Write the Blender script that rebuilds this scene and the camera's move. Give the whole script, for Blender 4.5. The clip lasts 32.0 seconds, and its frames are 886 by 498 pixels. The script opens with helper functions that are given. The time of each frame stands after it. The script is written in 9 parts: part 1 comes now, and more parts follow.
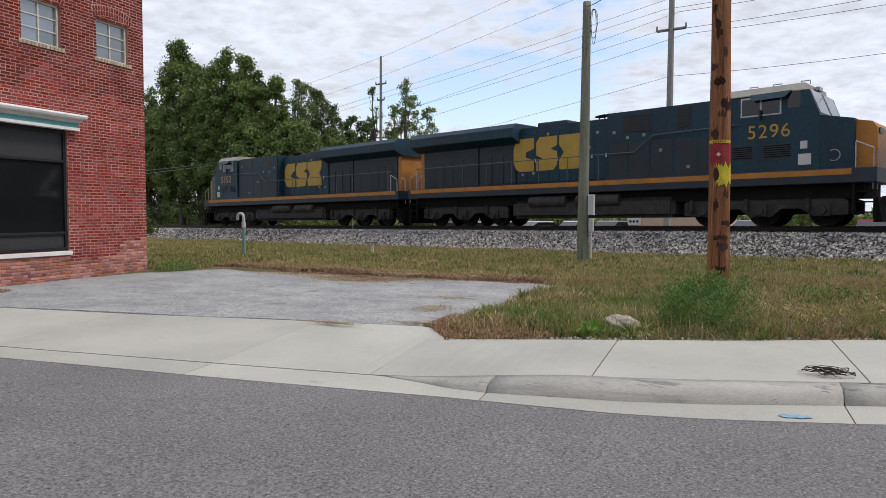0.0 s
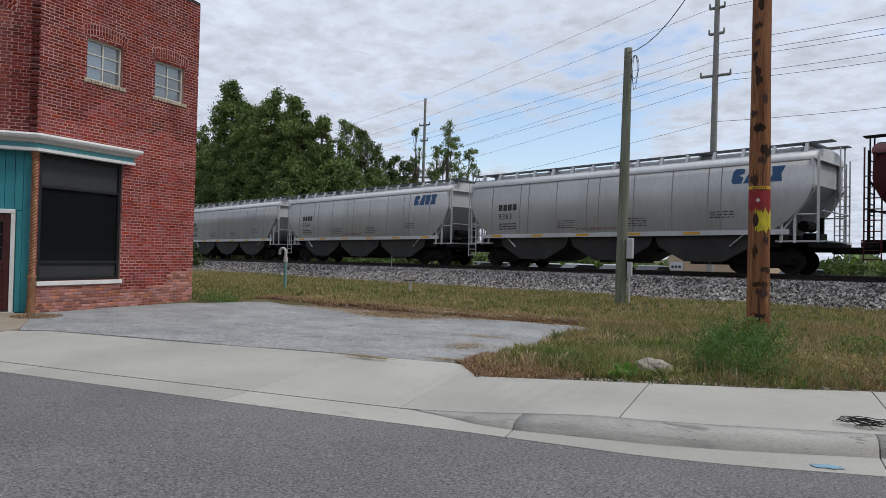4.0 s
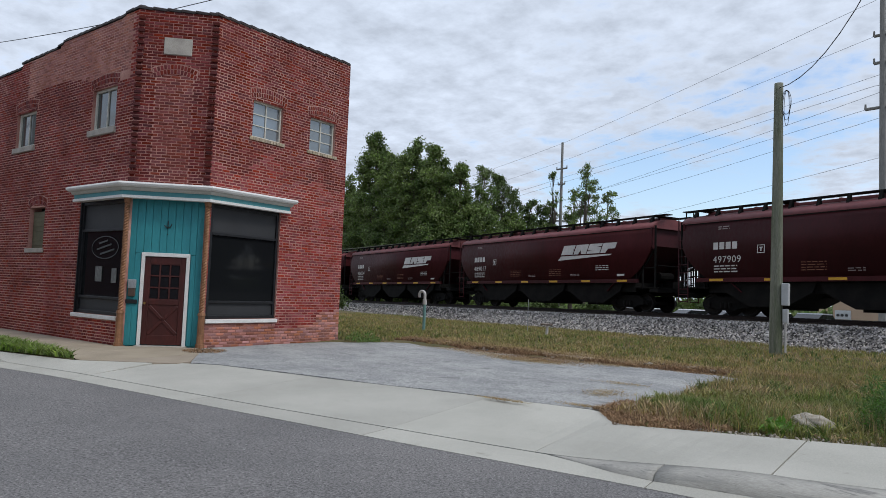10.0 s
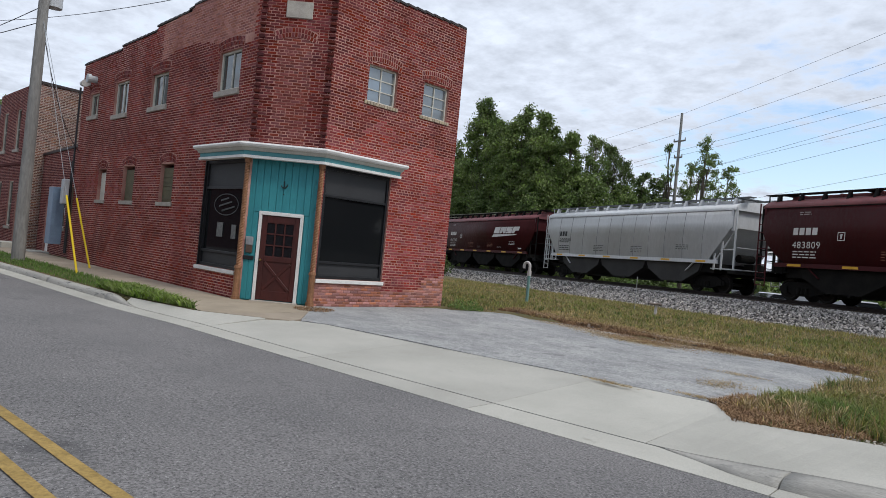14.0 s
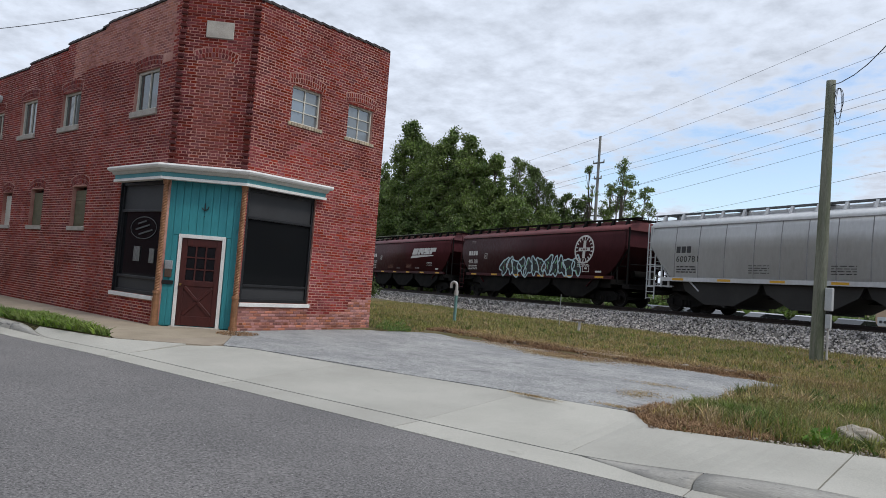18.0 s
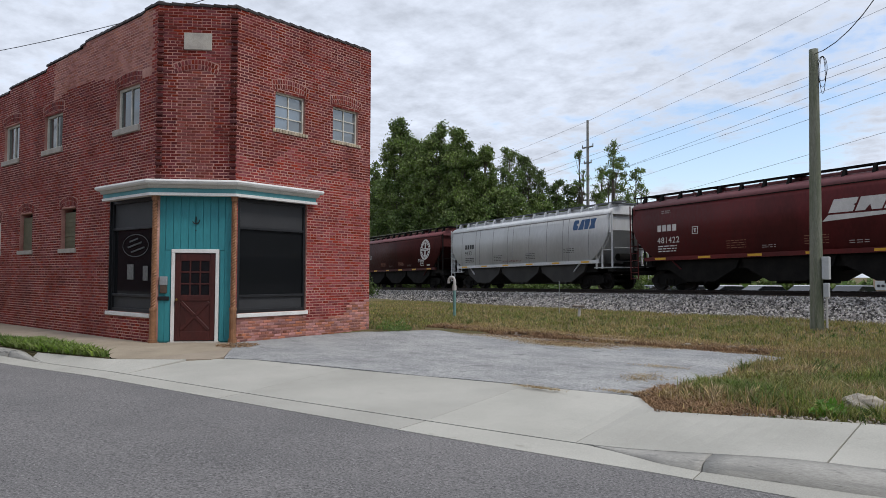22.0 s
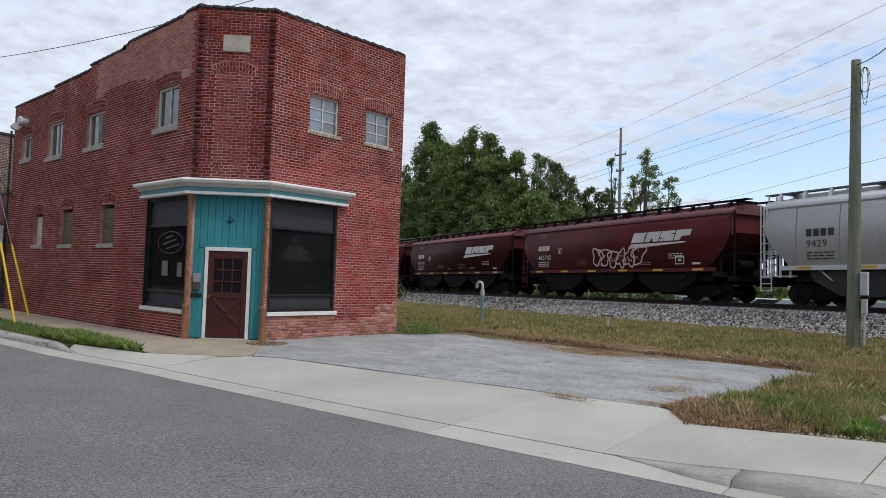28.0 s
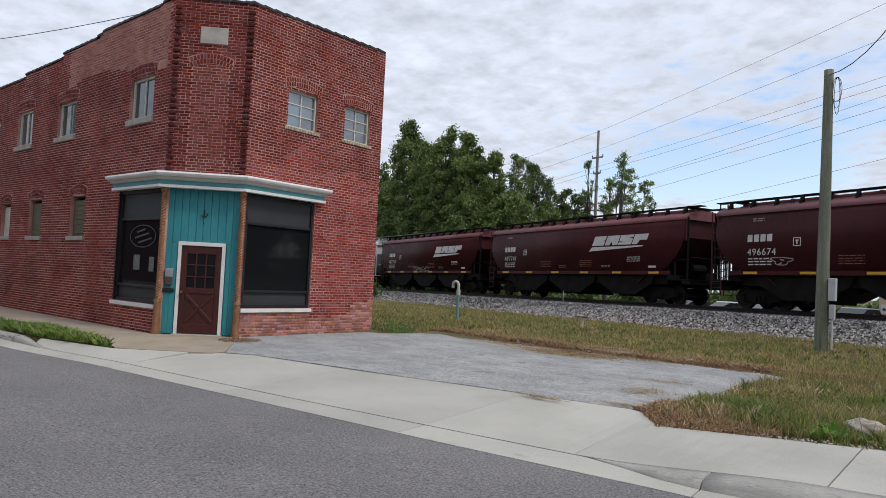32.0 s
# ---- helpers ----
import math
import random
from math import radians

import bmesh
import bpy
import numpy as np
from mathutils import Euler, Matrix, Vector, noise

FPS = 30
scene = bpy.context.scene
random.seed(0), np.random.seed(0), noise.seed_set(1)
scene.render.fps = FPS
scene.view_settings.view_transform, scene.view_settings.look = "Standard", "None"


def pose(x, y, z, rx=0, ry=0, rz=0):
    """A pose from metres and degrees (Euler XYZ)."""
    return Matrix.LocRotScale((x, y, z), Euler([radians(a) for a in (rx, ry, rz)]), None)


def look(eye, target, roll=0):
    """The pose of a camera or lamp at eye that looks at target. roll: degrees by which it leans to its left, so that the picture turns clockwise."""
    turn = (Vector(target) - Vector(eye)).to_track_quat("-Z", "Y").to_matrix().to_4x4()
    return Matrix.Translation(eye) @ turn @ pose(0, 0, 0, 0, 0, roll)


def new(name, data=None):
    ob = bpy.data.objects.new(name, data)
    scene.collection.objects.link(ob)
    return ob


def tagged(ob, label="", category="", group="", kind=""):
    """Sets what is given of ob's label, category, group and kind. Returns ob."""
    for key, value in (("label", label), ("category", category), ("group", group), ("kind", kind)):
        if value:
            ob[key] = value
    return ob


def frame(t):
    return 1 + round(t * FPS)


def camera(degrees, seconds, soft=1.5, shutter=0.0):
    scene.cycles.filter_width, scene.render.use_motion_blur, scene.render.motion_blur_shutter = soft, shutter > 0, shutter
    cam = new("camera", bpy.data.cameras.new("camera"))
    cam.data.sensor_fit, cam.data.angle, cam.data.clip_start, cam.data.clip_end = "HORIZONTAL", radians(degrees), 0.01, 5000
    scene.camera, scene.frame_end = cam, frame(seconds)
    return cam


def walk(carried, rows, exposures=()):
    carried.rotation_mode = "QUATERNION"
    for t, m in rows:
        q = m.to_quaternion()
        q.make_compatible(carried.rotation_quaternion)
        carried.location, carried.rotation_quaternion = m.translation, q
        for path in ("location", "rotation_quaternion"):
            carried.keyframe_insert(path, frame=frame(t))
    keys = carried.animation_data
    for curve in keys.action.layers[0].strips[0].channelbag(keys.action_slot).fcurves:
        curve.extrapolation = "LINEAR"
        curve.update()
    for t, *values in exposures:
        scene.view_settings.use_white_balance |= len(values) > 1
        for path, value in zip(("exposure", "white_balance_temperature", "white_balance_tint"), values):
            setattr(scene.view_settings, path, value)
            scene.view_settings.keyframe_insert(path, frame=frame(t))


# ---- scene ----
cam = camera(66.30, 32.0, soft=0.8)
PATH = [
    (0, pose(13.303, -8.875, 1.532, 86.95, -0.23, 21.63)),
    (0.5, pose(13.328, -8.898, 1.523, 87.57, -0.04, 22.41)),
    (1, pose(13.321, -8.891, 1.524, 87.72, -0.51, 22.42)),
    (1.5, pose(13.325, -8.900, 1.525, 88.01, -0.68, 22.87)),
    (2, pose(13.325, -8.913, 1.525, 88.16, -0.79, 23.32)),
    (2.5, pose(13.338, -8.908, 1.526, 88.42, -0.88, 23.02)),
    (3, pose(13.350, -8.954, 1.533, 89.64, -0.39, 24.63)),
    (3.5, pose(13.400, -8.998, 1.512, 90.10, -1.48, 25.40)),
    (5.5, pose(13.473, -8.997, 1.507, 90.47, -2.04, 23.88)),
    (6, pose(13.469, -9.025, 1.481, 90.36, -1.51, 25.51)),
    (6.5, pose(13.489, -9.033, 1.498, 89.92, -1.17, 28.13)),
    (7, pose(13.488, -9.043, 1.504, 90.57, -0.89, 28.67)),
    (7.5, pose(13.496, -9.054, 1.514, 92.18, -0.74, 29.25)),
    (8, pose(13.499, -9.057, 1.503, 93.84, -0.98, 30.40)),
    (8.5, pose(13.512, -9.085, 1.504, 94.11, -1.51, 31.69)),
    (9, pose(13.518, -9.094, 1.511, 94.09, -1.70, 32.57)),
    (9.5, pose(13.517, -9.101, 1.516, 93.98, -1.96, 34.12)),
    (10, pose(13.535, -9.138, 1.504, 93.57, -2.24, 36.54)),
    (10.5, pose(13.540, -9.143, 1.497, 92.65, -2.59, 38.77)),
    (11, pose(13.533, -9.090, 1.508, 91.36, -1.67, 36.72)),
    (11.5, pose(13.377, -8.996, 1.580, 91.83, -2.46, 35.97)),
    (12, pose(13.340, -8.996, 1.571, 92.15, -4.65, 37.76)),
    (12.5, pose(13.341, -8.986, 1.537, 92.38, -1.78, 41.45)),
    (13, pose(13.304, -8.993, 1.561, 91.13, -3.42, 43.03)),
    (13.5, pose(13.365, -9.042, 1.572, 92.85, -4.38, 46.92)),
    (14, pose(13.305, -9.028, 1.566, 90.24, -5.42, 45.16)),
    (14.5, pose(13.314, -9.045, 1.566, 91.20, -2.02, 45.12)),
    (16.5, pose(13.378, -9.047, 1.553, 93.34, -5.69, 43.42)),
    (17, pose(13.367, -9.041, 1.538, 94.92, -6.54, 42.22)),
    (17.5, pose(13.377, -9.047, 1.526, 93.93, -5.76, 38.93)),
    (18, pose(13.396, -9.058, 1.528, 92.60, -4.34, 39.11)),
    (18.5, pose(13.405, -9.064, 1.538, 92.92, -2.85, 36.61)),
    (19, pose(13.402, -9.048, 1.555, 92.30, -1.30, 40.60)),
    (19.5, pose(13.400, -9.031, 1.572, 93.08, -0.83, 41.82)),
    (20, pose(13.383, -9.020, 1.568, 92.47, -0.42, 40.29)),
    (20.5, pose(13.396, -9.020, 1.570, 92.78, -0.50, 40.14)),
    (21, pose(13.396, -9.021, 1.563, 92.74, -0.55, 40.02)),
    (21.5, pose(13.401, -9.020, 1.563, 92.38, -0.70, 39.57)),
    (22, pose(13.385, -9.002, 1.569, 92.16, -0.25, 38.93)),
    (22.5, pose(13.370, -9.014, 1.562, 93.15, -0.96, 38.70)),
    (23, pose(13.394, -9.032, 1.560, 93.29, -0.97, 39.31)),
    (23.5, pose(13.387, -9.030, 1.564, 93.90, -0.89, 39.92)),
    (24, pose(13.382, -9.031, 1.567, 93.06, -0.58, 41.40)),
    (24.5, pose(13.379, -9.043, 1.561, 93.44, -1.94, 42.37)),
    (25, pose(13.383, -9.030, 1.570, 93.15, -1.49, 41.47)),
    (25.5, pose(13.406, -9.033, 1.571, 93.39, -1.79, 41.39)),
    (27.5, pose(13.403, -9.028, 1.570, 92.49, -1.84, 41.43)),
    (28, pose(13.386, -9.031, 1.573, 92.47, -1.86, 41.28)),
    (28.5, pose(13.367, -9.036, 1.572, 92.48, -1.89, 41.13)),
    (29, pose(13.393, -9.037, 1.573, 92.44, -1.98, 40.94)),
    (29.5, pose(13.392, -9.024, 1.566, 91.99, -1.74, 40.91)),
    (30, pose(13.380, -9.017, 1.574, 91.85, -2.19, 40.42)),
    (30.5, pose(13.388, -9.028, 1.571, 91.42, -2.37, 40.19)),
    (31, pose(13.390, -9.031, 1.567, 91.02, -2.53, 40.02)),
    (31.5, pose(13.381, -9.025, 1.563, 91.39, -2.69, 39.72)),
    (32, pose(13.366, -9.014, 1.583, 92.45, -2.84, 39.26)),
]
GAINS = [(0.0, 0.15, 6780, 14), (1.0, 0.14, 6780, 14), (2.0, 0.10, 6760, 13), (3.0, -0.08, 6680, 13), (3.5, -0.12, 6600, 12), (6.0, -0.13, 6450, 12), (9.0, -0.12, 6260, 10), (11.0, 0.02, 6450, 11),
         (13.0, 0.10, 6520, 11), (17.0, 0.02, 6500, 11), (22.0, 0.02, 6540, 12), (25.0, 0.02, 6450, 10), (32.0, 0.04, 6600, 13)]
walk(cam, PATH, GAINS)

# light and exposure
SUN_AZ, SUN_POWER = 82, 1.7
SKY_STRENGTH = 0.10
CLOUD_HI, CLOUD_LO = 9.1, 6.3
scene.view_settings.exposure = 0.0

# ---- light and sky ----
world = bpy.data.worlds.new("sky")
scene.world = world
world.use_nodes = True
wn, wl = world.node_tree.nodes, world.node_tree.links
wn.clear()
w_out = wn.new("ShaderNodeOutputWorld")
w_bg = wn.new("ShaderNodeBackground")
w_sky = wn.new("ShaderNodeTexSky")
w_sky.sky_type, w_sky.sun_disc = "NISHITA", False
w_sky.sun_elevation, w_sky.sun_rotation = radians(52), radians(SUN_AZ)
w_sky.air_density, w_sky.dust_density = 1.0, 1.5
w_co = wn.new("ShaderNodeTexCoord")
w_sep = wn.new("ShaderNodeSeparateXYZ")
wl.new(w_co.outputs["Generated"], w_sep.inputs[0])


def wmath(op, a, b=None, c=None):
    n = wn.new("ShaderNodeMath")
    n.operation = op
    for i, v in enumerate((a, b, c)):
        if v is None:
            continue
        if hasattr(v, "links"):
            wl.new(v, n.inputs[i])
        else:
            n.inputs[i].default_value = v
    return n.outputs[0]


# clouds lie on a flat layer: divide the direction by its height
w_h = wmath("ADD", wmath("MAXIMUM", w_sep.outputs[2], 0.0), 0.16)
w_vec = wn.new("ShaderNodeCombineXYZ")
wl.new(wmath("DIVIDE", w_sep.outputs[0], w_h), w_vec.inputs[0])
wl.new(wmath("DIVIDE", w_sep.outputs[1], w_h), w_vec.inputs[1])


def wnoise(scale, detail, rough, offset):
    m = wn.new("ShaderNodeMapping")
    m.inputs["Location"].default_value = offset
    m.inputs["Scale"].default_value = (1.0, 1.0, 1.0)
    wl.new(w_vec.outputs[0], m.inputs[0])
    n = wn.new("ShaderNodeTexNoise")
    n.inputs["Scale"].default_value, n.inputs["Detail"].default_value, n.inputs["Roughness"].default_value = scale, detail, rough
    wl.new(m.outputs[0], n.inputs[0])
    return n.outputs[0]


w_big = wnoise(0.6, 3, 0.5, (3.1, 7.7, 0))
w_small = wnoise(4.6, 7, 0.58, (1.3, 0.4, 0))
w_fine = wnoise(12.0, 6, 0.6, (4.1, 2.2, 0))
# a clear stretch low in the north-west
w_side = wmath("ADD", wmath("MULTIPLY", w_sep.outputs[0], 0.951), wmath("MULTIPLY", w_sep.outputs[1], 0.309))
w_gap = wmath("MULTIPLY", wmath("POWER", 2.718, wmath("MULTIPLY", wmath("ADD", wmath("POWER", wmath("DIVIDE", wmath("ADD", w_side, 0.0), 0.20), 2.0), wmath("POWER", wmath("DIVIDE", wmath("SUBTRACT", w_sep.outputs[2], 0.165), 0.055), 2.0)), -1.0)),
              wmath("GREATER_THAN", w_sep.outputs[1], 0.0))
w_cov = wmath("SUBTRACT", wmath("ADD", wmath("MULTIPLY", w_big, 0.70), wmath("ADD", wmath("MULTIPLY", w_small, 0.58), wmath("MULTIPLY", w_fine, 0.26))), wmath("MULTIPLY", w_gap, 0.20))
w_ramp = wn.new("ShaderNodeMapRange")
w_ramp.interpolation_type = "SMOOTHSTEP"
w_ramp.inputs[1].default_value, w_ramp.inputs[2].default_value = 0.53, 0.74
wl.new(w_cov, w_ramp.inputs[0])
w_cloud = wn.new("ShaderNodeMapRange")
w_cloud.inputs[1].default_value, w_cloud.inputs[2].default_value = 0.38, 0.64
w_cloud.inputs[3].default_value, w_cloud.inputs[4].default_value = CLOUD_HI, CLOUD_LO
wl.new(wmath("ADD", wmath("MULTIPLY", w_small, 0.55), wmath("MULTIPLY", w_fine, 0.45)), w_cloud.inputs[0])
w_ccol = wn.new("ShaderNodeVectorMath")
w_ccol.operation = "SCALE"
w_ccol.inputs[0].default_value = (0.885, 0.98, 1.13)
wl.new(w_cloud.outputs[0], w_ccol.inputs["Scale"])
w_mix = wn.new("ShaderNodeMix")
w_mix.data_type = "RGBA"
wl.new(w_ramp.outputs[0], w_mix.inputs["Factor"])
w_blue = wn.new("ShaderNodeVectorMath")
w_blue.operation = "SCALE"
w_blue.inputs["Scale"].default_value = 2.1
wl.new(w_sky.outputs[0], w_blue.inputs[0])
wl.new(w_blue.outputs[0], w_mix.inputs["A"])
wl.new(w_ccol.outputs[0], w_mix.inputs["B"])
wl.new(w_mix.outputs["Result"], w_bg.inputs["Color"])
w_bg.inputs["Strength"].default_value = SKY_STRENGTH
wl.new(w_bg.outputs[0], w_out.inputs[0])

sun = new("sun", bpy.data.lights.new("sun", "SUN"))
sun.data.energy, sun.data.angle, sun.data.color = SUN_POWER, radians(14), (1.0, 0.97, 0.93)
sun_dir = Vector((math.sin(radians(SUN_AZ)), math.cos(radians(SUN_AZ)), math.tan(radians(52))))
sun.matrix_world = look(sun_dir * 50, (0, 0, 0))


# ---- materials ----
def mat(name, base, rough=0.8, metal=0.0, alt=None, var=0.25, scale=1.5, fine=45.0, bump=0.2, depth=0.01, rnd=0.0, island=0.0,
        spots=None, stretch=(1, 1, 1), spec=None):
    """A surface: two colours mixed by a broad noise, fine grain, relief, an odd tint for each object or island, and stains."""
    m = bpy.data.materials.new(name)
    m.use_nodes = True
    nt, ns, ln = m.node_tree, m.node_tree.nodes, m.node_tree.links
    bsdf = ns["Principled BSDF"]
    bsdf.inputs["Roughness"].default_value, bsdf.inputs["Metallic"].default_value = rough, metal
    bsdf.inputs["Specular IOR Level"].default_value = spec if spec is not None else (0.15 if rough > 0.8 else 0.35)
    co = ns.new("ShaderNodeTexCoord")
    mp = ns.new("ShaderNodeMapping")
    mp.inputs["Scale"].default_value = stretch
    ln.new(co.outputs["Object"], mp.inputs[0])

    def noise_of(s, detail, r=0.55, dist=0.0):
        n = ns.new("ShaderNodeTexNoise")
        n.inputs["Scale"].default_value, n.inputs["Detail"].default_value = s, detail
        n.inputs["Roughness"].default_value, n.inputs["Distortion"].default_value = r, dist
        ln.new(mp.outputs[0], n.inputs[0])
        return n.outputs[0]

    def mixed(a, b, f, kind="MIX"):
        x = ns.new("ShaderNodeMix")
        x.data_type, x.blend_type = "RGBA", kind
        for v, key in ((a, "A"), (b, "B"), (f, "Factor")):
            if hasattr(v, "links"):
                ln.new(v, x.inputs[key])
            elif key == "Factor":
                x.inputs[0].default_value = v
            else:
                x.inputs[key].default_value = (*v, 1)
        return x.outputs["Result"]

    def ranged(v, a, b, lo, hi):
        r = ns.new("ShaderNodeMapRange")
        r.inputs[1].default_value, r.inputs[2].default_value, r.inputs[3].default_value, r.inputs[4].default_value = a, b, lo, hi
        ln.new(v, r.inputs[0])
        return r.outputs[0]

    broad, grain = noise_of(scale, 6, 0.6), noise_of(fine, 4, 0.65)
    alt = alt or tuple(c * (1 - var) for c in base)
    col = mixed(base, alt, ranged(broad, 0.38, 0.62, 0, 1))
    gr = ns.new("ShaderNodeCombineXYZ")
    g = ranged(grain, 0.3, 0.7, 1 - var * 0.8, 1 + var * 0.8)
    for i in range(3):
        ln.new(g, gr.inputs[i])
    col = mixed(col, gr.outputs[0], 1.0, "MULTIPLY")
    for amount, node, out in ((rnd, "ShaderNodeObjectInfo", "Random"), (island, "ShaderNodeNewGeometry", "Random Per Island")):
        if amount:
            r = ns.new(node).outputs[out]
            h = ns.new("ShaderNodeHueSaturation")
            ln.new(ranged(r, 0, 1, 1 - amount, 1 + amount), h.inputs["Value"])
            w = ns.new("ShaderNodeTexWhiteNoise")
            w.noise_dimensions = "1D"
            ln.new(r, w.inputs["W"])
            ln.new(ranged(w.outputs[0], 0, 1, 0.5 - amount * 0.03, 0.5 + amount * 0.03), h.inputs["Hue"])
            ln.new(ranged(w.outputs[0], 0, 1, 1 - amount * 0.6, 1 + amount * 0.3), h.inputs["Saturation"])
            ln.new(col, h.inputs["Color"])
            col = h.outputs[0]
    if spots:
        for colour, size, low, high in spots:
            col = mixed(col, colour, ranged(noise_of(size, 7, 0.62, 0.4), low, high, 0, 1))
    ln.new(col, bsdf.inputs["Base Color"])
    ln.new(ranged(grain, 0.3, 0.7, max(0.02, rough - 0.12), min(1, rough + 0.08)), bsdf.inputs["Roughness"])
    if bump:
        b = ns.new("ShaderNodeBump")
        b.inputs["Strength"].default_value, b.inputs["Distance"].default_value = bump, depth
        ln.new(grain, b.inputs["Height"])
        ln.new(b.outputs[0], bsdf.inputs["Normal"])
    return m


def glass(name, tint, rough=0.03, clear=0.0):
    m = bpy.data.materials.new(name)
    m.use_nodes = True
    b = m.node_tree.nodes["Principled BSDF"]
    b.inputs["Base Color"].default_value = (*tint, 1)
    b.inputs["Roughness"].default_value = rough
    b.inputs["Transmission Weight"].default_value = clear
    b.inputs["IOR"].default_value = 1.5
    return m


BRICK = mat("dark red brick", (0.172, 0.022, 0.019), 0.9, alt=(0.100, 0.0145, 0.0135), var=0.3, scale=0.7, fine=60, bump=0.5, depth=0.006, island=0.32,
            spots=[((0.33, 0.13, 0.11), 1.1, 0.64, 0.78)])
# Left wall's brick: a brighter copy, with that wall's light put into the colour.
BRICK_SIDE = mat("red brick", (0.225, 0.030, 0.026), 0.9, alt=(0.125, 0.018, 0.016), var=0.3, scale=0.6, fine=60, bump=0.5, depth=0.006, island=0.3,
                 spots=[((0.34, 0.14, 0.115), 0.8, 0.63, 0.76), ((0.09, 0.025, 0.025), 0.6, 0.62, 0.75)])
BRICK_ONE = mat("worn brick", (0.42, 0.19, 0.145), 0.9, alt=(0.26, 0.07, 0.055), var=0.35, scale=2.2, fine=60, bump=0.6, depth=0.006, rnd=0.5,
                spots=[((0.50, 0.31, 0.25), 2.5, 0.56, 0.70)])
BRICK_BLIND = mat("dull infill brick", (0.20, 0.048, 0.040), 0.9, alt=(0.14, 0.030, 0.026), var=0.3, scale=1.5, fine=60, bump=0.5, depth=0.006, island=0.3)
BRICK_PALE = mat("faded patched brick", (0.37, 0.155, 0.12), 0.9, alt=(0.29, 0.105, 0.085), var=0.25, scale=1.1, fine=55, bump=0.5, depth=0.006, island=0.25)
# Left wall's mortar is likewise a copy brightened for the light on that side.
MORTAR_SIDE = mat("brightened left-wall mortar", (0.57, 0.335, 0.275), 0.95, alt=(0.34, 0.155, 0.125), var=0.3, scale=0.9, fine=50, bump=0.4)
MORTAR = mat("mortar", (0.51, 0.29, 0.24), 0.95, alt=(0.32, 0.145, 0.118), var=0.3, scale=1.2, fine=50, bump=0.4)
BRICK_RED = mat("brighter redder brick", (0.27, 0.037, 0.034), 0.9, alt=(0.19, 0.026, 0.026), var=0.3, scale=0.9, fine=60, bump=0.5, depth=0.006, island=0.3,
                spots=[((0.40, 0.17, 0.14), 1.3, 0.62, 0.80), ((0.13, 0.035, 0.033), 0.9, 0.62, 0.76)])
ARCHBRICK = mat("arch brick", (0.175, 0.025, 0.022), 0.9, alt=(0.12, 0.019, 0.017), var=0.3, scale=3, fine=60, bump=0.5, depth=0.006, rnd=0.35)
ARCHMORTAR = mat("arch mortar", (0.46, 0.27, 0.225), 0.95, alt=(0.28, 0.13, 0.11), var=0.3, scale=2, fine=50)
STONE = mat("pale stone", (0.42, 0.385, 0.335), 0.85, var=0.2, scale=4, fine=60)
TEAL = mat("teal painted boards", (0.035, 0.235, 0.26), 0.6, alt=(0.03, 0.205, 0.235), var=0.14, scale=2.5, fine=30, bump=0.12, depth=0.004, stretch=(1, 1, 0.25),
           spots=[((0.02, 0.12, 0.14), 3.0, 0.66, 0.74)])
WHITE = mat("white paint", (0.74, 0.73, 0.70), 0.6, var=0.12, scale=3, fine=40, bump=0.08, spots=[((0.45, 0.42, 0.38), 4, 0.66, 0.8)])
COPPER = mat("copper paint", (0.33, 0.165, 0.085), 0.5, metal=0.2, var=0.3, scale=8, fine=70, bump=0.15)
BLACK = mat("black frame paint", (0.018, 0.019, 0.021), 0.45, var=0.3, scale=4)
DOORRED = mat("oxblood door paint", (0.072, 0.017, 0.014), 0.5, alt=(0.05, 0.014, 0.012), var=0.25, scale=4, fine=30, stretch=(1, 1, 0.3))
PANE = glass("dark window glass", (0.012, 0.013, 0.015), 0.05)
PANE_SKY = glass("window glass", (0.24, 0.265, 0.275), 0.05)
PANE_SKY.node_tree.nodes["Principled BSDF"].inputs["Metallic"].default_value = 0.55
PANE_DIM = glass("dim old window glass", (0.045, 0.058, 0.056), 0.05)
PANE_DIM.node_tree.nodes["Principled BSDF"].inputs["IOR"].default_value = 1.9
SHADE = mat("grey window panel", (0.035, 0.036, 0.038), 0.6, var=0.15)
ASPHALT = mat("asphalt", (0.190, 0.182, 0.178), 0.9, alt=(0.155, 0.150, 0.148), var=0.8, scale=0.35, fine=44, bump=1.0, depth=0.010,
              spots=[((0.070, 0.070, 0.072), 0.5, 0.64, 0.74), ((0.36, 0.35, 0.34), 48, 0.60, 0.66), ((0.05, 0.05, 0.052), 40, 0.60, 0.66)])
CONCRETE = mat("concrete", (0.445, 0.432, 0.384), 0.9, alt=(0.374, 0.364, 0.322), var=0.18, scale=0.5, fine=70, bump=0.3, depth=0.003, rnd=0.06,
               spots=[((0.29, 0.28, 0.24), 2.2, 0.64, 0.78), ((0.25, 0.235, 0.20), 0.7, 0.66, 0.80), ((0.20, 0.19, 0.165), 26, 0.70, 0.76)])
OLDWALK = mat("old tan concrete", (0.37, 0.31, 0.235), 0.92, alt=(0.30, 0.25, 0.19), var=0.2, scale=0.9, fine=50, bump=0.3, rnd=0.08)
LOT = mat("weathered grey lot", (0.375, 0.374, 0.362), 0.95, alt=(0.275, 0.277, 0.275), var=0.60, scale=0.9, fine=38, bump=1.0, depth=0.018, stretch=(0.8, 1.15, 1),
          spots=[((0.215, 0.215, 0.215), 2.4, 0.55, 0.68), ((0.46, 0.455, 0.435), 7.5, 0.59, 0.70), ((0.55, 0.55, 0.53), 26, 0.58, 0.67), ((0.17, 0.17, 0.17), 30, 0.60, 0.67)])
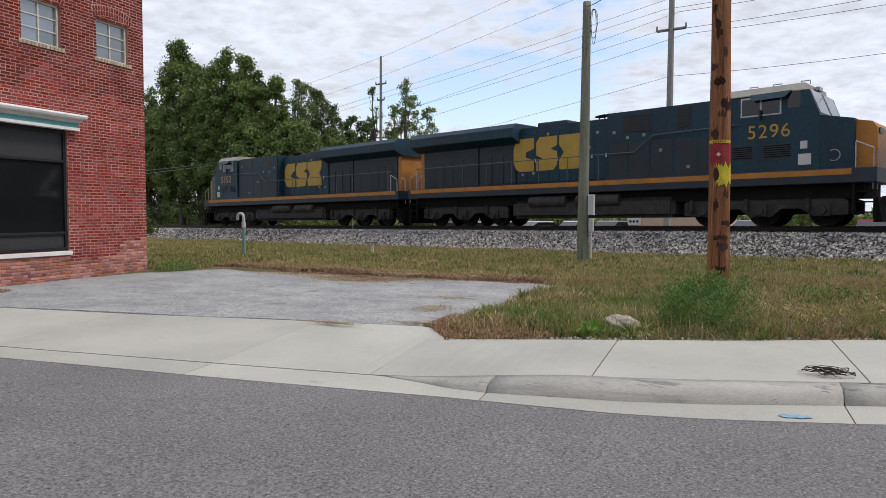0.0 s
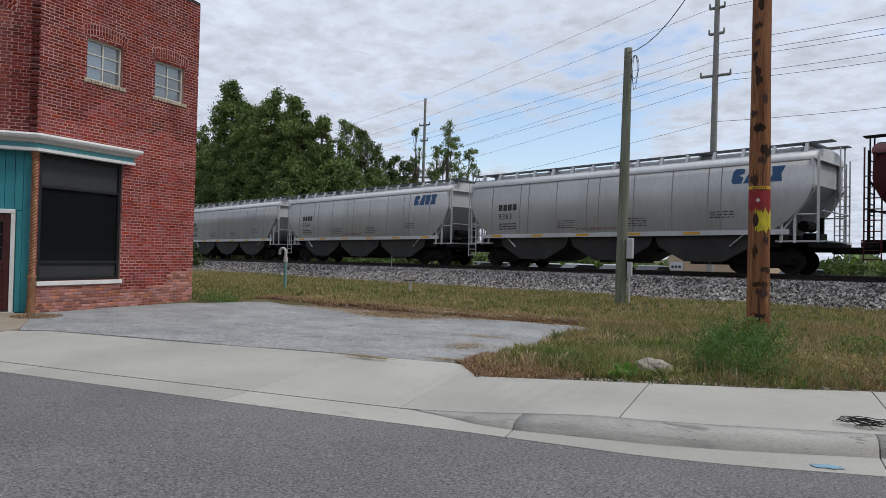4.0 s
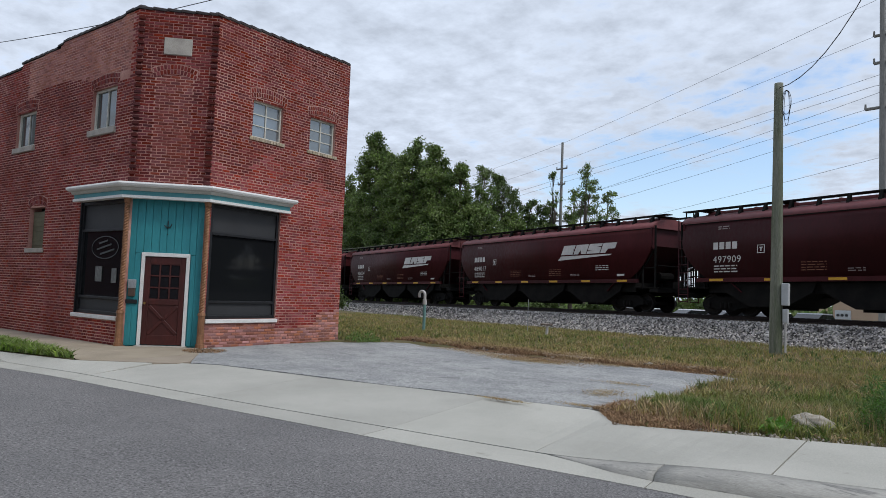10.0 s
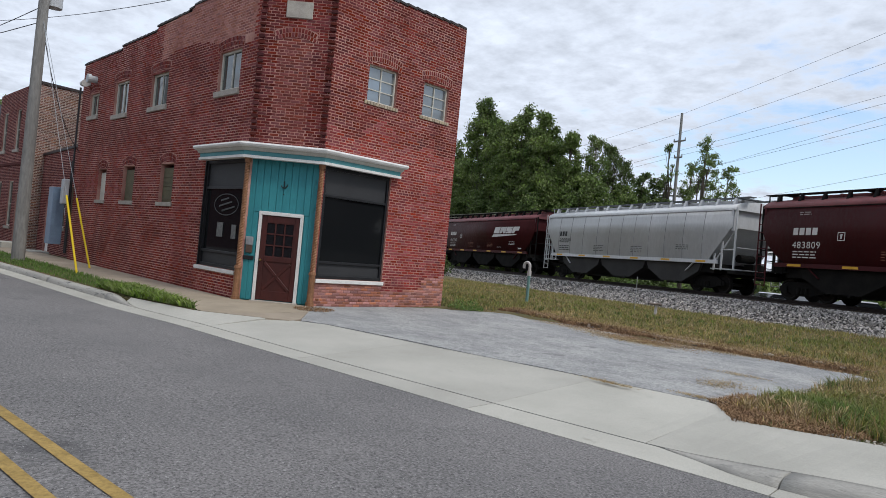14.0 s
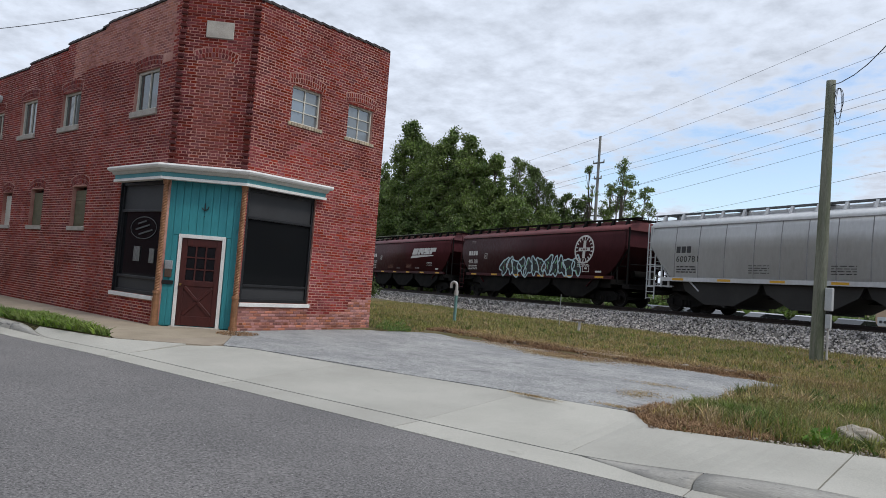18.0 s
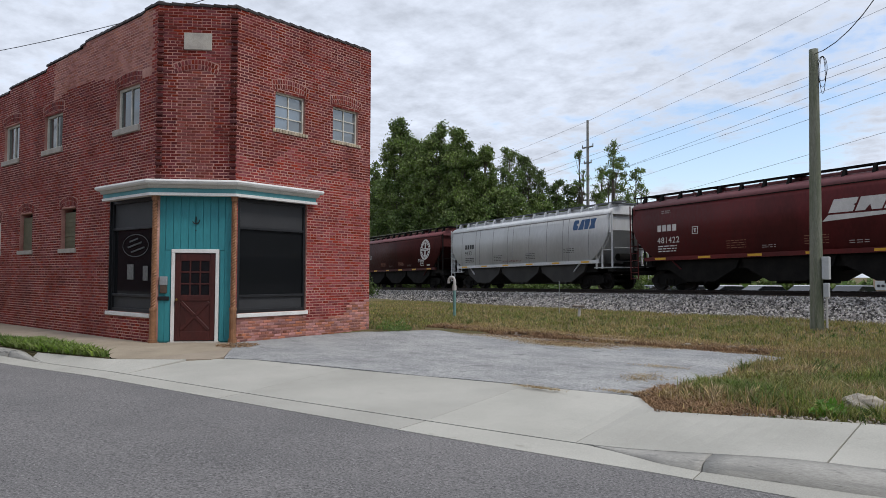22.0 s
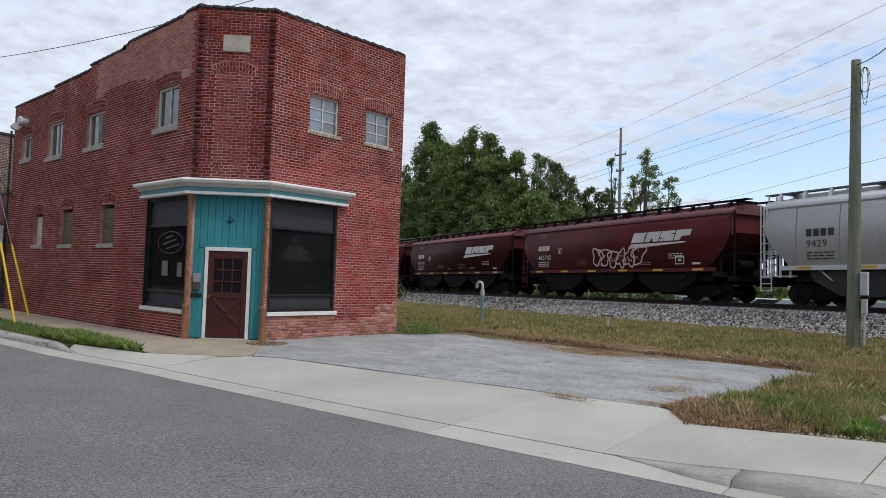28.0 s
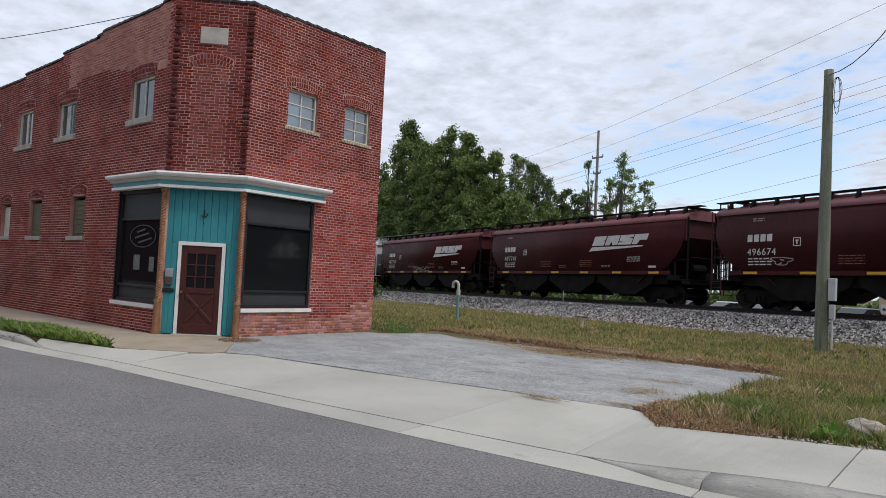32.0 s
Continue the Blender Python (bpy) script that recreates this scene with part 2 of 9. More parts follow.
SOIL = mat("soil", (0.155, 0.118, 0.062), 0.97, alt=(0.095, 0.090, 0.036), var=0.35, scale=0.7, fine=20, bump=0.7, depth=0.03,
           spots=[((0.25, 0.18, 0.105), 0.9, 0.6, 0.72)])
STRAW = mat("dry brown litter", (0.36, 0.23, 0.13), 0.97, alt=(0.22, 0.135, 0.08), var=0.4, scale=3, fine=40, bump=0.8, depth=0.02)
SEEDBROWN = mat("russet seed heads", (0.27, 0.155, 0.085), 0.9, alt=(0.36, 0.25, 0.13), var=0.3, scale=2, fine=10, bump=0, island=0.35)
DARKRUBBLE = mat("dark brown rubble", (0.085, 0.062, 0.048), 0.95, alt=(0.30, 0.25, 0.20), var=0.3, scale=5, fine=40, island=0.7)
RUBBLE = mat("mixed rubble", (0.24, 0.18, 0.13), 0.95, alt=(0.10, 0.075, 0.055), var=0.3, scale=6, fine=40, island=0.6)
STRAWPALE = mat("pale straw", (0.46, 0.36, 0.20), 0.95, alt=(0.34, 0.24, 0.12), var=0.3, scale=4, fine=20, bump=0, island=0.3)
GRASS = mat("grass blades", (0.175, 0.205, 0.045), 0.75, alt=(0.31, 0.265, 0.10), var=0.3, scale=0.6, fine=8, bump=0, island=0.4)
GRASSLUSH = mat("lush grass", (0.125, 0.180, 0.034), 0.7, alt=(0.24, 0.245, 0.075), var=0.3, scale=0.9, fine=8, bump=0, island=0.35)
GRASS_DRY = mat("dry grass blades", (0.44, 0.33, 0.145), 0.8, alt=(0.30, 0.225, 0.085), var=0.3, scale=0.8, fine=8, bump=0, island=0.4)
FANGREEN = mat("fresh grass tufts", (0.125, 0.205, 0.030), 0.6, alt=(0.20, 0.26, 0.055), var=0.3, scale=1.1, fine=8, bump=0, island=0.35)
FANYELLOW = mat("yellowing grass tufts", (0.30, 0.285, 0.085), 0.7, alt=(0.21, 0.235, 0.055), var=0.3, scale=1.3, fine=8, bump=0, island=0.4)
FANDARK = mat("dark grass tufts", (0.070, 0.125, 0.024), 0.65, alt=(0.11, 0.16, 0.035), var=0.3, scale=1.2, fine=8, bump=0, island=0.35)
HUSK = mat("dead leaf flakes", (0.40, 0.29, 0.165), 0.9, alt=(0.22, 0.13, 0.07), var=0.35, scale=3, fine=20, bump=0, island=0.55)
GRIT = mat("pale grit", (0.42, 0.42, 0.405), 0.95, alt=(0.30, 0.30, 0.30), var=0.2, scale=4, fine=30, bump=0, island=0.3)
FEATHER = mat("feathery weed leaves", (0.105, 0.215, 0.034), 0.6, alt=(0.070, 0.150, 0.026), var=0.3, scale=4, fine=20, bump=0, island=0.4)
WEED = mat("green weed leaves", (0.090, 0.175, 0.030), 0.65, alt=(0.135, 0.215, 0.045), var=0.3, scale=5, fine=20, bump=0, island=0.35)
BROADLEAF = mat("bright weed leaves", (0.17, 0.34, 0.05), 0.55, alt=(0.12, 0.25, 0.035), var=0.2, scale=5, fine=20, bump=0, island=0.25)
LEAF = mat("tree leaves", (0.085, 0.140, 0.032), 0.6, alt=(0.185, 0.25, 0.065), var=0.3, scale=0.35, fine=6, bump=0, island=0.40)
LEAF_PALE = mat("pale tree leaves", (0.11, 0.16, 0.045), 0.65, alt=(0.06, 0.095, 0.022), var=0.3, scale=0.5, fine=6, bump=0, island=0.4)


def leafy(m, share_):
    """Leaves let some light through."""
    ns, ln = m.node_tree.nodes, m.node_tree.links
    bsdf, out = ns["Principled BSDF"], ns["Material Output"]
    tr, mx = ns.new("ShaderNodeBsdfTranslucent"), ns.new("ShaderNodeMixShader")
    ln.new(bsdf.inputs["Base Color"].links[0].from_socket, tr.inputs["Color"])
    mx.inputs[0].default_value = share_
    ln.new(bsdf.outputs[0], mx.inputs[1])
    ln.new(tr.outputs[0], mx.inputs[2])
    ln.new(mx.outputs[0], out.inputs["Surface"])


for m_ in (LEAF, LEAF_PALE, WEED, GRASS, GRASSLUSH, GRASS_DRY, BROADLEAF, FEATHER, FANGREEN, FANYELLOW, FANDARK):
    leafy(m_, 0.26)
BARK = mat("bark", (0.12, 0.10, 0.08), 0.95, var=0.35, scale=2, fine=25, bump=0.7, depth=0.02, stretch=(1, 1, 0.3))
POLEWOOD = mat("brown creosoted pole wood", (0.27, 0.125, 0.057), 0.85, alt=(0.155, 0.064, 0.032), var=0.55, scale=3.2, fine=26, bump=0.8, depth=0.012, stretch=(2.4, 2.4, 0.14),
               spots=[((0.36, 0.18, 0.085), 4.0, 0.60, 0.70), ((0.050, 0.026, 0.018), 7.5, 0.58, 0.66), ((0.040, 0.024, 0.018), 2.0, 0.63, 0.70)])
GREENPOLE = mat("mossy grey pole wood", (0.20, 0.205, 0.165), 0.9, alt=(0.115, 0.13, 0.085), var=0.35, scale=2.5, fine=35, bump=0.6, depth=0.008, stretch=(2, 2, 0.2),
                spots=[((0.27, 0.26, 0.22), 3, 0.6, 0.7)])
FARPOLE = mat("grey pole wood", (0.25, 0.245, 0.23), 0.9, var=0.25, scale=3, fine=20, stretch=(1, 1, 0.2))
STEEL = mat("galvanised steel", (0.42, 0.44, 0.45), 0.45, metal=0.6, var=0.2, scale=5)
GREYBOX = mat("grey enclosure paint", (0.47, 0.49, 0.50), 0.55, var=0.1, scale=5)
CABLE = mat("black cable", (0.03, 0.03, 0.033), 0.7, var=0.1)
RAILSTEEL = mat("rusty rail steel", (0.032, 0.023, 0.020), 0.6, metal=0.4, var=0.3, scale=5)
RAILTOP = mat("polished rail head", (0.45, 0.45, 0.46), 0.25, metal=0.9, var=0.1)
BALLAST = mat("ballast stone", (0.42, 0.39, 0.36), 0.92, alt=(0.29, 0.265, 0.245), var=0.25, scale=2, fine=40, bump=0.3, island=0.9)
# Near-black bed: shade between the stones and under the train is painted in.
BALLASTBED = mat("ballast bed with painted shade", (0.035, 0.033, 0.032), 0.97, alt=(0.085, 0.08, 0.075), var=0.4, scale=7, fine=22, bump=0.9, depth=0.04)
TIE = mat("railway tie wood", (0.10, 0.075, 0.055), 0.95, var=0.35, scale=3, fine=20, rnd=0.2)
MAROON = mat("maroon wagon paint", (0.058, 0.0105, 0.0135), 0.55, alt=(0.043, 0.0072, 0.0088), var=0.22, scale=0.5, fine=9, bump=0.04, rnd=0.16, stretch=(1, 1, 0.45),
             spots=[((0.026, 0.009, 0.009), 0.9, 0.62, 0.8)], spec=0.14)
# Paler than the sides: a dust sheen is put into the roof colour.
ROOFMAROON = mat("pale maroon wagon roof with dust sheen", (0.17, 0.052, 0.056), 0.6, alt=(0.12, 0.035, 0.038), var=0.25, scale=0.7, fine=9, bump=0.04, rnd=0.15)
REDDISH = mat("red oxide wagon paint", (0.105, 0.0135, 0.013), 0.55, spec=0.15, alt=(0.072, 0.014, 0.0135), var=0.2, scale=0.5, fine=9, bump=0.04, rnd=0.12, stretch=(1, 1, 0.45))
BROWNCAR = mat("dull brown wagon paint", (0.062, 0.0150, 0.0140), 0.6, spec=0.12, alt=(0.044, 0.0125, 0.012), var=0.25, scale=0.5, fine=9, bump=0.04, stretch=(1, 1, 0.45), spots=[((0.028, 0.012, 0.011), 0.9, 0.60, 0.8)])
GREYCAR = mat("light grey wagon paint", (0.53, 0.54, 0.55), 0.5, alt=(0.46, 0.47, 0.475), var=0.1, scale=0.4, fine=9, bump=0.03, rnd=0.08, stretch=(1, 1, 0.35),
              spots=[((0.27, 0.265, 0.25), 0.7, 0.64, 0.85)])
# Shade under the wagons is put into these near-black underframe, chute and wheel colours.
UNDER = mat("dark underframe with painted shade", (0.0055, 0.0052, 0.005), 0.9, alt=(0.011, 0.010, 0.009), var=0.35, scale=2, fine=20, bump=0.2)
CHUTE = mat("grey hopper chutes darkened for shade", (0.032, 0.031, 0.030), 0.8, var=0.3, scale=1.2, rnd=0.2)
WHEEL = mat("wheel steel", (0.016, 0.014, 0.013), 0.7, metal=0.3, var=0.3, scale=4)
YELLOWREF = mat("yellow reflector tape", (0.62, 0.34, 0.03), 0.5, var=0.15, scale=4)
LETTER_W = mat("white lettering", (0.54, 0.52, 0.50), 0.6, var=0.15, scale=2)
LETTER_G = mat("dim grey lettering", (0.27, 0.22, 0.21), 0.7, var=0.2, scale=2)
LETTER_K = mat("black lettering", (0.03, 0.03, 0.032), 0.6, var=0.1)
ORANGEPRINT = mat("faded orange small print", (0.20, 0.085, 0.05), 0.7, var=0.2, scale=3)
ROOFGREY = mat("pale wagon roof paint", (0.60, 0.61, 0.61), 0.5, alt=(0.53, 0.54, 0.54), var=0.1, scale=0.6, fine=9, bump=0.03, rnd=0.06)
BOARDGREY = mat("weathered steel running board", (0.13, 0.14, 0.15), 0.6, metal=0.3, var=0.25, scale=3)
LETTER_B = mat("blue lettering", (0.03, 0.085, 0.20), 0.6, var=0.1)
LOCOBLUE = mat("dark blue locomotive paint", (0.0125, 0.043, 0.066), 0.5, spec=0.25, alt=(0.012, 0.030, 0.043), var=0.3, scale=0.8, fine=12, bump=0.04, stretch=(1, 1, 0.5))
LOCOYEL = mat("yellow locomotive paint", (0.42, 0.265, 0.045), 0.5, var=0.15, scale=2)
LOCOORANGE = mat("orange locomotive stripe", (0.42, 0.17, 0.03), 0.55, var=0.2, scale=2)
LOCODARK = mat("grimy locomotive hood", (0.020, 0.033, 0.045), 0.55, alt=(0.020, 0.025, 0.030), var=0.3, scale=1.2)
LOCOROOF = mat("pale cab roof", (0.34, 0.32, 0.27), 0.6, var=0.15, scale=2)
CABGLASS = glass("cab glass", (0.10, 0.13, 0.15), 0.05)
ROADYEL = mat("worn yellow road paint", (0.38, 0.26, 0.09), 0.85, var=0.3, scale=4, fine=30)
GUYYEL = mat("yellow guy guard", (0.72, 0.52, 0.02), 0.5, var=0.1, scale=4)
REDPAINT = mat("red spray paint", (0.28, 0.02, 0.025), 0.7, var=0.25, scale=6)
YELPAINT = mat("yellow spray paint", (0.58, 0.46, 0.03), 0.7, var=0.25, scale=6)


# ---- mesh helpers ----
def part(name, bm, material, parent=None, label="", m=None):
    """One mesh object from a bmesh, under a thing or a part."""
    me = bpy.data.meshes.new(name)
    bm.to_mesh(me)
    bm.free()
    me.materials.append(material)
    ob = new(name, me)
    if parent:
        ob.parent = parent
    if m is not None:
        ob.matrix_local = m
    if label:
        ob["label"] = label
    return ob


def share(name, me, parent, m, label=""):
    """Another object on a mesh that is there already."""
    ob = new(name, me)
    ob.parent = parent
    ob.matrix_local = m
    if label:
        ob["label"] = label
    return ob


def box(bm, x0, y0, z0, x1, y1, z1, m=None):
    vs = [bm.verts.new((x, y, z)) for z in (z0, z1) for y in (y0, y1) for x in (x0, x1)]
    if m is not None:
        for v in vs:
            v.co = m @ v.co
    for f in ((0, 2, 3, 1), (4, 5, 7, 6), (0, 1, 5, 4), (1, 3, 7, 5), (3, 2, 6, 7), (2, 0, 4, 6)):
        bm.faces.new([vs[i] for i in f])
    return vs


def bev(bm, w=0.01, seg=1):
    bmesh.ops.bevel(bm, geom=bm.edges[:], offset=w, segments=seg, affect="EDGES", clamp_overlap=True)
    return bm


def boxes(*rows):
    bm = bmesh.new()
    for r in rows:
        box(bm, *r)
    return bm


def tube(bm, a, b, r0, r1=None, n=8, caps=True):
    """A tapered round bar from a to b."""
    a, b = Vector(a), Vector(b)
    r1 = r0 if r1 is None else r1
    d = (b - a).normalized()
    s = d.orthogonal().normalized()
    q = d.cross(s)
    ring = []
    for p, r in ((a, r0), (b, r1)):
        ring.append([bm.verts.new(p + (s * math.cos(2 * math.pi * i / n) + q * math.sin(2 * math.pi * i / n)) * r) for i in range(n)])
    for i in range(n):
        bm.faces.new((ring[0][i], ring[0][(i + 1) % n], ring[1][(i + 1) % n], ring[1][i]))
    if caps:
        bm.faces.new(ring[0][::-1])
        bm.faces.new(ring[1])


def path_tube(bm, pts, radii, n=8):
    """One bent round bar through the points."""
    pts = [Vector(p) for p in pts]
    rings, side = [], None
    for i, p in enumerate(pts):
        d = (pts[min(i + 1, len(pts) - 1)] - pts[max(i - 1, 0)]).normalized()
        side = d.orthogonal().normalized() if side is None else (side - d * side.dot(d)).normalized()
        q = d.cross(side)
        rings.append([bm.verts.new(p + (side * math.cos(2 * math.pi * k / n) + q * math.sin(2 * math.pi * k / n)) * radii[i]) for k in range(n)])
    for a, b in zip(rings, rings[1:]):
        for k in range(n):
            bm.faces.new((a[k], a[(k + 1) % n], b[(k + 1) % n], b[k]))
    bm.faces.new(rings[0][::-1])
    bm.faces.new(rings[-1])


def prism(bm, outline, y0, y1, axis="y"):
    """An outline in x and z, drawn out along y (or an outline in y and z along x)."""
    def at(p, q):
        return (p[0], q, p[1]) if axis == "y" else (q, p[0], p[1])
    a = [bm.verts.new(at(p, y0)) for p in outline]
    b = [bm.verts.new(at(p, y1)) for p in outline]
    n = len(outline)
    bm.faces.new(a)
    bm.faces.new(b[::-1])
    for i in range(n):
        bm.faces.new((a[i], b[i], b[(i + 1) % n], a[(i + 1) % n]))
    return bm


def slab(bm, outline, z0, z1):
    """An outline in x and y with a thickness."""
    a = [bm.verts.new((p[0], p[1], z0)) for p in outline]
    b = [bm.verts.new((p[0], p[1], z1)) for p in outline]
    n = len(outline)
    bm.faces.new(a[::-1])
    bm.faces.new(b)
    for i in range(n):
        bm.faces.new((a[i], a[(i + 1) % n], b[(i + 1) % n], b[i]))


def fixed(bm):
    bmesh.ops.recalc_face_normals(bm, faces=bm.faces[:])
    return bm


def mesh_of(name, verts, faces, material):
    me = bpy.data.meshes.new(name)
    me.from_pydata([tuple(map(float, v)) for v in verts], [], faces)
    me.materials.append(material)
    return me


def empty(name, m):
    ob = new(name)
    ob.matrix_world = m
    return ob

# ---- the plan ----
TR_TH = radians(68.5)                    # the railway's bearing, left of north
TR_DIR = Vector((-math.sin(TR_TH), math.cos(TR_TH), 0))
TR_N = Vector((math.cos(TR_TH), math.sin(TR_TH), 0))
TR_FOOT = Vector((13.39, -9.03, 0)) + TR_N * 26.6   # track centre, abreast of the viewer
TR_Z, TR_GRADE = 1.22, -0.0150            # height of the rail head and its fall
RAIL_H = 0.17


def on_track(s, y=0.0, z=0.0):
    """A place s metres along the track, y metres towards the street and z over the rail head."""
    return TR_FOOT + TR_DIR * s - TR_N * y + Vector((0, 0, TR_Z + TR_GRADE * s + z))


def track_pose(s):
    m = Matrix.Translation(on_track(s)) @ Matrix.Rotation(math.pi / 2 + TR_TH, 4, "Z")
    return m @ Matrix.Rotation(-math.atan(TR_GRADE), 4, "Y")


def poly(x, pts):
    return float(np.interp(x, [p[0] for p in pts], [p[1] for p in pts]))


EDGE = [(-200, -12), (-40, -5.2), (-12, -4.6), (-4.6, -4.28), (-1.0, -4.13), (0.3, -3.97), (1.5, -3.80), (3, -3.71), (5.1, -3.58), (7.2, -3.44), (8.8, -3.34), (10, -3.24), (11, -3.15), (12, -3.10), (12.6, -3.07),
        (13.3, -2.94), (13.94, -2.76), (14.5, -2.60), (15, -2.43), (17, -1.75), (20, -0.5), (26, 2.2), (60, 18), (200, 84)]
# the gutter's back and the kerb's back, as offsets from the street's edge
FOOT_OFF = [(-200, 0.40), (1.9, 0.40), (6, 0.42), (8.7, 0.49), (10.25, 0.515), (10.7, 0.36), (11.0, 0.25), (11.4, 0.21), (12.0, 0.28), (13.0, 0.37), (14.0, 0.46), (14.5, 0.50), (200, 0.50)]
BACK_OFF = [(-200, 0.57), (-1.8, 0.57), (-0.6, 0.41), (1.9, 0.41), (6, 0.43), (8.7, 0.50), (10.25, 0.525), (11, 0.51), (11.5, 0.53), (12.3, 0.62), (13.5, 0.74), (14.5, 0.78), (200, 0.78)]
INNER = [(-200, -9), (2.2, -1.9), (2.8, -1.5), (5.4, -1.18), (7.7, -0.78), (9.8, -0.5), (10.35, -1.32), (11.7, -0.78), (13.6, -0.06), (14.9, 0.55), (17, 1.4), (20, 2.6), (26, 5.3), (60, 21), (200, 88)]


def edge(x):
    return poly(x, EDGE)


def inner(x):
    return poly(x, INNER)


def foot(x):
    return edge(x) + poly(x, FOOT_OFF)


def kerb_back(x):
    return edge(x) + poly(x, BACK_OFF)


def back_z(x):
    """How high the pavement stands at the kerb's back: lowered along the drive."""
    return -0.138 + 0.132 * (1 - smooth(-2.2, -0.5, x)) + 0.138 * smooth(10.0, 12.3, x)


def walk_front(x):
    """The street side of the old walk along the shop."""
    return poly(x, [(-25, -2.9), (-4, -2.75), (0.85, -3.08), (2.25, -1.95)])


def grass_front(x):
    """The street side of the grass strip before the shop; it runs out in a point on the drive's flare."""
    return max(edge(x) + 0.6, poly(x, [(-1.5, -9), (-1.3, -3.55), (0.85, -3.10)]))


def track_off(x, y):
    return (Vector((x, y, 0)) - TR_FOOT).dot(TR_N)


def track_s(x, y):
    return (Vector((x, y, 0)) - TR_FOOT).dot(TR_DIR)


def smooth(a, b, x):
    t = min(1.0, max(0.0, (x - a) / (b - a)))
    return t * t * (3 - 2 * t)


def ground_z(x, y):
    """The lie of the land: street, verge, the foot of the railway bank, and the far side."""
    o = -track_off(x, y)                                      # metres from the track towards the street
    rail = TR_Z + TR_GRADE * max(-300, min(300, track_s(x, y))) - 0.95
    far = rail - 0.35
    z = 0.02 * smooth(0, 3, y)
    if o > 0:
        z = z + (rail - z) * (1 - smooth(3.2, 10.0, o))
    else:
        z = far
    z += (0.05 * noise.noise((x * 0.35, y * 0.35, 0)) + 0.02 * noise.noise((x * 1.4, y * 1.4, 3))) * smooth(0.3, 2.0, y - inner(x)) * (1 - smooth(40, 80, abs(x) + abs(y)))
    d = y - edge(x)
    if d < 2.6:
        z = min(z, -0.12)
    if d < 2.0:
        z = min(z, -0.26)
    if d < 0.6:
        z = -0.34
    if in_lot(x, y):
        z = -0.12
    return z


LOT_OUT = [(0.03, 0.03), (2.3, -1.72), (2.8, -1.5), (5.4, -1.18), (7.7, -0.78), (9.8, -0.5), (10.0, 0.3), (9.9, 1.1), (10.25, 2.1), (10.1, 3.2), (10.5, 4.3), (10.3, 5.15), (9.6, 5.5), (9.1, 5.42),
           (8.2, 5.75), (7.1, 5.95), (6.2, 5.7), (5.5, 5.35), (4.6, 5.9), (3.4, 5.7), (2.2, 5.45), (1.3, 5.75), (0.75, 5.0), (0.5, 4.4), (0.03, 4.25)]


def in_outline(x, y, out):
    hit, n = False, len(out)
    for i in range(n):
        (ax, ay), (bx, by) = out[i], out[(i + 1) % n]
        if (ay > y) != (by > y) and x < (bx - ax) * (y - ay) / (by - ay) + ax:
            hit = not hit
    return hit


def in_lot(x, y):
    return -0.2 < x < 10.7 and -1.9 < y < 6.1 and in_outline(x, y, LOT_OUT)


def spaced(a, b, fine0, fine1, step):
    """Grid lines: fine between fine0 and fine1, ever wider outside."""
    v = [fine0]
    while v[-1] < fine1:
        v.append(v[-1] + step)
    w = step
    while v[-1] < b:
        w *= 1.35
        v.append(v[-1] + w)
    w, left = step, [fine0]
    while left[-1] > a:
        w *= 1.35
        left.append(left[-1] - w)
    return sorted(left[1:]) + v


def build_ground():
    xs, ys = spaced(-3500, 3500, -22, 34, 0.4), spaced(-3500, 3500, -6, 34, 0.4)
    verts = [(x, y, ground_z(x, y)) for y in ys for x in xs]
    nx = len(xs)
    faces = [(j * nx + i, j * nx + i + 1, (j + 1) * nx + i + 1, (j + 1) * nx + i) for j in range(len(ys) - 1) for i in range(nx - 1)]
    me = mesh_of("ground", verts, faces, SOIL)
    for p in me.polygons:
        p.use_smooth = True
    tagged(new("ground", me), "patchy soil and short grass ground", "ground", kind="structure")


def strip(bm, xs, lo, hi, zlo, zhi, thick):
    """A band along the street between two offsets from its edge; the heights are numbers or functions of x."""
    rows = []
    for x in xs:
        za, zb = (z(x) if callable(z) else z for z in (zlo, zhi))
        rows.append([bm.verts.new(p) for p in ((x, lo(x), za), (x, hi(x), zb), (x, hi(x), zb - thick), (x, lo(x), za - thick))])
    for a, b in zip(rows, rows[1:]):
        for i in range(4):
            bm.faces.new((a[i], b[i], b[(i + 1) % 4], a[(i + 1) % 4]))
    bm.faces.new(rows[0])
    bm.faces.new(rows[-1][::-1])


def steps(a, b, n):
    return [a + (b - a) * i / n for i in range(n + 1)]


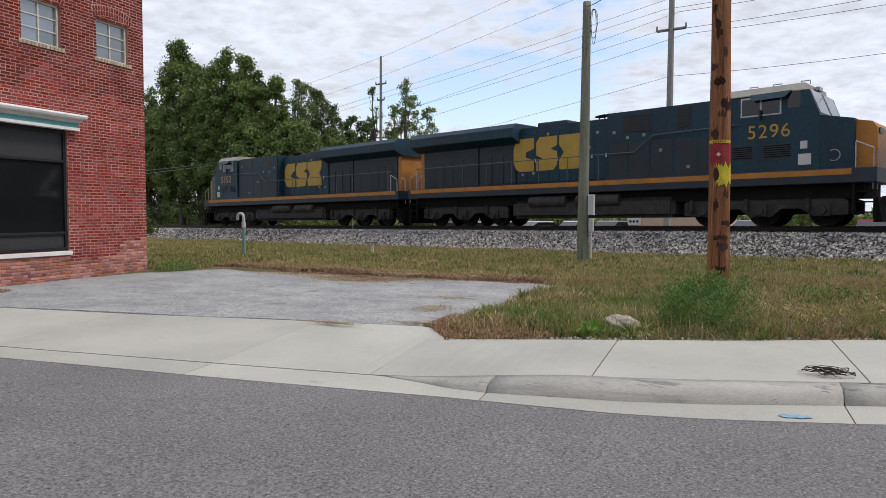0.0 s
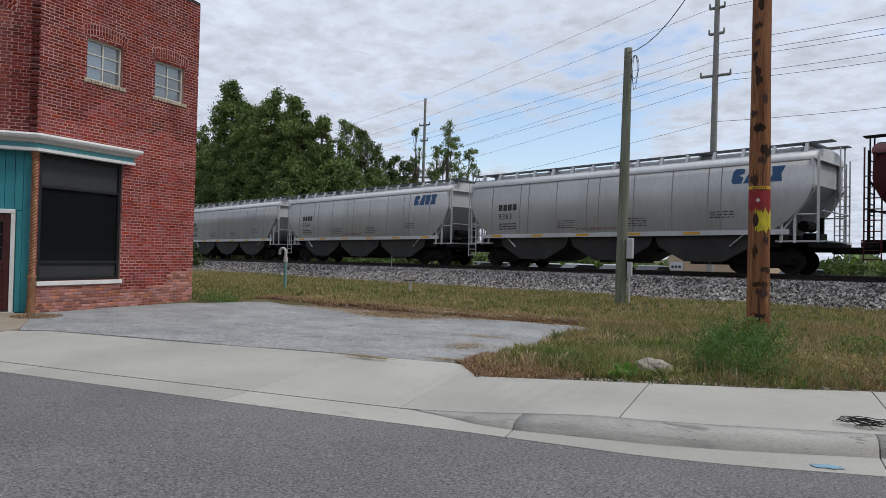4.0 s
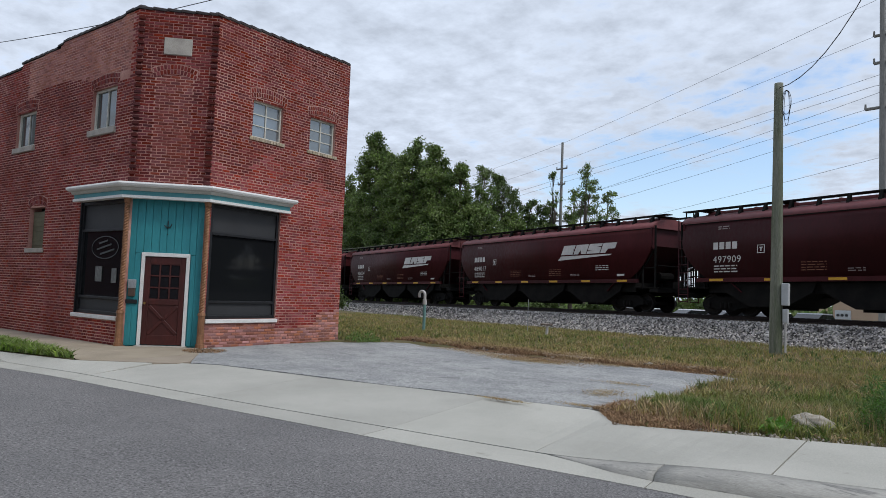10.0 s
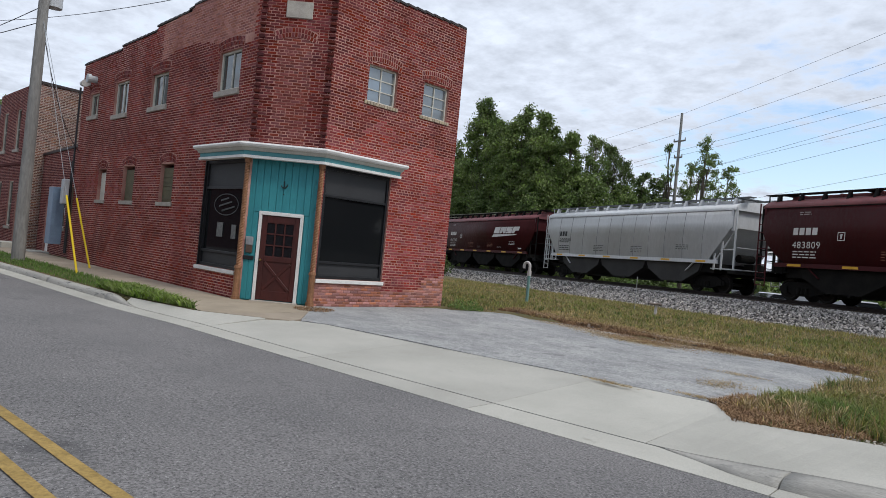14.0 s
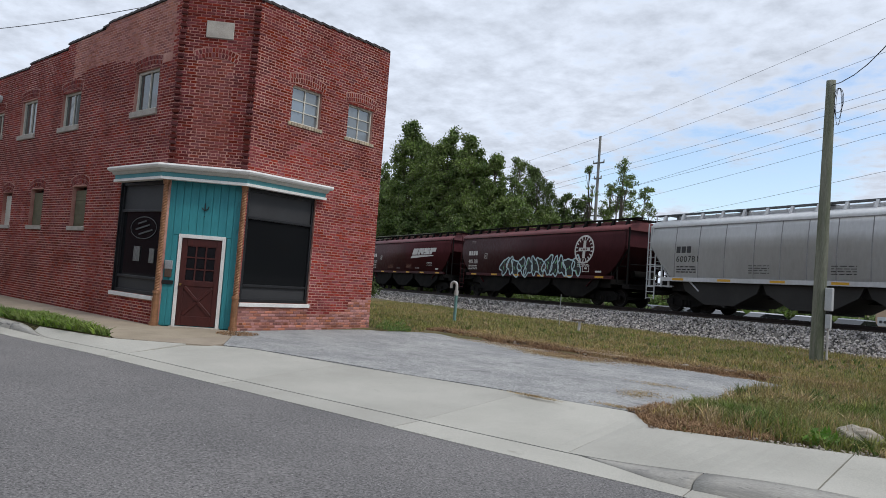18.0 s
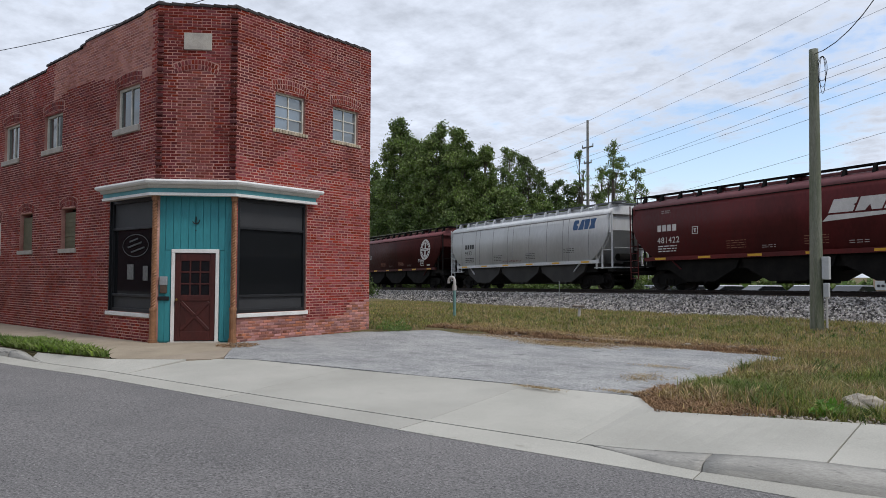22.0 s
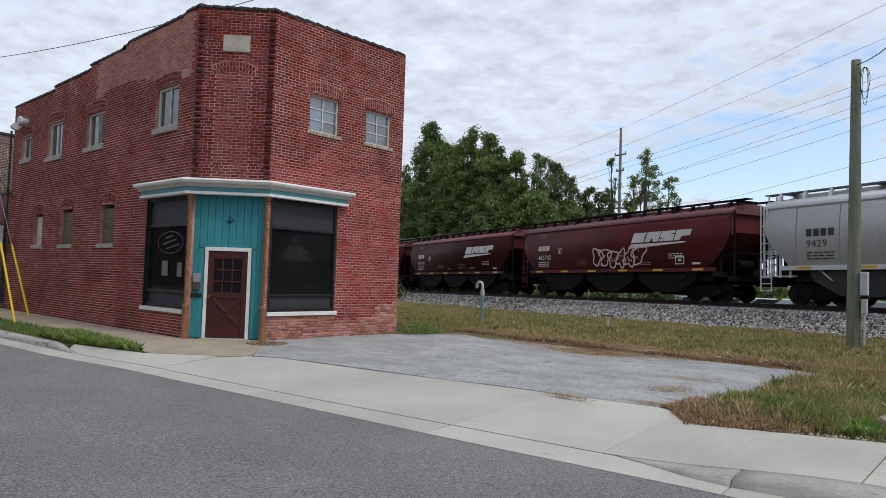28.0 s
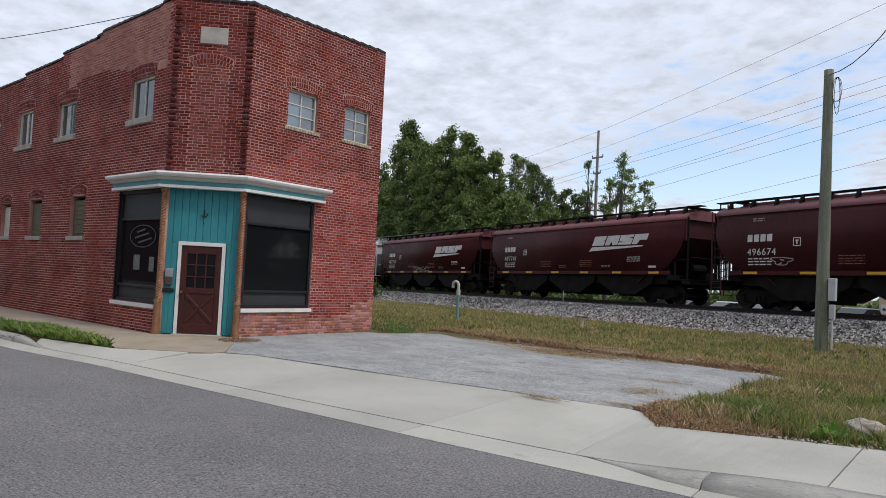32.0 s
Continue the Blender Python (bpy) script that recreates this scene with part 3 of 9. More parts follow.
def build_street():
    # asphalt: a crowned sheet with the double line
    bm = bmesh.new()
    xs = [-200, -120, -70, -40] + steps(-25, 30, 55) + [40, 60, 110, 200]
    rows = []
    for x in xs:
        e = edge(x)
        rows.append([bm.verts.new((x, e + dy, z)) for dy, z in ((0.02, -0.165), (-0.6, -0.155), (-2.0, -0.13), (-4.2, -0.10), (-6.5, -0.14), (-8.2, -0.18), (-16, -0.2), (-60, -0.3))])
    for a, b in zip(rows, rows[1:]):
        for i in range(7):
            bm.faces.new((a[i + 1], b[i + 1], b[i], a[i]))
    for f in bm.faces:
        f.smooth = True
    tagged(part("road", bm, ASPHALT), "worn dark grey asphalt street surface", "road", kind="structure")
    for k, off in enumerate((-4.09, -4.44)):
        bm = bmesh.new()
        xs2 = steps(-60, 10.4 if k == 0 else 10.2, 70)
        rows = [[bm.verts.new((x, edge(x) + off + d, -0.097)) for d in (-0.05, 0.05)] for x in xs2]
        for a, b in zip(rows, rows[1:]):
            bm.faces.new((a[0], b[0], b[1], a[1]))
        ob = tagged(part("road_marking", bm, ROADYEL), "worn yellow centre line painted on asphalt", "road marking", kind="structure")
        ob.location.z = 0.004
    # gutter pan, in cast lengths
    for a, b in zip((-40, -30, -20, -12, -6, -2, 1.9, 5.0, 8.2, 11.38, 14.42, 18, 22, 30), (-30, -20, -12, -6, -2, 1.9, 5.0, 8.2, 11.38, 14.42, 18, 22, 30, 45)):
        bm = bmesh.new()
        strip(bm, steps(a + 0.006, b - 0.006, 8), edge, foot, -0.158, -0.142, 0.2)
        tagged(part("gutter", fixed(bm), CONCRETE), "pale concrete gutter pan beside the asphalt", "gutter", kind="structure")
    # kerbs: full height on both sides of the lowered drive
    for a, b in ((-40, -26), (-26, -14), (-14, -6), (-6, -2.2), (-2.2, -0.5), (10.25, 11.38), (11.38, 14.42), (14.42, 18), (18, 24), (24, 45)):
        bm = bmesh.new()
        rows = []
        for x in steps(a + 0.007, b - 0.007, 14):
            f, g = foot(x), kerb_back(x) - 0.004
            top = 0.002 + 0.135 * (1 - smooth(-2.2, -0.5, x)) + 0.140 * smooth(10.0, 12.3, x)
            sect = ((f, -0.3), (f, -0.144), (f + (g - f) * 0.10, -0.142 + top * 0.52), (f + (g - f) * 0.26, -0.142 + top * 0.82), (f + (g - f) * 0.50, -0.142 + top * 0.96), (g, -0.142 + top), (g, -0.3))
            rows.append([bm.verts.new((x, y, z)) for y, z in sect])
        for r, q in zip(rows, rows[1:]):
            for i in range(7):
                bm.faces.new((r[i], q[i], q[(i + 1) % 7], r[(i + 1) % 7]))
        bm.faces.new(rows[0])
        bm.faces.new(rows[-1][::-1])
        for f in bm.faces:
            f.smooth = True
        tagged(part("kerb", fixed(bm), KERB), "weathered concrete kerb with dark scuff marks", "kerb", kind="structure")
    # the drive apron, rising from the gutter to the lot
    walk = tagged(empty("pavement", pose(0, 0, 0)), "pale concrete pavement slabs with tooled joints", "pavement", kind="structure")
    for a, b in ((1.9, 5.0), (5.0, 8.2), (8.2, 10.05)):
        bm = bmesh.new()
        strip(bm, steps(a + 0.002, b - 0.002, 10), lambda x: kerb_back(x) + 0.006, lambda x: max(inner(x), edge(x) + 0.7), back_z, 0.0, 0.2)
        part("slab", fixed(bm), CONCRETE, walk)
    # side triangle at the old walk
    bm = bmesh.new()
    strip(bm, steps(-1.3, 1.896, 16), lambda x: kerb_back(x) + 0.006, lambda x: max(kerb_back(x) + 0.05, grass_front(x) - 0.01 if x < 0.85 else walk_front(x) - 0.012), back_z, -0.002, 0.2)
    part("slab", fixed(bm), CONCRETE, walk)
    # walk slabs beyond the drive
    cuts = [10.054, 12.28, 14.68, 17.1, 19.5, 22, 24.5, 28, 34, 45]
    for a, b in zip(cuts, cuts[1:]):
        bm = bmesh.new()
        strip(bm, steps(a + (0.002 if a < 11 else 0.008), b - 0.008, 10), lambda x: kerb_back(x) + 0.006, inner, back_z, 0.012, 0.2)
        part("slab", fixed(bm), CONCRETE, walk)
    # old tan walk along the shop
    cuts = [2.25, 1.2, -0.5, -2.2, -4.2, -6.2, -8.2, -10.2, -12.2, -14.5, -17, -20]
    for a, b in zip(cuts, cuts[1:]):
        bm = bmesh.new()
        def back(x):
            return poly(x, [(-25, -1.27), (-1.23, -1.27), (0.0, -0.05), (0.6, -0.35), (2.25, -1.7)])
        xs2 = steps(b + 0.006, a - 0.006, 6)
        strip(bm, xs2, walk_front, back, 0.004, 0.02, 0.2)
        tagged(part("slab", fixed(bm), OLDWALK, walk), "stained tan concrete")
    # the rough lot, with a broken edge
    bm = bmesh.new()
    slab(bm, LOT_OUT, -0.15, 0.012)
    bmesh.ops.triangulate(bm, faces=[f for f in bm.faces if abs(f.normal.z) > 0.9])
    bmesh.ops.subdivide_edges(bm, edges=[e for e in bm.edges if e.calc_length() > 0.5], cuts=3, use_grid_fill=True)
    for v in bm.verts:
        if v.co.z > 0:
            v.co.z += 0.018 * noise.noise((v.co.x * 0.7, v.co.y * 0.7, 0)) + 0.008 * noise.noise((v.co.x * 2.3, v.co.y * 2.3, 5))
        if v.co.y > 0.4 and v.co.x > 0.2:
            v.co.x += 0.10 * noise.noise((v.co.x * 2.1, v.co.y * 2.1, 7))
            v.co.y += 0.10 * noise.noise((v.co.x * 2.1, v.co.y * 2.1, 9))
    tagged(part("parking_lot", fixed(bm), LOT), "cracked weathered grey parking lot with ragged edges", "parking lot", kind="structure")


# ---- the corner shop ----
FACES = {"R": (pose(0, 0, 0, 0, 0, 90), 4.32), "C": (pose(-1.23, -1.23, 0, 0, 0, 45), 1.74), "L": (pose(-13.9, -1.23, 0, 0, 0, 0), 12.67)}
# openings: u0, z0, u1, z1 seen from outside
OPEN = {"R": [(0.09, 0.66, 2.10, 3.42), (1.09, 5.08, 2.01, 5.99), (2.93, 5.09, 3.85, 5.99)],
        "C": [(0.0, -0.2, 1.74, 3.42)],
        "L": [(10.50, 0.66, 12.58, 3.42), (10.72, 4.93, 11.86, 6.05), (6.42, 4.9, 7.62, 6.0), (3.36, 4.9, 4.56, 6.1), (0.9, 5.05, 1.82, 5.95),
              (7.68, 2.22, 8.58, 3.30), (4.78, 2.22, 5.72, 3.30), (2.50, 2.22, 3.26, 3.25)]}
ROOF = {"R": [(0, 7.68), (4.32, 7.78)], "C": [(0, 7.68), (1.74, 7.68)],
        "L": [(0, 7.10), (3.68, 7.12), (3.70, 7.24), (6.5, 7.28), (6.52, 7.42), (8.78, 7.46), (8.8, 7.58), (11.9, 7.62), (11.92, 7.68), (12.67, 7.68)]}
ARCH = {"L": [5, 6, 7]}


def wall_cells(bm, u0, u1, top, openings, d0, d1):
    """A wall with holes: cells between all the edges, without those in an opening."""
    us = sorted({u0, u1, *[o[0] for o in openings], *[o[2] for o in openings], *[p[0] for p in top if u0 < p[0] < u1]})
    zs = sorted({-0.2, 99, *[o[1] for o in openings], *[o[3] for o in openings]})
    for a, b in zip(us, us[1:]):
        for lo, hi in zip(zs, zs[1:]):
            um, zm = (a + b) / 2, (lo + min(hi, 8)) / 2
            if any(o[0] < um < o[2] and o[1] < zm < o[3] for o in openings) or b - a < 1e-4:
                continue
            ha = hi if hi < 50 else poly(a + 1e-3, top)
            hb = hi if hi < 50 else poly(b - 1e-3, top)
            vs = [bm.verts.new(p) for p in ((a, d0, lo), (b, d0, lo), (b, d0, hb), (a, d0, ha), (a, d1, lo), (b, d1, lo), (b, d1, hb), (a, d1, ha))]
            for f in ((0, 1, 2, 3), (5, 4, 7, 6), (0, 4, 5, 1), (3, 2, 6, 7), (1, 5, 6, 2), (4, 0, 3, 7)):
                bm.faces.new([vs[i] for i in f])
    bmesh.ops.remove_doubles(bm, verts=bm.verts[:], dist=0.0005)


BL, BH, BJ = 0.212, 0.0680, 0.0165          # brick length, course height and joint


def brick_rows(u0, u1, top, openings, skip=None, seed=1):
    """Where the bricks of a wall lie: running bond with a header course now and then."""
    rng = random.Random(seed)
    out, z, k = [], -0.06, 0
    while z < 8:
        header = k % 7 == 3
        length = BL / 2 if header else BL
        u = u0 - (length / 2 if k % 2 else 0)
        while u < u1 - 0.01:
            a, b = max(u, u0), min(u + length - 0.0155, u1)
            u += length
            if b - a < 0.03 or z + BH > poly((a + b) / 2, top) + 0.045:
                continue
            zm = z + BH / 2
            parts = [(a, b)]
            for o in openings:
                if o[1] - 0.015 < zm < o[3] + 0.015:
                    nxt = []
                    for p, q in parts:
                        if q <= o[0] or p >= o[2]:
                            nxt.append((p, q))
                        else:
                            if o[0] - p > 0.03:
                                nxt.append((p, o[0]))
                            if q - o[2] > 0.03:
                                nxt.append((o[2], q))
                    parts = nxt
            for p, q in parts:
                if skip and skip((p + q) / 2, zm):
                    continue
                out.append((p, q, z + rng.uniform(-0.0015, 0.0015), z + BH - BJ, rng.uniform(-0.002, 0.003)))
        z += BH
        k += 1
    return out


def brick_mesh(name, rows, material, proud=0.004):
    verts, faces = [], []
    for a, b, lo, hi, j in rows:
        n, y = len(verts), -proud - j
        verts += [(a, 0.004, lo), (b, 0.004, lo), (b, 0.004, hi), (a, 0.004, hi), (a + 0.003, y, lo + 0.003), (b - 0.003, y, lo + 0.003), (b - 0.003, y, hi - 0.003), (a + 0.003, y, hi - 0.003)]
        faces += [tuple(n + i for i in f) for f in ((4, 5, 6, 7), (0, 1, 5, 4), (1, 2, 6, 5), (2, 3, 7, 6), (3, 0, 4, 7))]
    return mesh_of(name, verts, faces, material)


def sash(parent, name, u0, z0, u1, z1, cols, rows, frame_mat, pane_mat, deep=0.10, w=0.05, meeting=False, label=""):
    """A window: frame, glazing bars, panes."""
    win = part(name, bev(boxes((u0, deep - 0.05, z0, u1, deep + 0.03, z0 + w), (u0, deep - 0.05, z1 - w, u1, deep + 0.03, z1), (u0, deep - 0.05, z0 + w, u0 + w, deep + 0.03, z1 - w),
                               (u1 - w, deep - 0.05, z0 + w, u1, deep + 0.03, z1 - w)), 0.006), frame_mat, parent, label)
    du, dz = (u1 - u0 - 2 * w) / cols, (z1 - z0 - 2 * w) / rows
    for i in range(1, cols):
        x = u0 + w + du * i
        part("glazing_bar", boxes((x - 0.014, deep - 0.03, z0 + w, x + 0.014, deep + 0.02, z1 - w)), frame_mat, win)
    for j in range(1, rows):
        z = z0 + w + dz * j
        part("glazing_bar", boxes((u0 + w, deep - 0.028, z - 0.012, u1 - w, deep + 0.018, z + 0.012)), frame_mat, win)
    for i in range(cols):
        for j in range(rows):
            x, z, t = u0 + w + du * i, z0 + w + dz * j, random.uniform(-0.006, 0.006)
            bm = bmesh.new()
            vs = [bm.verts.new(p) for p in ((x, deep - 0.004 + t, z), (x + du, deep - 0.004 - t, z), (x + du, deep - 0.004 - t, z + dz), (x, deep - 0.004 + t, z + dz))]
            bm.faces.new(vs)
            part("pane", bm, pane_mat, win)
    return win


def arch_bricks(parent, u0, u1, z, rise, mat_, course=1, name="arch_brick"):
    """A row of bricks on edge, bent over an opening."""
    n = max(6, round((u1 - u0 + 0.16) / 0.070))
    me = None
    bm = bmesh.new()
    hi = [(u0 - 0.13 + (u1 - u0 + 0.26) * i / 12, z + rise * (1 - (i / 6 - 1) ** 2) + 0.118 * course) for i in range(13)]
    lo = [(u0 - 0.10 + (u1 - u0 + 0.20) * i / 12, z - 0.012 + rise * (1 - (i / 6 - 1) ** 2)) for i in range(13)]
    prism(bm, lo + hi[::-1], -0.008, 0.006)
    part("arch_mortar", fixed(bm), ARCHMORTAR, parent)
    for c in range(course):
        for i in range(n):
            f = (i + 0.5) / n * 2 - 1
            ang = f * 0.55 * min(1, rise * 6)
            m = pose((u0 + u1) / 2 + f * (u1 - u0 + 0.16) / 2, 0, z + rise * (1 - f * f) + c * 0.115) @ Matrix.Rotation(ang, 4, "Y")
            if me is None:
                b = part(name, bev(boxes((-0.028, -0.013, 0, 0.028, 0.01, 0.100)), 0.004), mat_, parent, m=m)
                me = b.data
            else:
                share(name, me, parent, m)


def build_shop():
    shop = tagged(empty("corner_shop", pose(0, 0, 0)), "two-storey red brick corner shop with teal chamfered entrance", "building")
    for key, (m, width) in FACES.items():
        bm = bmesh.new()
        wall_cells(bm, 0, width, ROOF[key], OPEN[key], 0.004 * (key == "C"), 0.30)
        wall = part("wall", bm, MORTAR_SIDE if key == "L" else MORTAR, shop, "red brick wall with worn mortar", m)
        if key == "R":
            def worn(u, z):
                return 2.10 <= u and z < 0.42 + 0.5 * smooth(2.6, 3.9, u) * (0.7 + noise.noise((u * 1.3, z, 0)))
            def bright(u, z):
                return z < 4.3 + 0.7 * noise.noise((u * 0.9, 0, 4)) and u > 0.0
            low = brick_rows(0.09, 2.10, [(0, 0.58), (9, 0.58)], [], seed=5) + brick_rows(2.10, width, [(0, 1.2), (9, 1.2)], [], skip=lambda u, z: not worn(u, z), seed=6)
            rest = brick_rows(0, width, ROOF[key], OPEN[key], skip=lambda u, z: 0.09 < u < 2.10 and z < 0.62 or worn(u, z) or bright(u, z))
            red = brick_rows(0, width, ROOF[key], OPEN[key], skip=lambda u, z: 0.09 < u < 2.10 and z < 0.62 or worn(u, z) or not bright(u, z))
            o = new("brickwork", brick_mesh("brickwork", red, BRICK_RED))
            o.parent = wall
            tagged(o, "brighter, redder brickwork low on the wall", kind="stuff")
            me = bpy.data.meshes.new("brick")
            bm = bev(boxes((-0.096, -0.010, 0, 0.096, 0.004, BH - BJ)), 0.004)
            bm.to_mesh(me)
            bm.free()
            me.materials.append(BRICK_ONE)
            for a, b, lo, hi, j in low:
                o = share("brick", me, wall, Matrix.Translation(((a + b) / 2, -j, lo)) @ Matrix.Diagonal(((b - a) / 0.192, 1, 1, 1)))
        elif key == "L":
            rest = brick_rows(0, width, ROOF[key], OPEN[key], skip=lambda u, z: z > 6.35 + 0.2 * math.sin(u * 0.9) and 7.0 < u < 12.4)
            pale = brick_rows(7.0, 12.4, ROOF[key], [(0, -1, 20, 6.32)], skip=lambda u, z: not (z > 6.35 + 0.2 * math.sin(u * 0.9)), seed=8)
            o = new("brickwork", brick_mesh("brickwork", pale, BRICK_PALE, 0.004))
            o.parent = wall
            tagged(o, "faded patched brickwork", kind="stuff")
        else:
            rest = brick_rows(0, width, ROOF[key], OPEN[key] + [(0.44, 3.4, 1.24, 6.15)])
            blind = brick_rows(0.44, 1.24, [(0, 6.30), (9, 6.30)], [(0, -1, 3, 3.45)], seed=9)
            o = new("brickwork", brick_mesh("brickwork", blind, BRICK_BLIND, 0.001))
            o.parent = wall
            tagged(o, "bricked-up window recess", kind="stuff")
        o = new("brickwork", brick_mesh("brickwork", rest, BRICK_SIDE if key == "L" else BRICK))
        o.parent = wall
        o["kind"] = "stuff"
        # coping tiles
        u = -0.04
        me = None
        while u < width - 0.2:
            z = poly(max(0, min(width, u + 0.15)), ROOF[key])
            mm = pose(u, 0, z + 0.012) @ Matrix.Rotation(radians(4.5 if key != "L" else -4.5), 4, "Y")
            if me is None:
                bm = prism(bmesh.new(), [(-0.025, 0.0), (-0.025, 0.05), (0.0, 0.07), (0.12, 0.09), (0.26, 0.07), (0.34, 0.05), (0.34, 0.0)], 0, 0.30, "x")
                t = part("coping_tile", fixed(bm), COPING, wall, m=mm)
                me = t.data
            else:
                share("coping_tile", me, wall, mm)
            u += 0.31
    # roof and the closing walls behind
    bm = bmesh.new()
    slab(bm, [(-0.3, 0.2), (-0.3, 4.2), (-13.8, 4.2), (-13.8, -0.9), (-1.4, -0.9)], 6.75, 6.85)
    part("roof", fixed(bm), SHADE, shop)
    part("wall", boxes((-13.9, 4.02, -0.2, -0.004, 4.32, 7.2)), MORTAR, shop)
    part("wall", boxes((-13.9, -0.93, -0.2, -13.6, 4.02, 7.1)), MORTAR, shop)
    bm = bmesh.new()
    slab(bm, [(-0.3, 0.1), (-0.3, 4.0), (-13.6, 4.0), (-13.6, -0.93), (-1.35, -0.93)], -0.1, -0.02)
    part("floor", fixed(bm), SHADE, shop)
    bm = bmesh.new()
    slab(bm, [(-0.3, 0.1), (-0.3, 4.0), (-13.6, 4.0), (-13.6, -0.93), (-1.35, -0.93)], 3.46, 3.56)
    part("floor", fixed(bm), SHADE, shop, "dim upper floor")
    mR, mC, mL = (FACES[k][0] for k in "RCL")
    faceR, faceC, faceL = (part(n, boxes((a, 0.25, 3.42, b, 0.29, 3.5)), SHADE, shop, m=m) for n, m, a, b in (("lintel", mR, 0, 2.1), ("lintel", mC, 0, 1.74), ("lintel", mL, 10.5, 12.58)))
    # upper windows
    for u0, z0, u1, z1 in OPEN["R"][1:]:
        sash(faceR, "window", u0, z0, u1, z1, 2, 3, CREAM, PANE_SKY, 0.12, 0.04)
        n = 12
        for i in range(n):
            w = (u1 - u0 + 0.16) / n
            part("sill_brick", bev(boxes((u0 - 0.08 + i * w + 0.005, -0.035, z0 - 0.085, u0 - 0.08 + (i + 1) * w - 0.005, 0.09, z0 - 0.003)), 0.006), SILLBRICK, faceR)
        arch_bricks(faceR, u0, u1, z1 + 0.03, 0.09, ARCHBRICK, 2)
    for k, (u0, z0, u1, z1) in enumerate(OPEN["L"][1:5]):
        sash(faceL, "window", u0, z0 + 0.12, u1, z1, 2, 1, CREAM, PANE_DIM, 0.12, 0.06)
        part("window_sill", bev(boxes((u0 - 0.08, -0.06, z0 - 0.03, u1 + 0.05, 0.10, z0 + 0.115)), 0.01), STONE, faceL, "pale grey window sill")
        arch_bricks(faceL, u0, u1, z1 + 0.03, 0.07, ARCHBRICK, 2)
    for k, (u0, z0, u1, z1) in enumerate(OPEN["L"][5:]):
        part("blind_window", bev(boxes((u0 + 0.02, 0.10, z0, u1 - 0.02, 0.14, z1 - 0.1)), 0.006), BLINDS if k < 2 else CREAM, faceL, "boarded ground-floor window")
        for i in range(7):
            z = z0 + 0.08 + i * (z1 - z0 - 0.2) / 7
            part("slat", boxes((u0 + 0.06, 0.085, z, u1 - 0.06, 0.10, z + 0.05)), BLINDS if k < 2 else CREAM, faceL)
        part("window_sill", bev(boxes((u0 - 0.07, -0.05, z0 - 0.12, u1 + 0.07, 0.1, z0 - 0.005)), 0.01), STONE, faceL)
        arch_bricks(faceL, u0, u1, z1 - 0.03, 0.12, ARCHBRICK, 2)
    # stone plaque and the arch over the blind window
    part("plaque", bev(boxes((0.56, -0.03, 6.67, 1.18, 0.02, 7.06)), 0.01), STONE, faceC, "blank pale stone plaque")
    arch_bricks(faceC, 0.46, 1.22, 6.11, 0.12, ARCHBRICK, 2)
    # corner quoin headers that stand proud, darkened to carry the jagged corner shadows
    for m, u in ((mC, 0.02), (mC, 1.66)):
        me = None
        for i in range(32):
            z = 3.72 + i * 0.143
            if z > 7.5:
                break
            mm = m @ Matrix.Translation((u, -0.045, z))
            if me is None:
                q = part("quoin_brick", bev(boxes((-0.04, 0, 0, 0.10, 0.07, 0.066)), 0.004), DARKBRICK, shop, m=mm)
                me = q.data
            else:
                share("quoin_brick", me, shop, mm)
    # cornice: profiled boards running round the corner
    prof = [(("cornice_top", WHITE), [(0, 3.66), (-0.30, 3.66), (-0.32, 3.62), (-0.30, 3.58), (-0.26, 3.555), (0, 3.555)]),
            (("cornice_band", CREAMPAINT), [(0, 3.555), (-0.235, 3.555), (-0.21, 3.50), (-0.19, 3.475), (0, 3.475)]),
            (("cornice_frieze", TEALPALE), [(0, 3.475), (-0.165, 3.475), (-0.155, 3.375), (0, 3.375)]),
            (("cornice_foot", WHITE), [(0, 3.375), (-0.185, 3.375), (-0.185, 3.315), (0, 3.315)])]
    line = [Vector((-3.28, -1.23, 0)), Vector((-1.23, -1.23, 0)), Vector((0, 0, 0)), Vector((0, 2.12, 0))]
    n1, n2, n3 = Vector((0, -1, 0)), Vector((0.7071, -0.7071, 0)), Vector((1, 0, 0))
    mitre = [n1, (n1 + n2) / (1 + n1.dot(n2)), (n2 + n3) / (1 + n2.dot(n3)), n3]
    corn = part("cornice_core", boxes((-0.02, -0.02, 3.34, 0.0, 0.0, 3.36)), WHITE, shop)
    for (nm, mt), pr in prof:
        bm = bmesh.new()
        rows = []
        for k, (p, w) in enumerate(zip(line, mitre)):
            side = Vector((-1, 0, 0)) if k == 0 else Vector((0, 1, 0)) if k == 3 else Vector((0, 0, 0))
            rows.append([bm.verts.new(p + w * (-d + 0.004) + side * (-d) * 0.85 + Vector((0, 0, z))) for d, z in pr])
        for a, b in zip(rows, rows[1:]):
            for i in range(len(pr)):
                bm.faces.new((a[i], b[i], b[(i + 1) % len(pr)], a[(i + 1) % len(pr)]))
        bm.faces.new(rows[0])
        bm.faces.new(rows[-1][::-1])
        part(nm, fixed(bm), mt, corn)
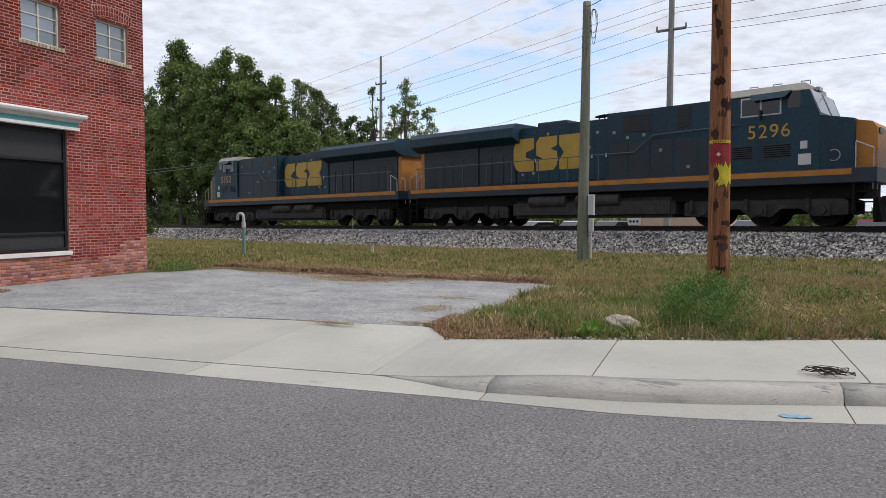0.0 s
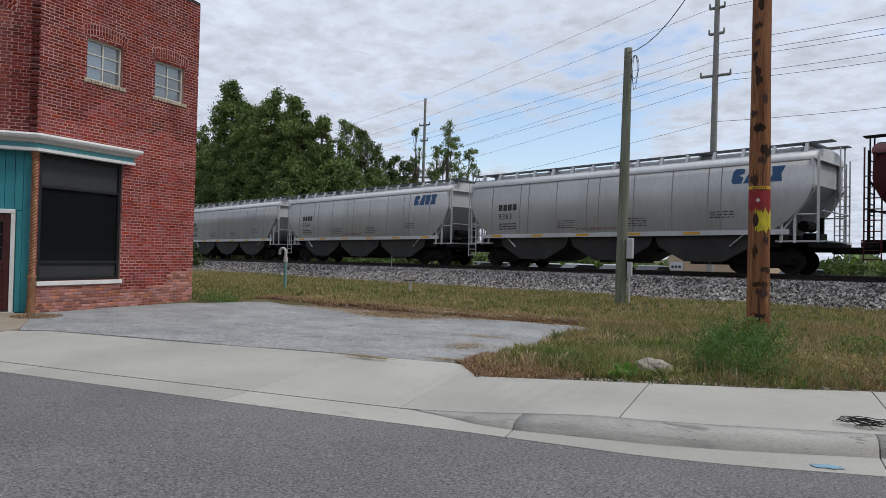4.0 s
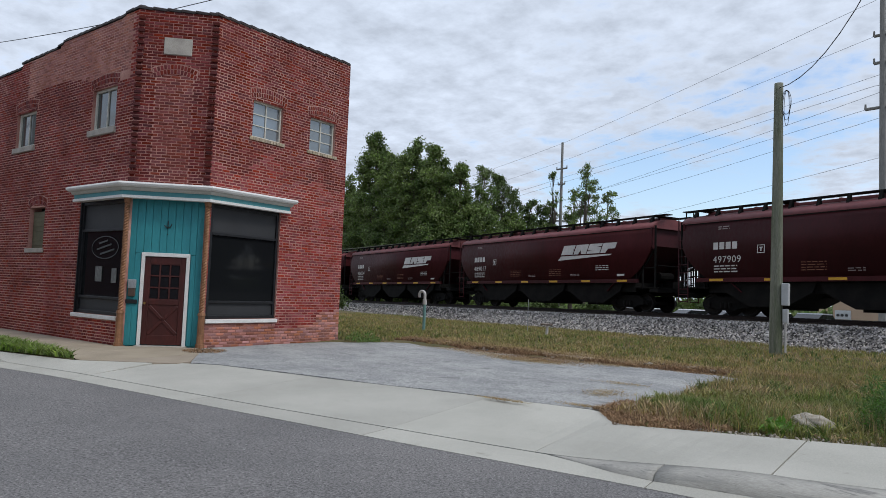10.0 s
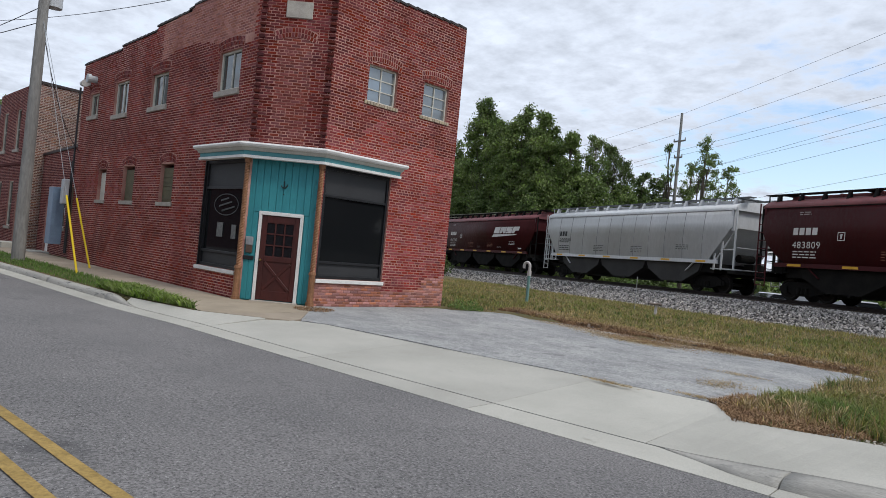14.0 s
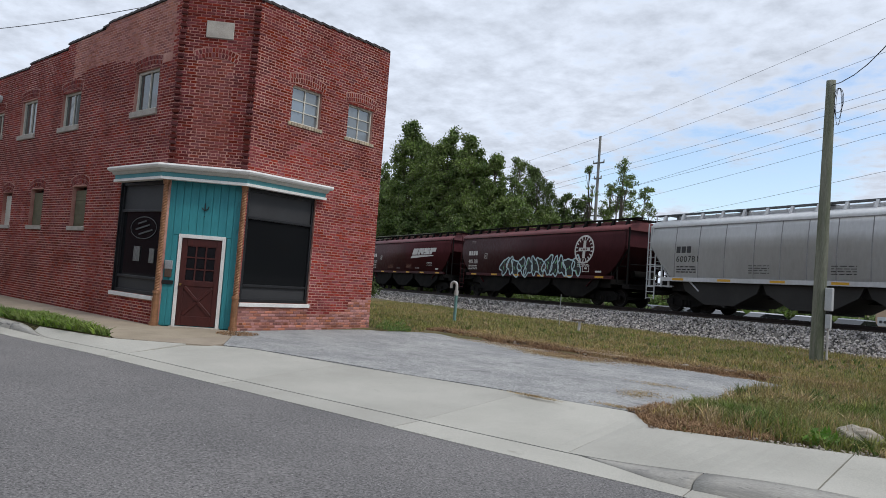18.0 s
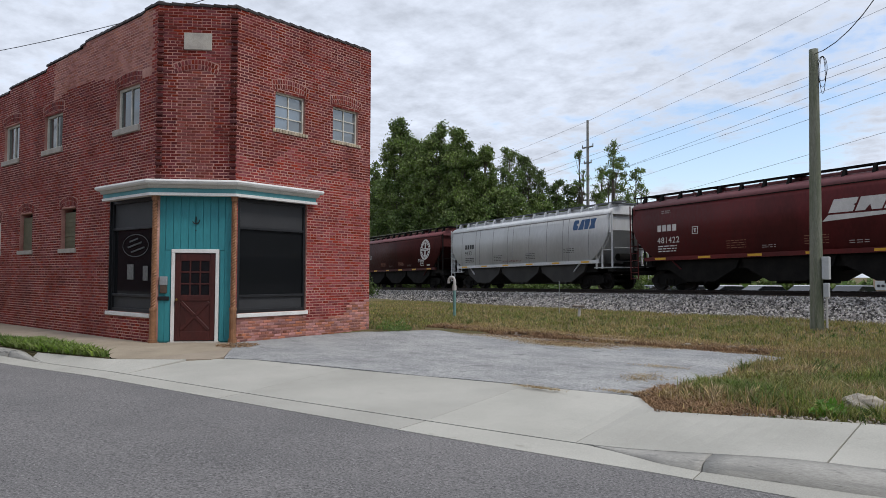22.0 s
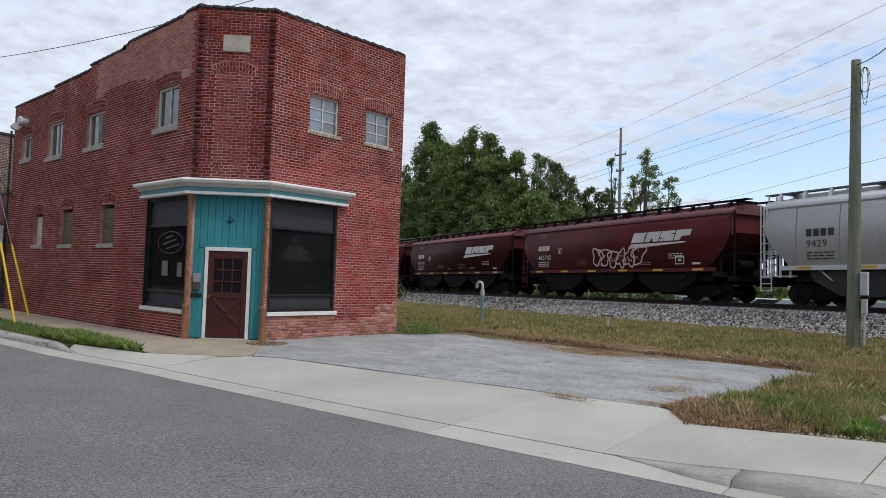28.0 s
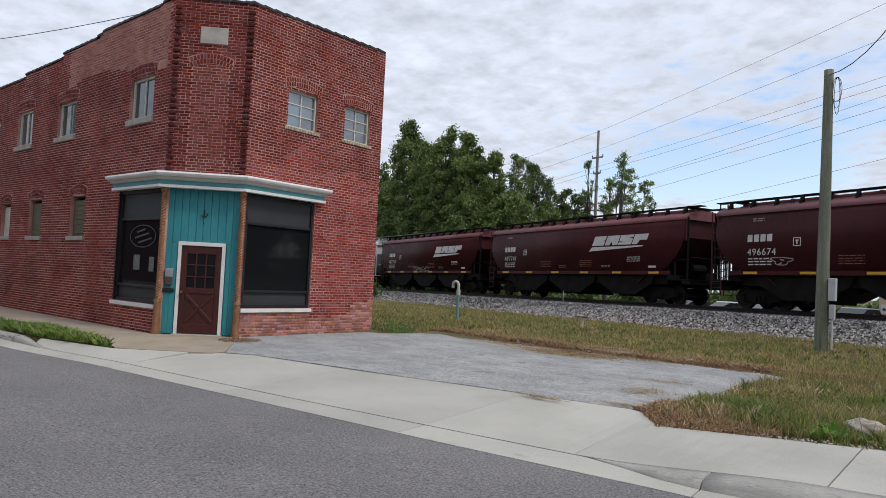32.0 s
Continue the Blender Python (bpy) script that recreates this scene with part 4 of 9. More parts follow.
    # shop windows: black frames, transom panel, big pane, kick panel, white sill
    for face, u0, u1 in ((faceR, 0.13, 2.10), (faceL, 10.52, 12.54)):
        fr = part("shop_window_frame", bev(boxes((u0, 0.05, 0.66, u0 + 0.06, 0.16, 3.32), (u1 - 0.06, 0.05, 0.66, u1, 0.16, 3.32), (u0 + 0.06, 0.05, 0.66, u1 - 0.06, 0.16, 0.74),
                                                  (u0 + 0.06, 0.05, 1.02, u1 - 0.06, 0.16, 1.08), (u0 + 0.06, 0.05, 2.60, u1 - 0.06, 0.16, 2.66), (u0 + 0.06, 0.05, 3.24, u1 - 0.06, 0.16, 3.32)), 0.006), BLACK, face)
        part("kick_panel", boxes((u0 + 0.06, 0.10, 0.74, u1 - 0.06, 0.12, 1.02)), SHADE, fr)
        part("transom_panel", boxes((u0 + 0.06, 0.10, 2.66, u1 - 0.06, 0.12, 3.24)), SHADE, fr)
        p = part("pane", boxes((u0 + 0.06, 0.105, 1.08, u1 - 0.06, 0.111, 2.60)), SHOPGLASS, fr, "large dark shop pane")
        part("window_sill", bev(boxes((u0 - 0.06, -0.06, 0.565, u1 + 0.03, 0.2, 0.655)), 0.008), WHITE, face, "white painted sill")
        part("pier_cap", boxes((u0 - 0.04, 0.0, 0.56, u0, 0.2, 3.32)), BLACK, face)
    # entrance: teal boards, white-trimmed half-glazed door
    ent = part("board_frame", boxes((0.05, 0.11, 0.0, 1.69, 0.14, 3.40)), TEAL, faceC)
    x, i = 0.06, 0
    while x < 1.66:
        w = (0.15, 0.17, 0.16, 0.175)[i % 4]
        b = min(x + w, 1.68)
        lo = 2.10 if x > 0.33 and b < 1.45 else 0.03
        if x <= 0.33 < b or x <= 1.42 < b:
            lo = 2.10
            part("board", bev(boxes((x if x <= 0.33 else 1.42, 0.08, 0.03, 0.34 if x <= 0.33 else b, 0.11, 2.09)), 0.006), TEAL, ent)
        part("board", bev(boxes((x + 0.003, 0.08, lo, b - 0.003, 0.11, 3.38)), 0.006), TEAL, ent)
        x, i = x + w, i + 1
    trim = part("door_trim", bev(boxes((0.355, 0.055, 0.02, 0.43, 0.10, 2.12), (1.325, 0.055, 0.02, 1.40, 0.10, 2.12), (0.355, 0.05, 2.035, 1.40, 0.10, 2.12)), 0.006), WHITE, faceC, "white painted door trim")
    d = part("door", bev(boxes((0.435, 0.075, 0.05, 0.55, 0.11, 2.03), (1.205, 0.075, 0.05, 1.32, 0.11, 2.03), (0.55, 0.075, 1.87, 1.205, 0.11, 2.03), (0.55, 0.075, 0.95, 1.205, 0.11, 1.07), (0.55, 0.075, 0.05, 1.205, 0.11, 0.27)), 0.008), DOORRED, faceC, "oxblood door with nine lights and crossed lower panel")
    part("door_panel", boxes((0.55, 0.095, 0.27, 1.205, 0.108, 0.95)), DOORRED, d)
    for sgn in (1, -1):
        L_ = math.hypot(0.655, 0.68)
        mm = pose(0.8775, 0.085, 0.61) @ Matrix.Rotation(sgn * math.atan2(0.68, 0.655), 4, "Y")
        part("cross_brace", bev(boxes((-L_ / 2 + 0.03, -0.01, -0.035, L_ / 2 - 0.03, 0.012 + 0.002 * sgn, 0.035)), 0.006), DOORRED, d, m=mm)
    for i in range(4):
        xx = 0.55 + i * 0.655 / 3
        part("glazing_bar", boxes((xx - 0.016, 0.08, 1.07, xx + 0.016, 0.106, 1.87)), DOORRED, d)
        zz = 1.07 + i * 0.80 / 3
        part("glazing_bar", boxes((0.55, 0.082, zz - 0.016, 1.205, 0.104, zz + 0.016)), DOORRED, d)
    for i in range(3):
        for j in range(3):
            xx, zz = 0.55 + i * 0.655 / 3, 1.07 + j * 0.80 / 3
            part("pane", boxes((xx + 0.016, 0.094, zz + 0.016, xx + 0.655 / 3 - 0.016, 0.098, zz + 0.80 / 3 - 0.016)), PANE, d)
    bm = bmesh.new()
    tube(bm, (0.49, 0.07, 0.98), (0.49, 0.02, 0.98), 0.014)
    tube(bm, (0.49, 0.03, 0.98), (0.49, 0.0, 0.98), 0.03, 0.022, 10)
    part("door_knob", bm, BRASS, d)
    part("doorstep", bev(boxes((0.33, -0.08, -0.06, 1.43, 0.12, 0.035)), 0.01), STONE, faceC)
    # letter box and notice plate beside the door, ornament over it
    lb = part("letter_box", bev(boxes((0.12, 0.02, 1.12, 0.27, 0.08, 1.30)), 0.012), BRONZE, faceC)
    part("lid", bev(boxes((0.11, 0.015, 1.30, 0.28, 0.08, 1.50)), 0.012), STEEL, lb, "pale metal flap")
    part("mail_slot", bev(boxes((0.07, 0.045, 0.96, 0.32, 0.08, 1.05)), 0.01), BLACK, faceC)
    bm = bmesh.new()
    tube(bm, (0.88, 0.08, 2.55), (0.88, 0.05, 2.55), 0.012)
    for k in range(6):
        a = radians(200 + 28 * k)
        tube(bm, (0.88 + 0.08 * math.cos(a), 0.055, 2.78 + 0.08 * math.sin(a)), (0.88 + 0.08 * math.cos(a + radians(28)), 0.055, 2.78 + 0.08 * math.sin(a + radians(28))), 0.012, n=6)
    tube(bm, (0.88, 0.06, 2.68), (0.88, 0.06, 2.86), 0.012, n=6)
    part("door_ornament", bm, BLACK, faceC, "small black anchor-shaped ornament")
    # twisted copper columns
    for u in (0.0, 1.74):
        bm = bmesh.new()
        n, turns = 110, 26
        rings = []
        for i in range(n + 1):
            z = 0.78 + (3.3 - 0.78) * i / n
            a0 = turns * 2 * math.pi * i / n / 2
            rings.append([bm.verts.new((u + (0.052 + 0.012 * math.cos(3 * (a - a0))) * math.cos(a), -0.01 + (0.052 + 0.012 * math.cos(3 * (a - a0))) * math.sin(a), z)) for a in (2 * math.pi * k / 12 for k in range(12))])
        for a, b in zip(rings, rings[1:]):
            for k in range(12):
                bm.faces.new((a[k], a[(k + 1) % 12], b[(k + 1) % 12], b[k]))
        col = part("column", bm, COPPER, faceC, "twisted copper-painted column")
        bm = bmesh.new()
        tube(bm, (u, -0.01, -0.02), (u, -0.01, 0.10), 0.105, 0.10, 12)
        tube(bm, (u, -0.01, 0.10), (u, -0.01, 0.74), 0.078, 0.072, 12)
        tube(bm, (u, -0.01, 0.74), (u, -0.01, 0.80), 0.09, 0.08, 12)
        part("column_base", bm, COPPER, col)
        bm = bmesh.new()
        tube(bm, (u, -0.01, 3.22), (u, -0.01, 3.32), 0.07, 0.085, 12)
        part("capital", bm, COPPER, col)
    # an oval sign and notices on the pane by the street
    gl = part("window_sign", ring_mesh(0.62, 0.27, 0.022, 40), SIGNGREY, faceL, "oval painted window sign, letters not legible", pose(11.62, 0.085, 2.22))
    for k, (a, b, z) in enumerate(((-0.36, 0.30, 0.02), (-0.22, 0.42, -0.12), (-0.25, 0.15, 0.14))):
        part("sign_bar", boxes((a, -0.004, z - 0.02, b, 0.004, z + 0.02)), SIGNGREY, gl, m=Matrix.Rotation(radians(-10), 4, "Y"))
    part("notice", boxes((11.25, 0.085, 1.42, 11.55, 0.095, 1.78)), NOTICE, faceL)
    part("notice", boxes((12.0, 0.085, 1.40, 12.22, 0.095, 1.74)), NOTICE, faceL)
    part("notice", boxes((1.55, 0.13, 1.13, 1.95, 0.15, 1.42)), BOXTAN, faceR, "tan cardboard box behind the pane")
    part("notice", boxes((0.22, 0.12, 1.12, 0.33, 0.13, 1.24)), NOTICE, faceR)
    # vent hood high on the street wall
    bm = bmesh.new()
    tube(bm, (1.4, 0.02, 6.42), (1.4, -0.28, 6.42), 0.12, 0.12, 12)
    tube(bm, (1.4, -0.22, 6.42), (1.4, -0.32, 6.42), 0.17, 0.15, 12)
    part("vent_hood", bm, GREYBOX, faceL)


def ring_mesh(rx, rz, w, n):
    bm = bmesh.new()
    rows = []
    for i in range(n):
        a = 2 * math.pi * i / n
        rows.append([bm.verts.new(((rx / 1 - d) * math.cos(a), y, (rz - d) * math.sin(a))) for d, y in ((0, 0), (w, 0), (w, 0.004), (0, 0.004))])
    for i in range(n):
        a, b = rows[i], rows[(i + 1) % n]
        for k in range(4):
            bm.faces.new((a[k], b[k], b[(k + 1) % 4], a[(k + 1) % 4]))
    return bm


KERB = mat("kerb concrete", (0.42, 0.405, 0.365), 0.9, alt=(0.33, 0.32, 0.29), var=0.22, scale=1.2, fine=50, bump=0.35, spots=[((0.24, 0.235, 0.22), 1.8, 0.56, 0.72), ((0.10, 0.10, 0.10), 3.0, 0.60, 0.67), ((0.16, 0.155, 0.14), 14, 0.64, 0.72)], stretch=(0.40, 1.2, 3.2))
COPING = mat("dark clay coping", (0.045, 0.035, 0.033), 0.6, var=0.3, scale=4, rnd=0.3)
CREAM = mat("cream window paint", (0.60, 0.58, 0.50), 0.6, var=0.15, scale=4)
CREAMPAINT = mat("grey cream cornice paint", (0.46, 0.45, 0.40), 0.6, var=0.15, scale=4)
TEALPALE = mat("pale teal paint", (0.09, 0.29, 0.31), 0.6, var=0.12, scale=3)
SILLBRICK = mat("pale sill bricks", (0.46, 0.38, 0.27), 0.9, var=0.3, scale=9, rnd=0.2)
# Darker than the wall brick: the corner's shadow edge is put into it.
DARKBRICK = mat("quoin brick darkened for shadow", (0.095, 0.022, 0.02), 0.9, var=0.3, scale=6, rnd=0.3)
BLINDS = mat("olive boarded pane", (0.13, 0.12, 0.07), 0.7, var=0.2, scale=4)
BRASS = mat("brass", (0.5, 0.34, 0.12), 0.35, metal=0.9, var=0.1)
BRONZE = mat("brown letter box paint", (0.09, 0.06, 0.045), 0.5, var=0.2)
SIGNGREY = mat("faded sign paint", (0.085, 0.09, 0.09), 0.7, var=0.2, scale=6)
NOTICE = mat("paper notice", (0.20, 0.20, 0.19), 0.8, var=0.4, scale=12, fine=60)
BOXTAN = mat("tan cardboard", (0.20, 0.17, 0.11), 0.85, var=0.2)
SHOPGLASS = glass("shop glass", (0.010, 0.011, 0.012), 0.05)
SHOPGLASS.node_tree.nodes["Principled BSDF"].inputs["Specular IOR Level"].default_value = 0.22

build_ground()
build_street()
build_shop()

# ---- the railway ----
def build_track():
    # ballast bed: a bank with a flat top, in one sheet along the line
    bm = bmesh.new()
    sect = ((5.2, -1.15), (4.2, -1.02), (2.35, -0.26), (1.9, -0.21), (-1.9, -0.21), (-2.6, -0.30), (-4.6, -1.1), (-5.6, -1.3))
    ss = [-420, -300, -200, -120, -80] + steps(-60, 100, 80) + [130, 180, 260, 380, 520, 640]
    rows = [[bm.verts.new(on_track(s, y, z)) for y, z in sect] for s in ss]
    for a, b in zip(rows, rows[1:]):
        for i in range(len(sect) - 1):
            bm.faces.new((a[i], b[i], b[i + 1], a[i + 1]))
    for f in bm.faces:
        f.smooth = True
    tagged(part("ballast_bank", fixed(bm), BALLASTBED), "raised ballast bank, darkened like the shade between its stones", "ballast", kind="structure")
    # stones: small broken lumps on the near slope
    rng = np.random.default_rng(4)
    n = 66000
    s = np.concatenate([rng.uniform(-14, 34, 48000), rng.uniform(34, 75, 18000)])
    y = rng.uniform(1.3, 4.9, n)
    zz = np.interp(y, [1.0, 1.9, 2.35, 4.2, 5.2], [-0.26, -0.25, -0.27, -1.0, -1.12])
    size = rng.uniform(0.028, 0.078, n)
    base = np.array([(1, 0, 0), (-0.8, 0.5, 0.1), (-0.3, -0.9, 0), (0.2, 0.4, 0.85), (0.1, -0.2, -0.7)])
    faces0 = np.array([(0, 1, 3), (1, 2, 3), (2, 0, 3), (1, 0, 4), (2, 1, 4), (0, 2, 4)])
    ang = rng.uniform(0, 6.28, (n, 2))
    verts = np.empty((n, 5, 3))
    for k in range(5):
        p = base[k] * rng.uniform(0.65, 1.3, (n, 3))
        c, q = np.cos(ang[:, 0]), np.sin(ang[:, 0])
        x1, y1, z1 = p[:, 0] * c - p[:, 1] * q, p[:, 0] * q + p[:, 1] * c, p[:, 2]
        c, q = np.cos(ang[:, 1]), np.sin(ang[:, 1])
        verts[:, k] = np.stack([x1, y1 * c - z1 * q, y1 * q + z1 * c], 1) * size[:, None]
    d, nn = np.array(TR_DIR), np.array(TR_N)
    centre = np.array(TR_FOOT) + s[:, None] * d - y[:, None] * nn
    centre[:, 2] = TR_Z + TR_GRADE * s + zz + size * 0.25
    verts = (verts + centre[:, None]).reshape(-1, 3)
    faces = (faces0[None] + 5 * np.arange(n)[:, None, None]).reshape(-1, 3)
    tagged(new("ballast_stones", mesh_of("ballast_stones", verts, faces.tolist(), BALLAST)), "loose angular grey and tan ballast stones", "stones", kind="stuff")
    # rails
    for side in (0.753, -0.753):
        bm = bmesh.new()
        sect = ((-0.07, -RAIL_H), (0.07, -RAIL_H), (0.07, -0.155), (0.012, -0.13), (0.012, -0.045), (0.036, -0.035), (0.036, -0.004), (0.02, 0.0), (-0.02, 0.0), (-0.036, -0.004), (-0.036, -0.035), (-0.012, -0.045), (-0.012, -0.13), (-0.07, -0.155))
        rows = [[bm.verts.new(on_track(s, side + y, z)) for y, z in sect] for s in (-400, -100, 0, 60, 120, 300, 620)]
        for a, b in zip(rows, rows[1:]):
            for i in range(len(sect)):
                bm.faces.new((a[i], b[i], b[(i + 1) % len(sect)], a[(i + 1) % len(sect)]))
        rail = tagged(part("rail", fixed(bm), RAILSTEEL), "long rusty steel rail on wooden ties", "rail", group="rails", kind="structure")
        bm = bmesh.new()
        rows = [[bm.verts.new(on_track(s, side + y, 0.002)) for y in (-0.022, 0.022)] for s in (-400, 0, 100, 620)]
        for a, b in zip(rows, rows[1:]):
            bm.faces.new((a[0], b[0], b[1], a[1]))
        part("rail_head", bm, RAILTOP, rail, "polished running surface")
    ties = tagged(empty("railway_ties", pose(0, 0, 0)), "dark weathered wooden railway ties in ballast", "ties", kind="structure")
    me = None
    for i in range(150):
        s = -16 + i * 0.54
        m = track_pose(s) @ Matrix.Translation((0, 0, -RAIL_H))
        if me is None:
            o = part("tie", bev(boxes((-0.115, -1.3, -0.17, 0.115, 1.3, 0.0)), 0.01), TIE, ties, m=m)
            me = o.data
        else:
            share("tie", me, ties, m)


# ---- wagons ----
def mesh_from(bm, name, material):
    me = bpy.data.meshes.new(name)
    bm.to_mesh(me)
    bm.free()
    me.materials.append(material)
    return me


def wheel_mesh():
    bm = bmesh.new()
    prof = [(0.0, -0.06), (0.16, -0.055), (0.20, -0.03), (0.36, -0.02), (0.40, -0.05), (0.455, -0.05), (0.455, 0.06), (0.485, 0.07), (0.485, 0.09), (0.0, 0.09)]
    rings = [[bm.verts.new((r * math.cos(a), -y, r * math.sin(a))) for a in (2 * math.pi * k / 20 for k in range(20))] for r, y in prof[1:-1]]
    for a, b in zip(rings, rings[1:]):
        for k in range(20):
            bm.faces.new((a[k], a[(k + 1) % 20], b[(k + 1) % 20], b[k]))
    bm.faces.new(rings[0])
    bm.faces.new(rings[-1][::-1])
    return mesh_from(fixed(bm), "wheel", WHEEL)


def sideframe_mesh(axles, hub):
    """A cast truck side: an arched bar with a spring nest and axle boxes."""
    bm = bmesh.new()
    L = axles[-1] + 0.28
    prism(bm, [(-L, 0.36), (-L, 0.56), (-0.62, 0.80), (0.62, 0.80), (L, 0.56), (L, 0.36), (L - 0.3, 0.36), (0.50, 0.26), (0.36, 0.20), (-0.36, 0.20), (-0.50, 0.26), (-L + 0.3, 0.36)], 0, 0.13)
    for a in axles:
        box(bm, a - 0.15, -0.03, 0.34, a + 0.15, 0.19, 0.60)
    for k in (-0.2, 0.0, 0.2):
        tube(bm, (k, 0.14, 0.30), (k, 0.14, 0.54), 0.08, 0.08, 8)
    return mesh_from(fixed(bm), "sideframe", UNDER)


WHEEL_ME = wheel_mesh()
SIDE_ME = sideframe_mesh([-0.89, 0.89], 0.46)


def letters(txt, size, material, parent, x, z, y, label=""):
    """Stencilled characters on the near flank; local +y faces the street."""
    cu = bpy.data.curves.new("lettering", "FONT")
    cu.body, cu.size, cu.extrude = txt, size, 0.002
    cu.space_character = 1.12
    cu.materials.append(material)
    tmp = new("lettering", cu)
    dg = bpy.context.evaluated_depsgraph_get()
    me = bpy.data.meshes.new_from_object(tmp.evaluated_get(dg))
    bpy.data.objects.remove(tmp)
    ob = new("lettering", me)
    ob.parent = parent
    ob.matrix_local = (on_flank(x, z) if y is None else pose(x, y, z)) @ pose(0, 0, 0, 90, 0, 180)
    if label:
        ob["label"] = label
    return ob


def flat_shape(bm, pts, y=0.0, t=0.006):
    prism(bm, pts, y, y + t)


MARKME = []


def swoosh(parent, x, z, material):
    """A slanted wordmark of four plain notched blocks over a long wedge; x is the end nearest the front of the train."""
    if not MARKME:
        sl, h = 0.42, 0.50
        shapes = ([(0, 0), (0.90, 0), (0.90, 0.42), (0.80, 0.50), (0.90, 0.58), (0.90, 1), (0, 1)],
                  [(0, 0), (0.34, 0), (0.44, 0.42), (0.58, 0), (0.92, 0), (0.92, 1), (0, 1)],
                  [(0, 0), (0.92, 0), (0.92, 0.62), (0.55, 0.66), (0.92, 0.74), (0.92, 1), (0, 1), (0, 0.36), (0.36, 0.30), (0, 0.24)],
                  [(0, 0), (0.36, 0), (0.44, 0.40), (0.92, 0.40), (0.92, 1), (0, 1)])
        for k, s in enumerate(shapes):
            o = -0.10 - 0.98 * k
            bm = bmesh.new()
            flat_shape(bm, [(o - u - sl * v * h, v * h) for u, v in s])
            MARKME.append(mesh_from(fixed(bm), "wordmark_block", material))
        bm = bmesh.new()
        flat_shape(bm, [(0.12, -0.30), (-3.72, -0.13), (-3.86, -0.07), (-0.10, -0.07)])
        MARKME.append(mesh_from(fixed(bm), "wordmark_wedge", material))
    for k, me in enumerate(MARKME):
        share("wordmark_block" if k < 4 else "wordmark_wedge", me, parent, on_flank(x, z), "pale slanted wordmark piece" if k < 4 else "pale long wedge")


def bars(parent, x, z, material, rows, w=0.9, dz=0.10, h=0.05, seed=1):
    """Small print that cannot be read."""
    rng = random.Random(seed)
    bm = bmesh.new()
    for r in range(rows):
        u = x
        while u > x - w:
            l = rng.uniform(0.12, 0.3)
            box(bm, max(u - l, x - w), 0, -r * dz, u, 0.005, -r * dz + h)
            u -= l + 0.06
    return part("small_print", bm, material, parent, m=on_flank(0, z, 0.006))


HOP = {}


def flank_y(z):
    """The bowed side of a hopper wagon: fullest low down, leaning in towards the eaves."""
    return 1.632 - 0.047 * (z - 2.3) ** 2


def on_flank(x, z, lift=0.004):
    """A pose on the bowed side, upright along it."""
    return pose(x, flank_y(z) + lift, z, math.degrees(math.atan(0.094 * (z - 2.3))))


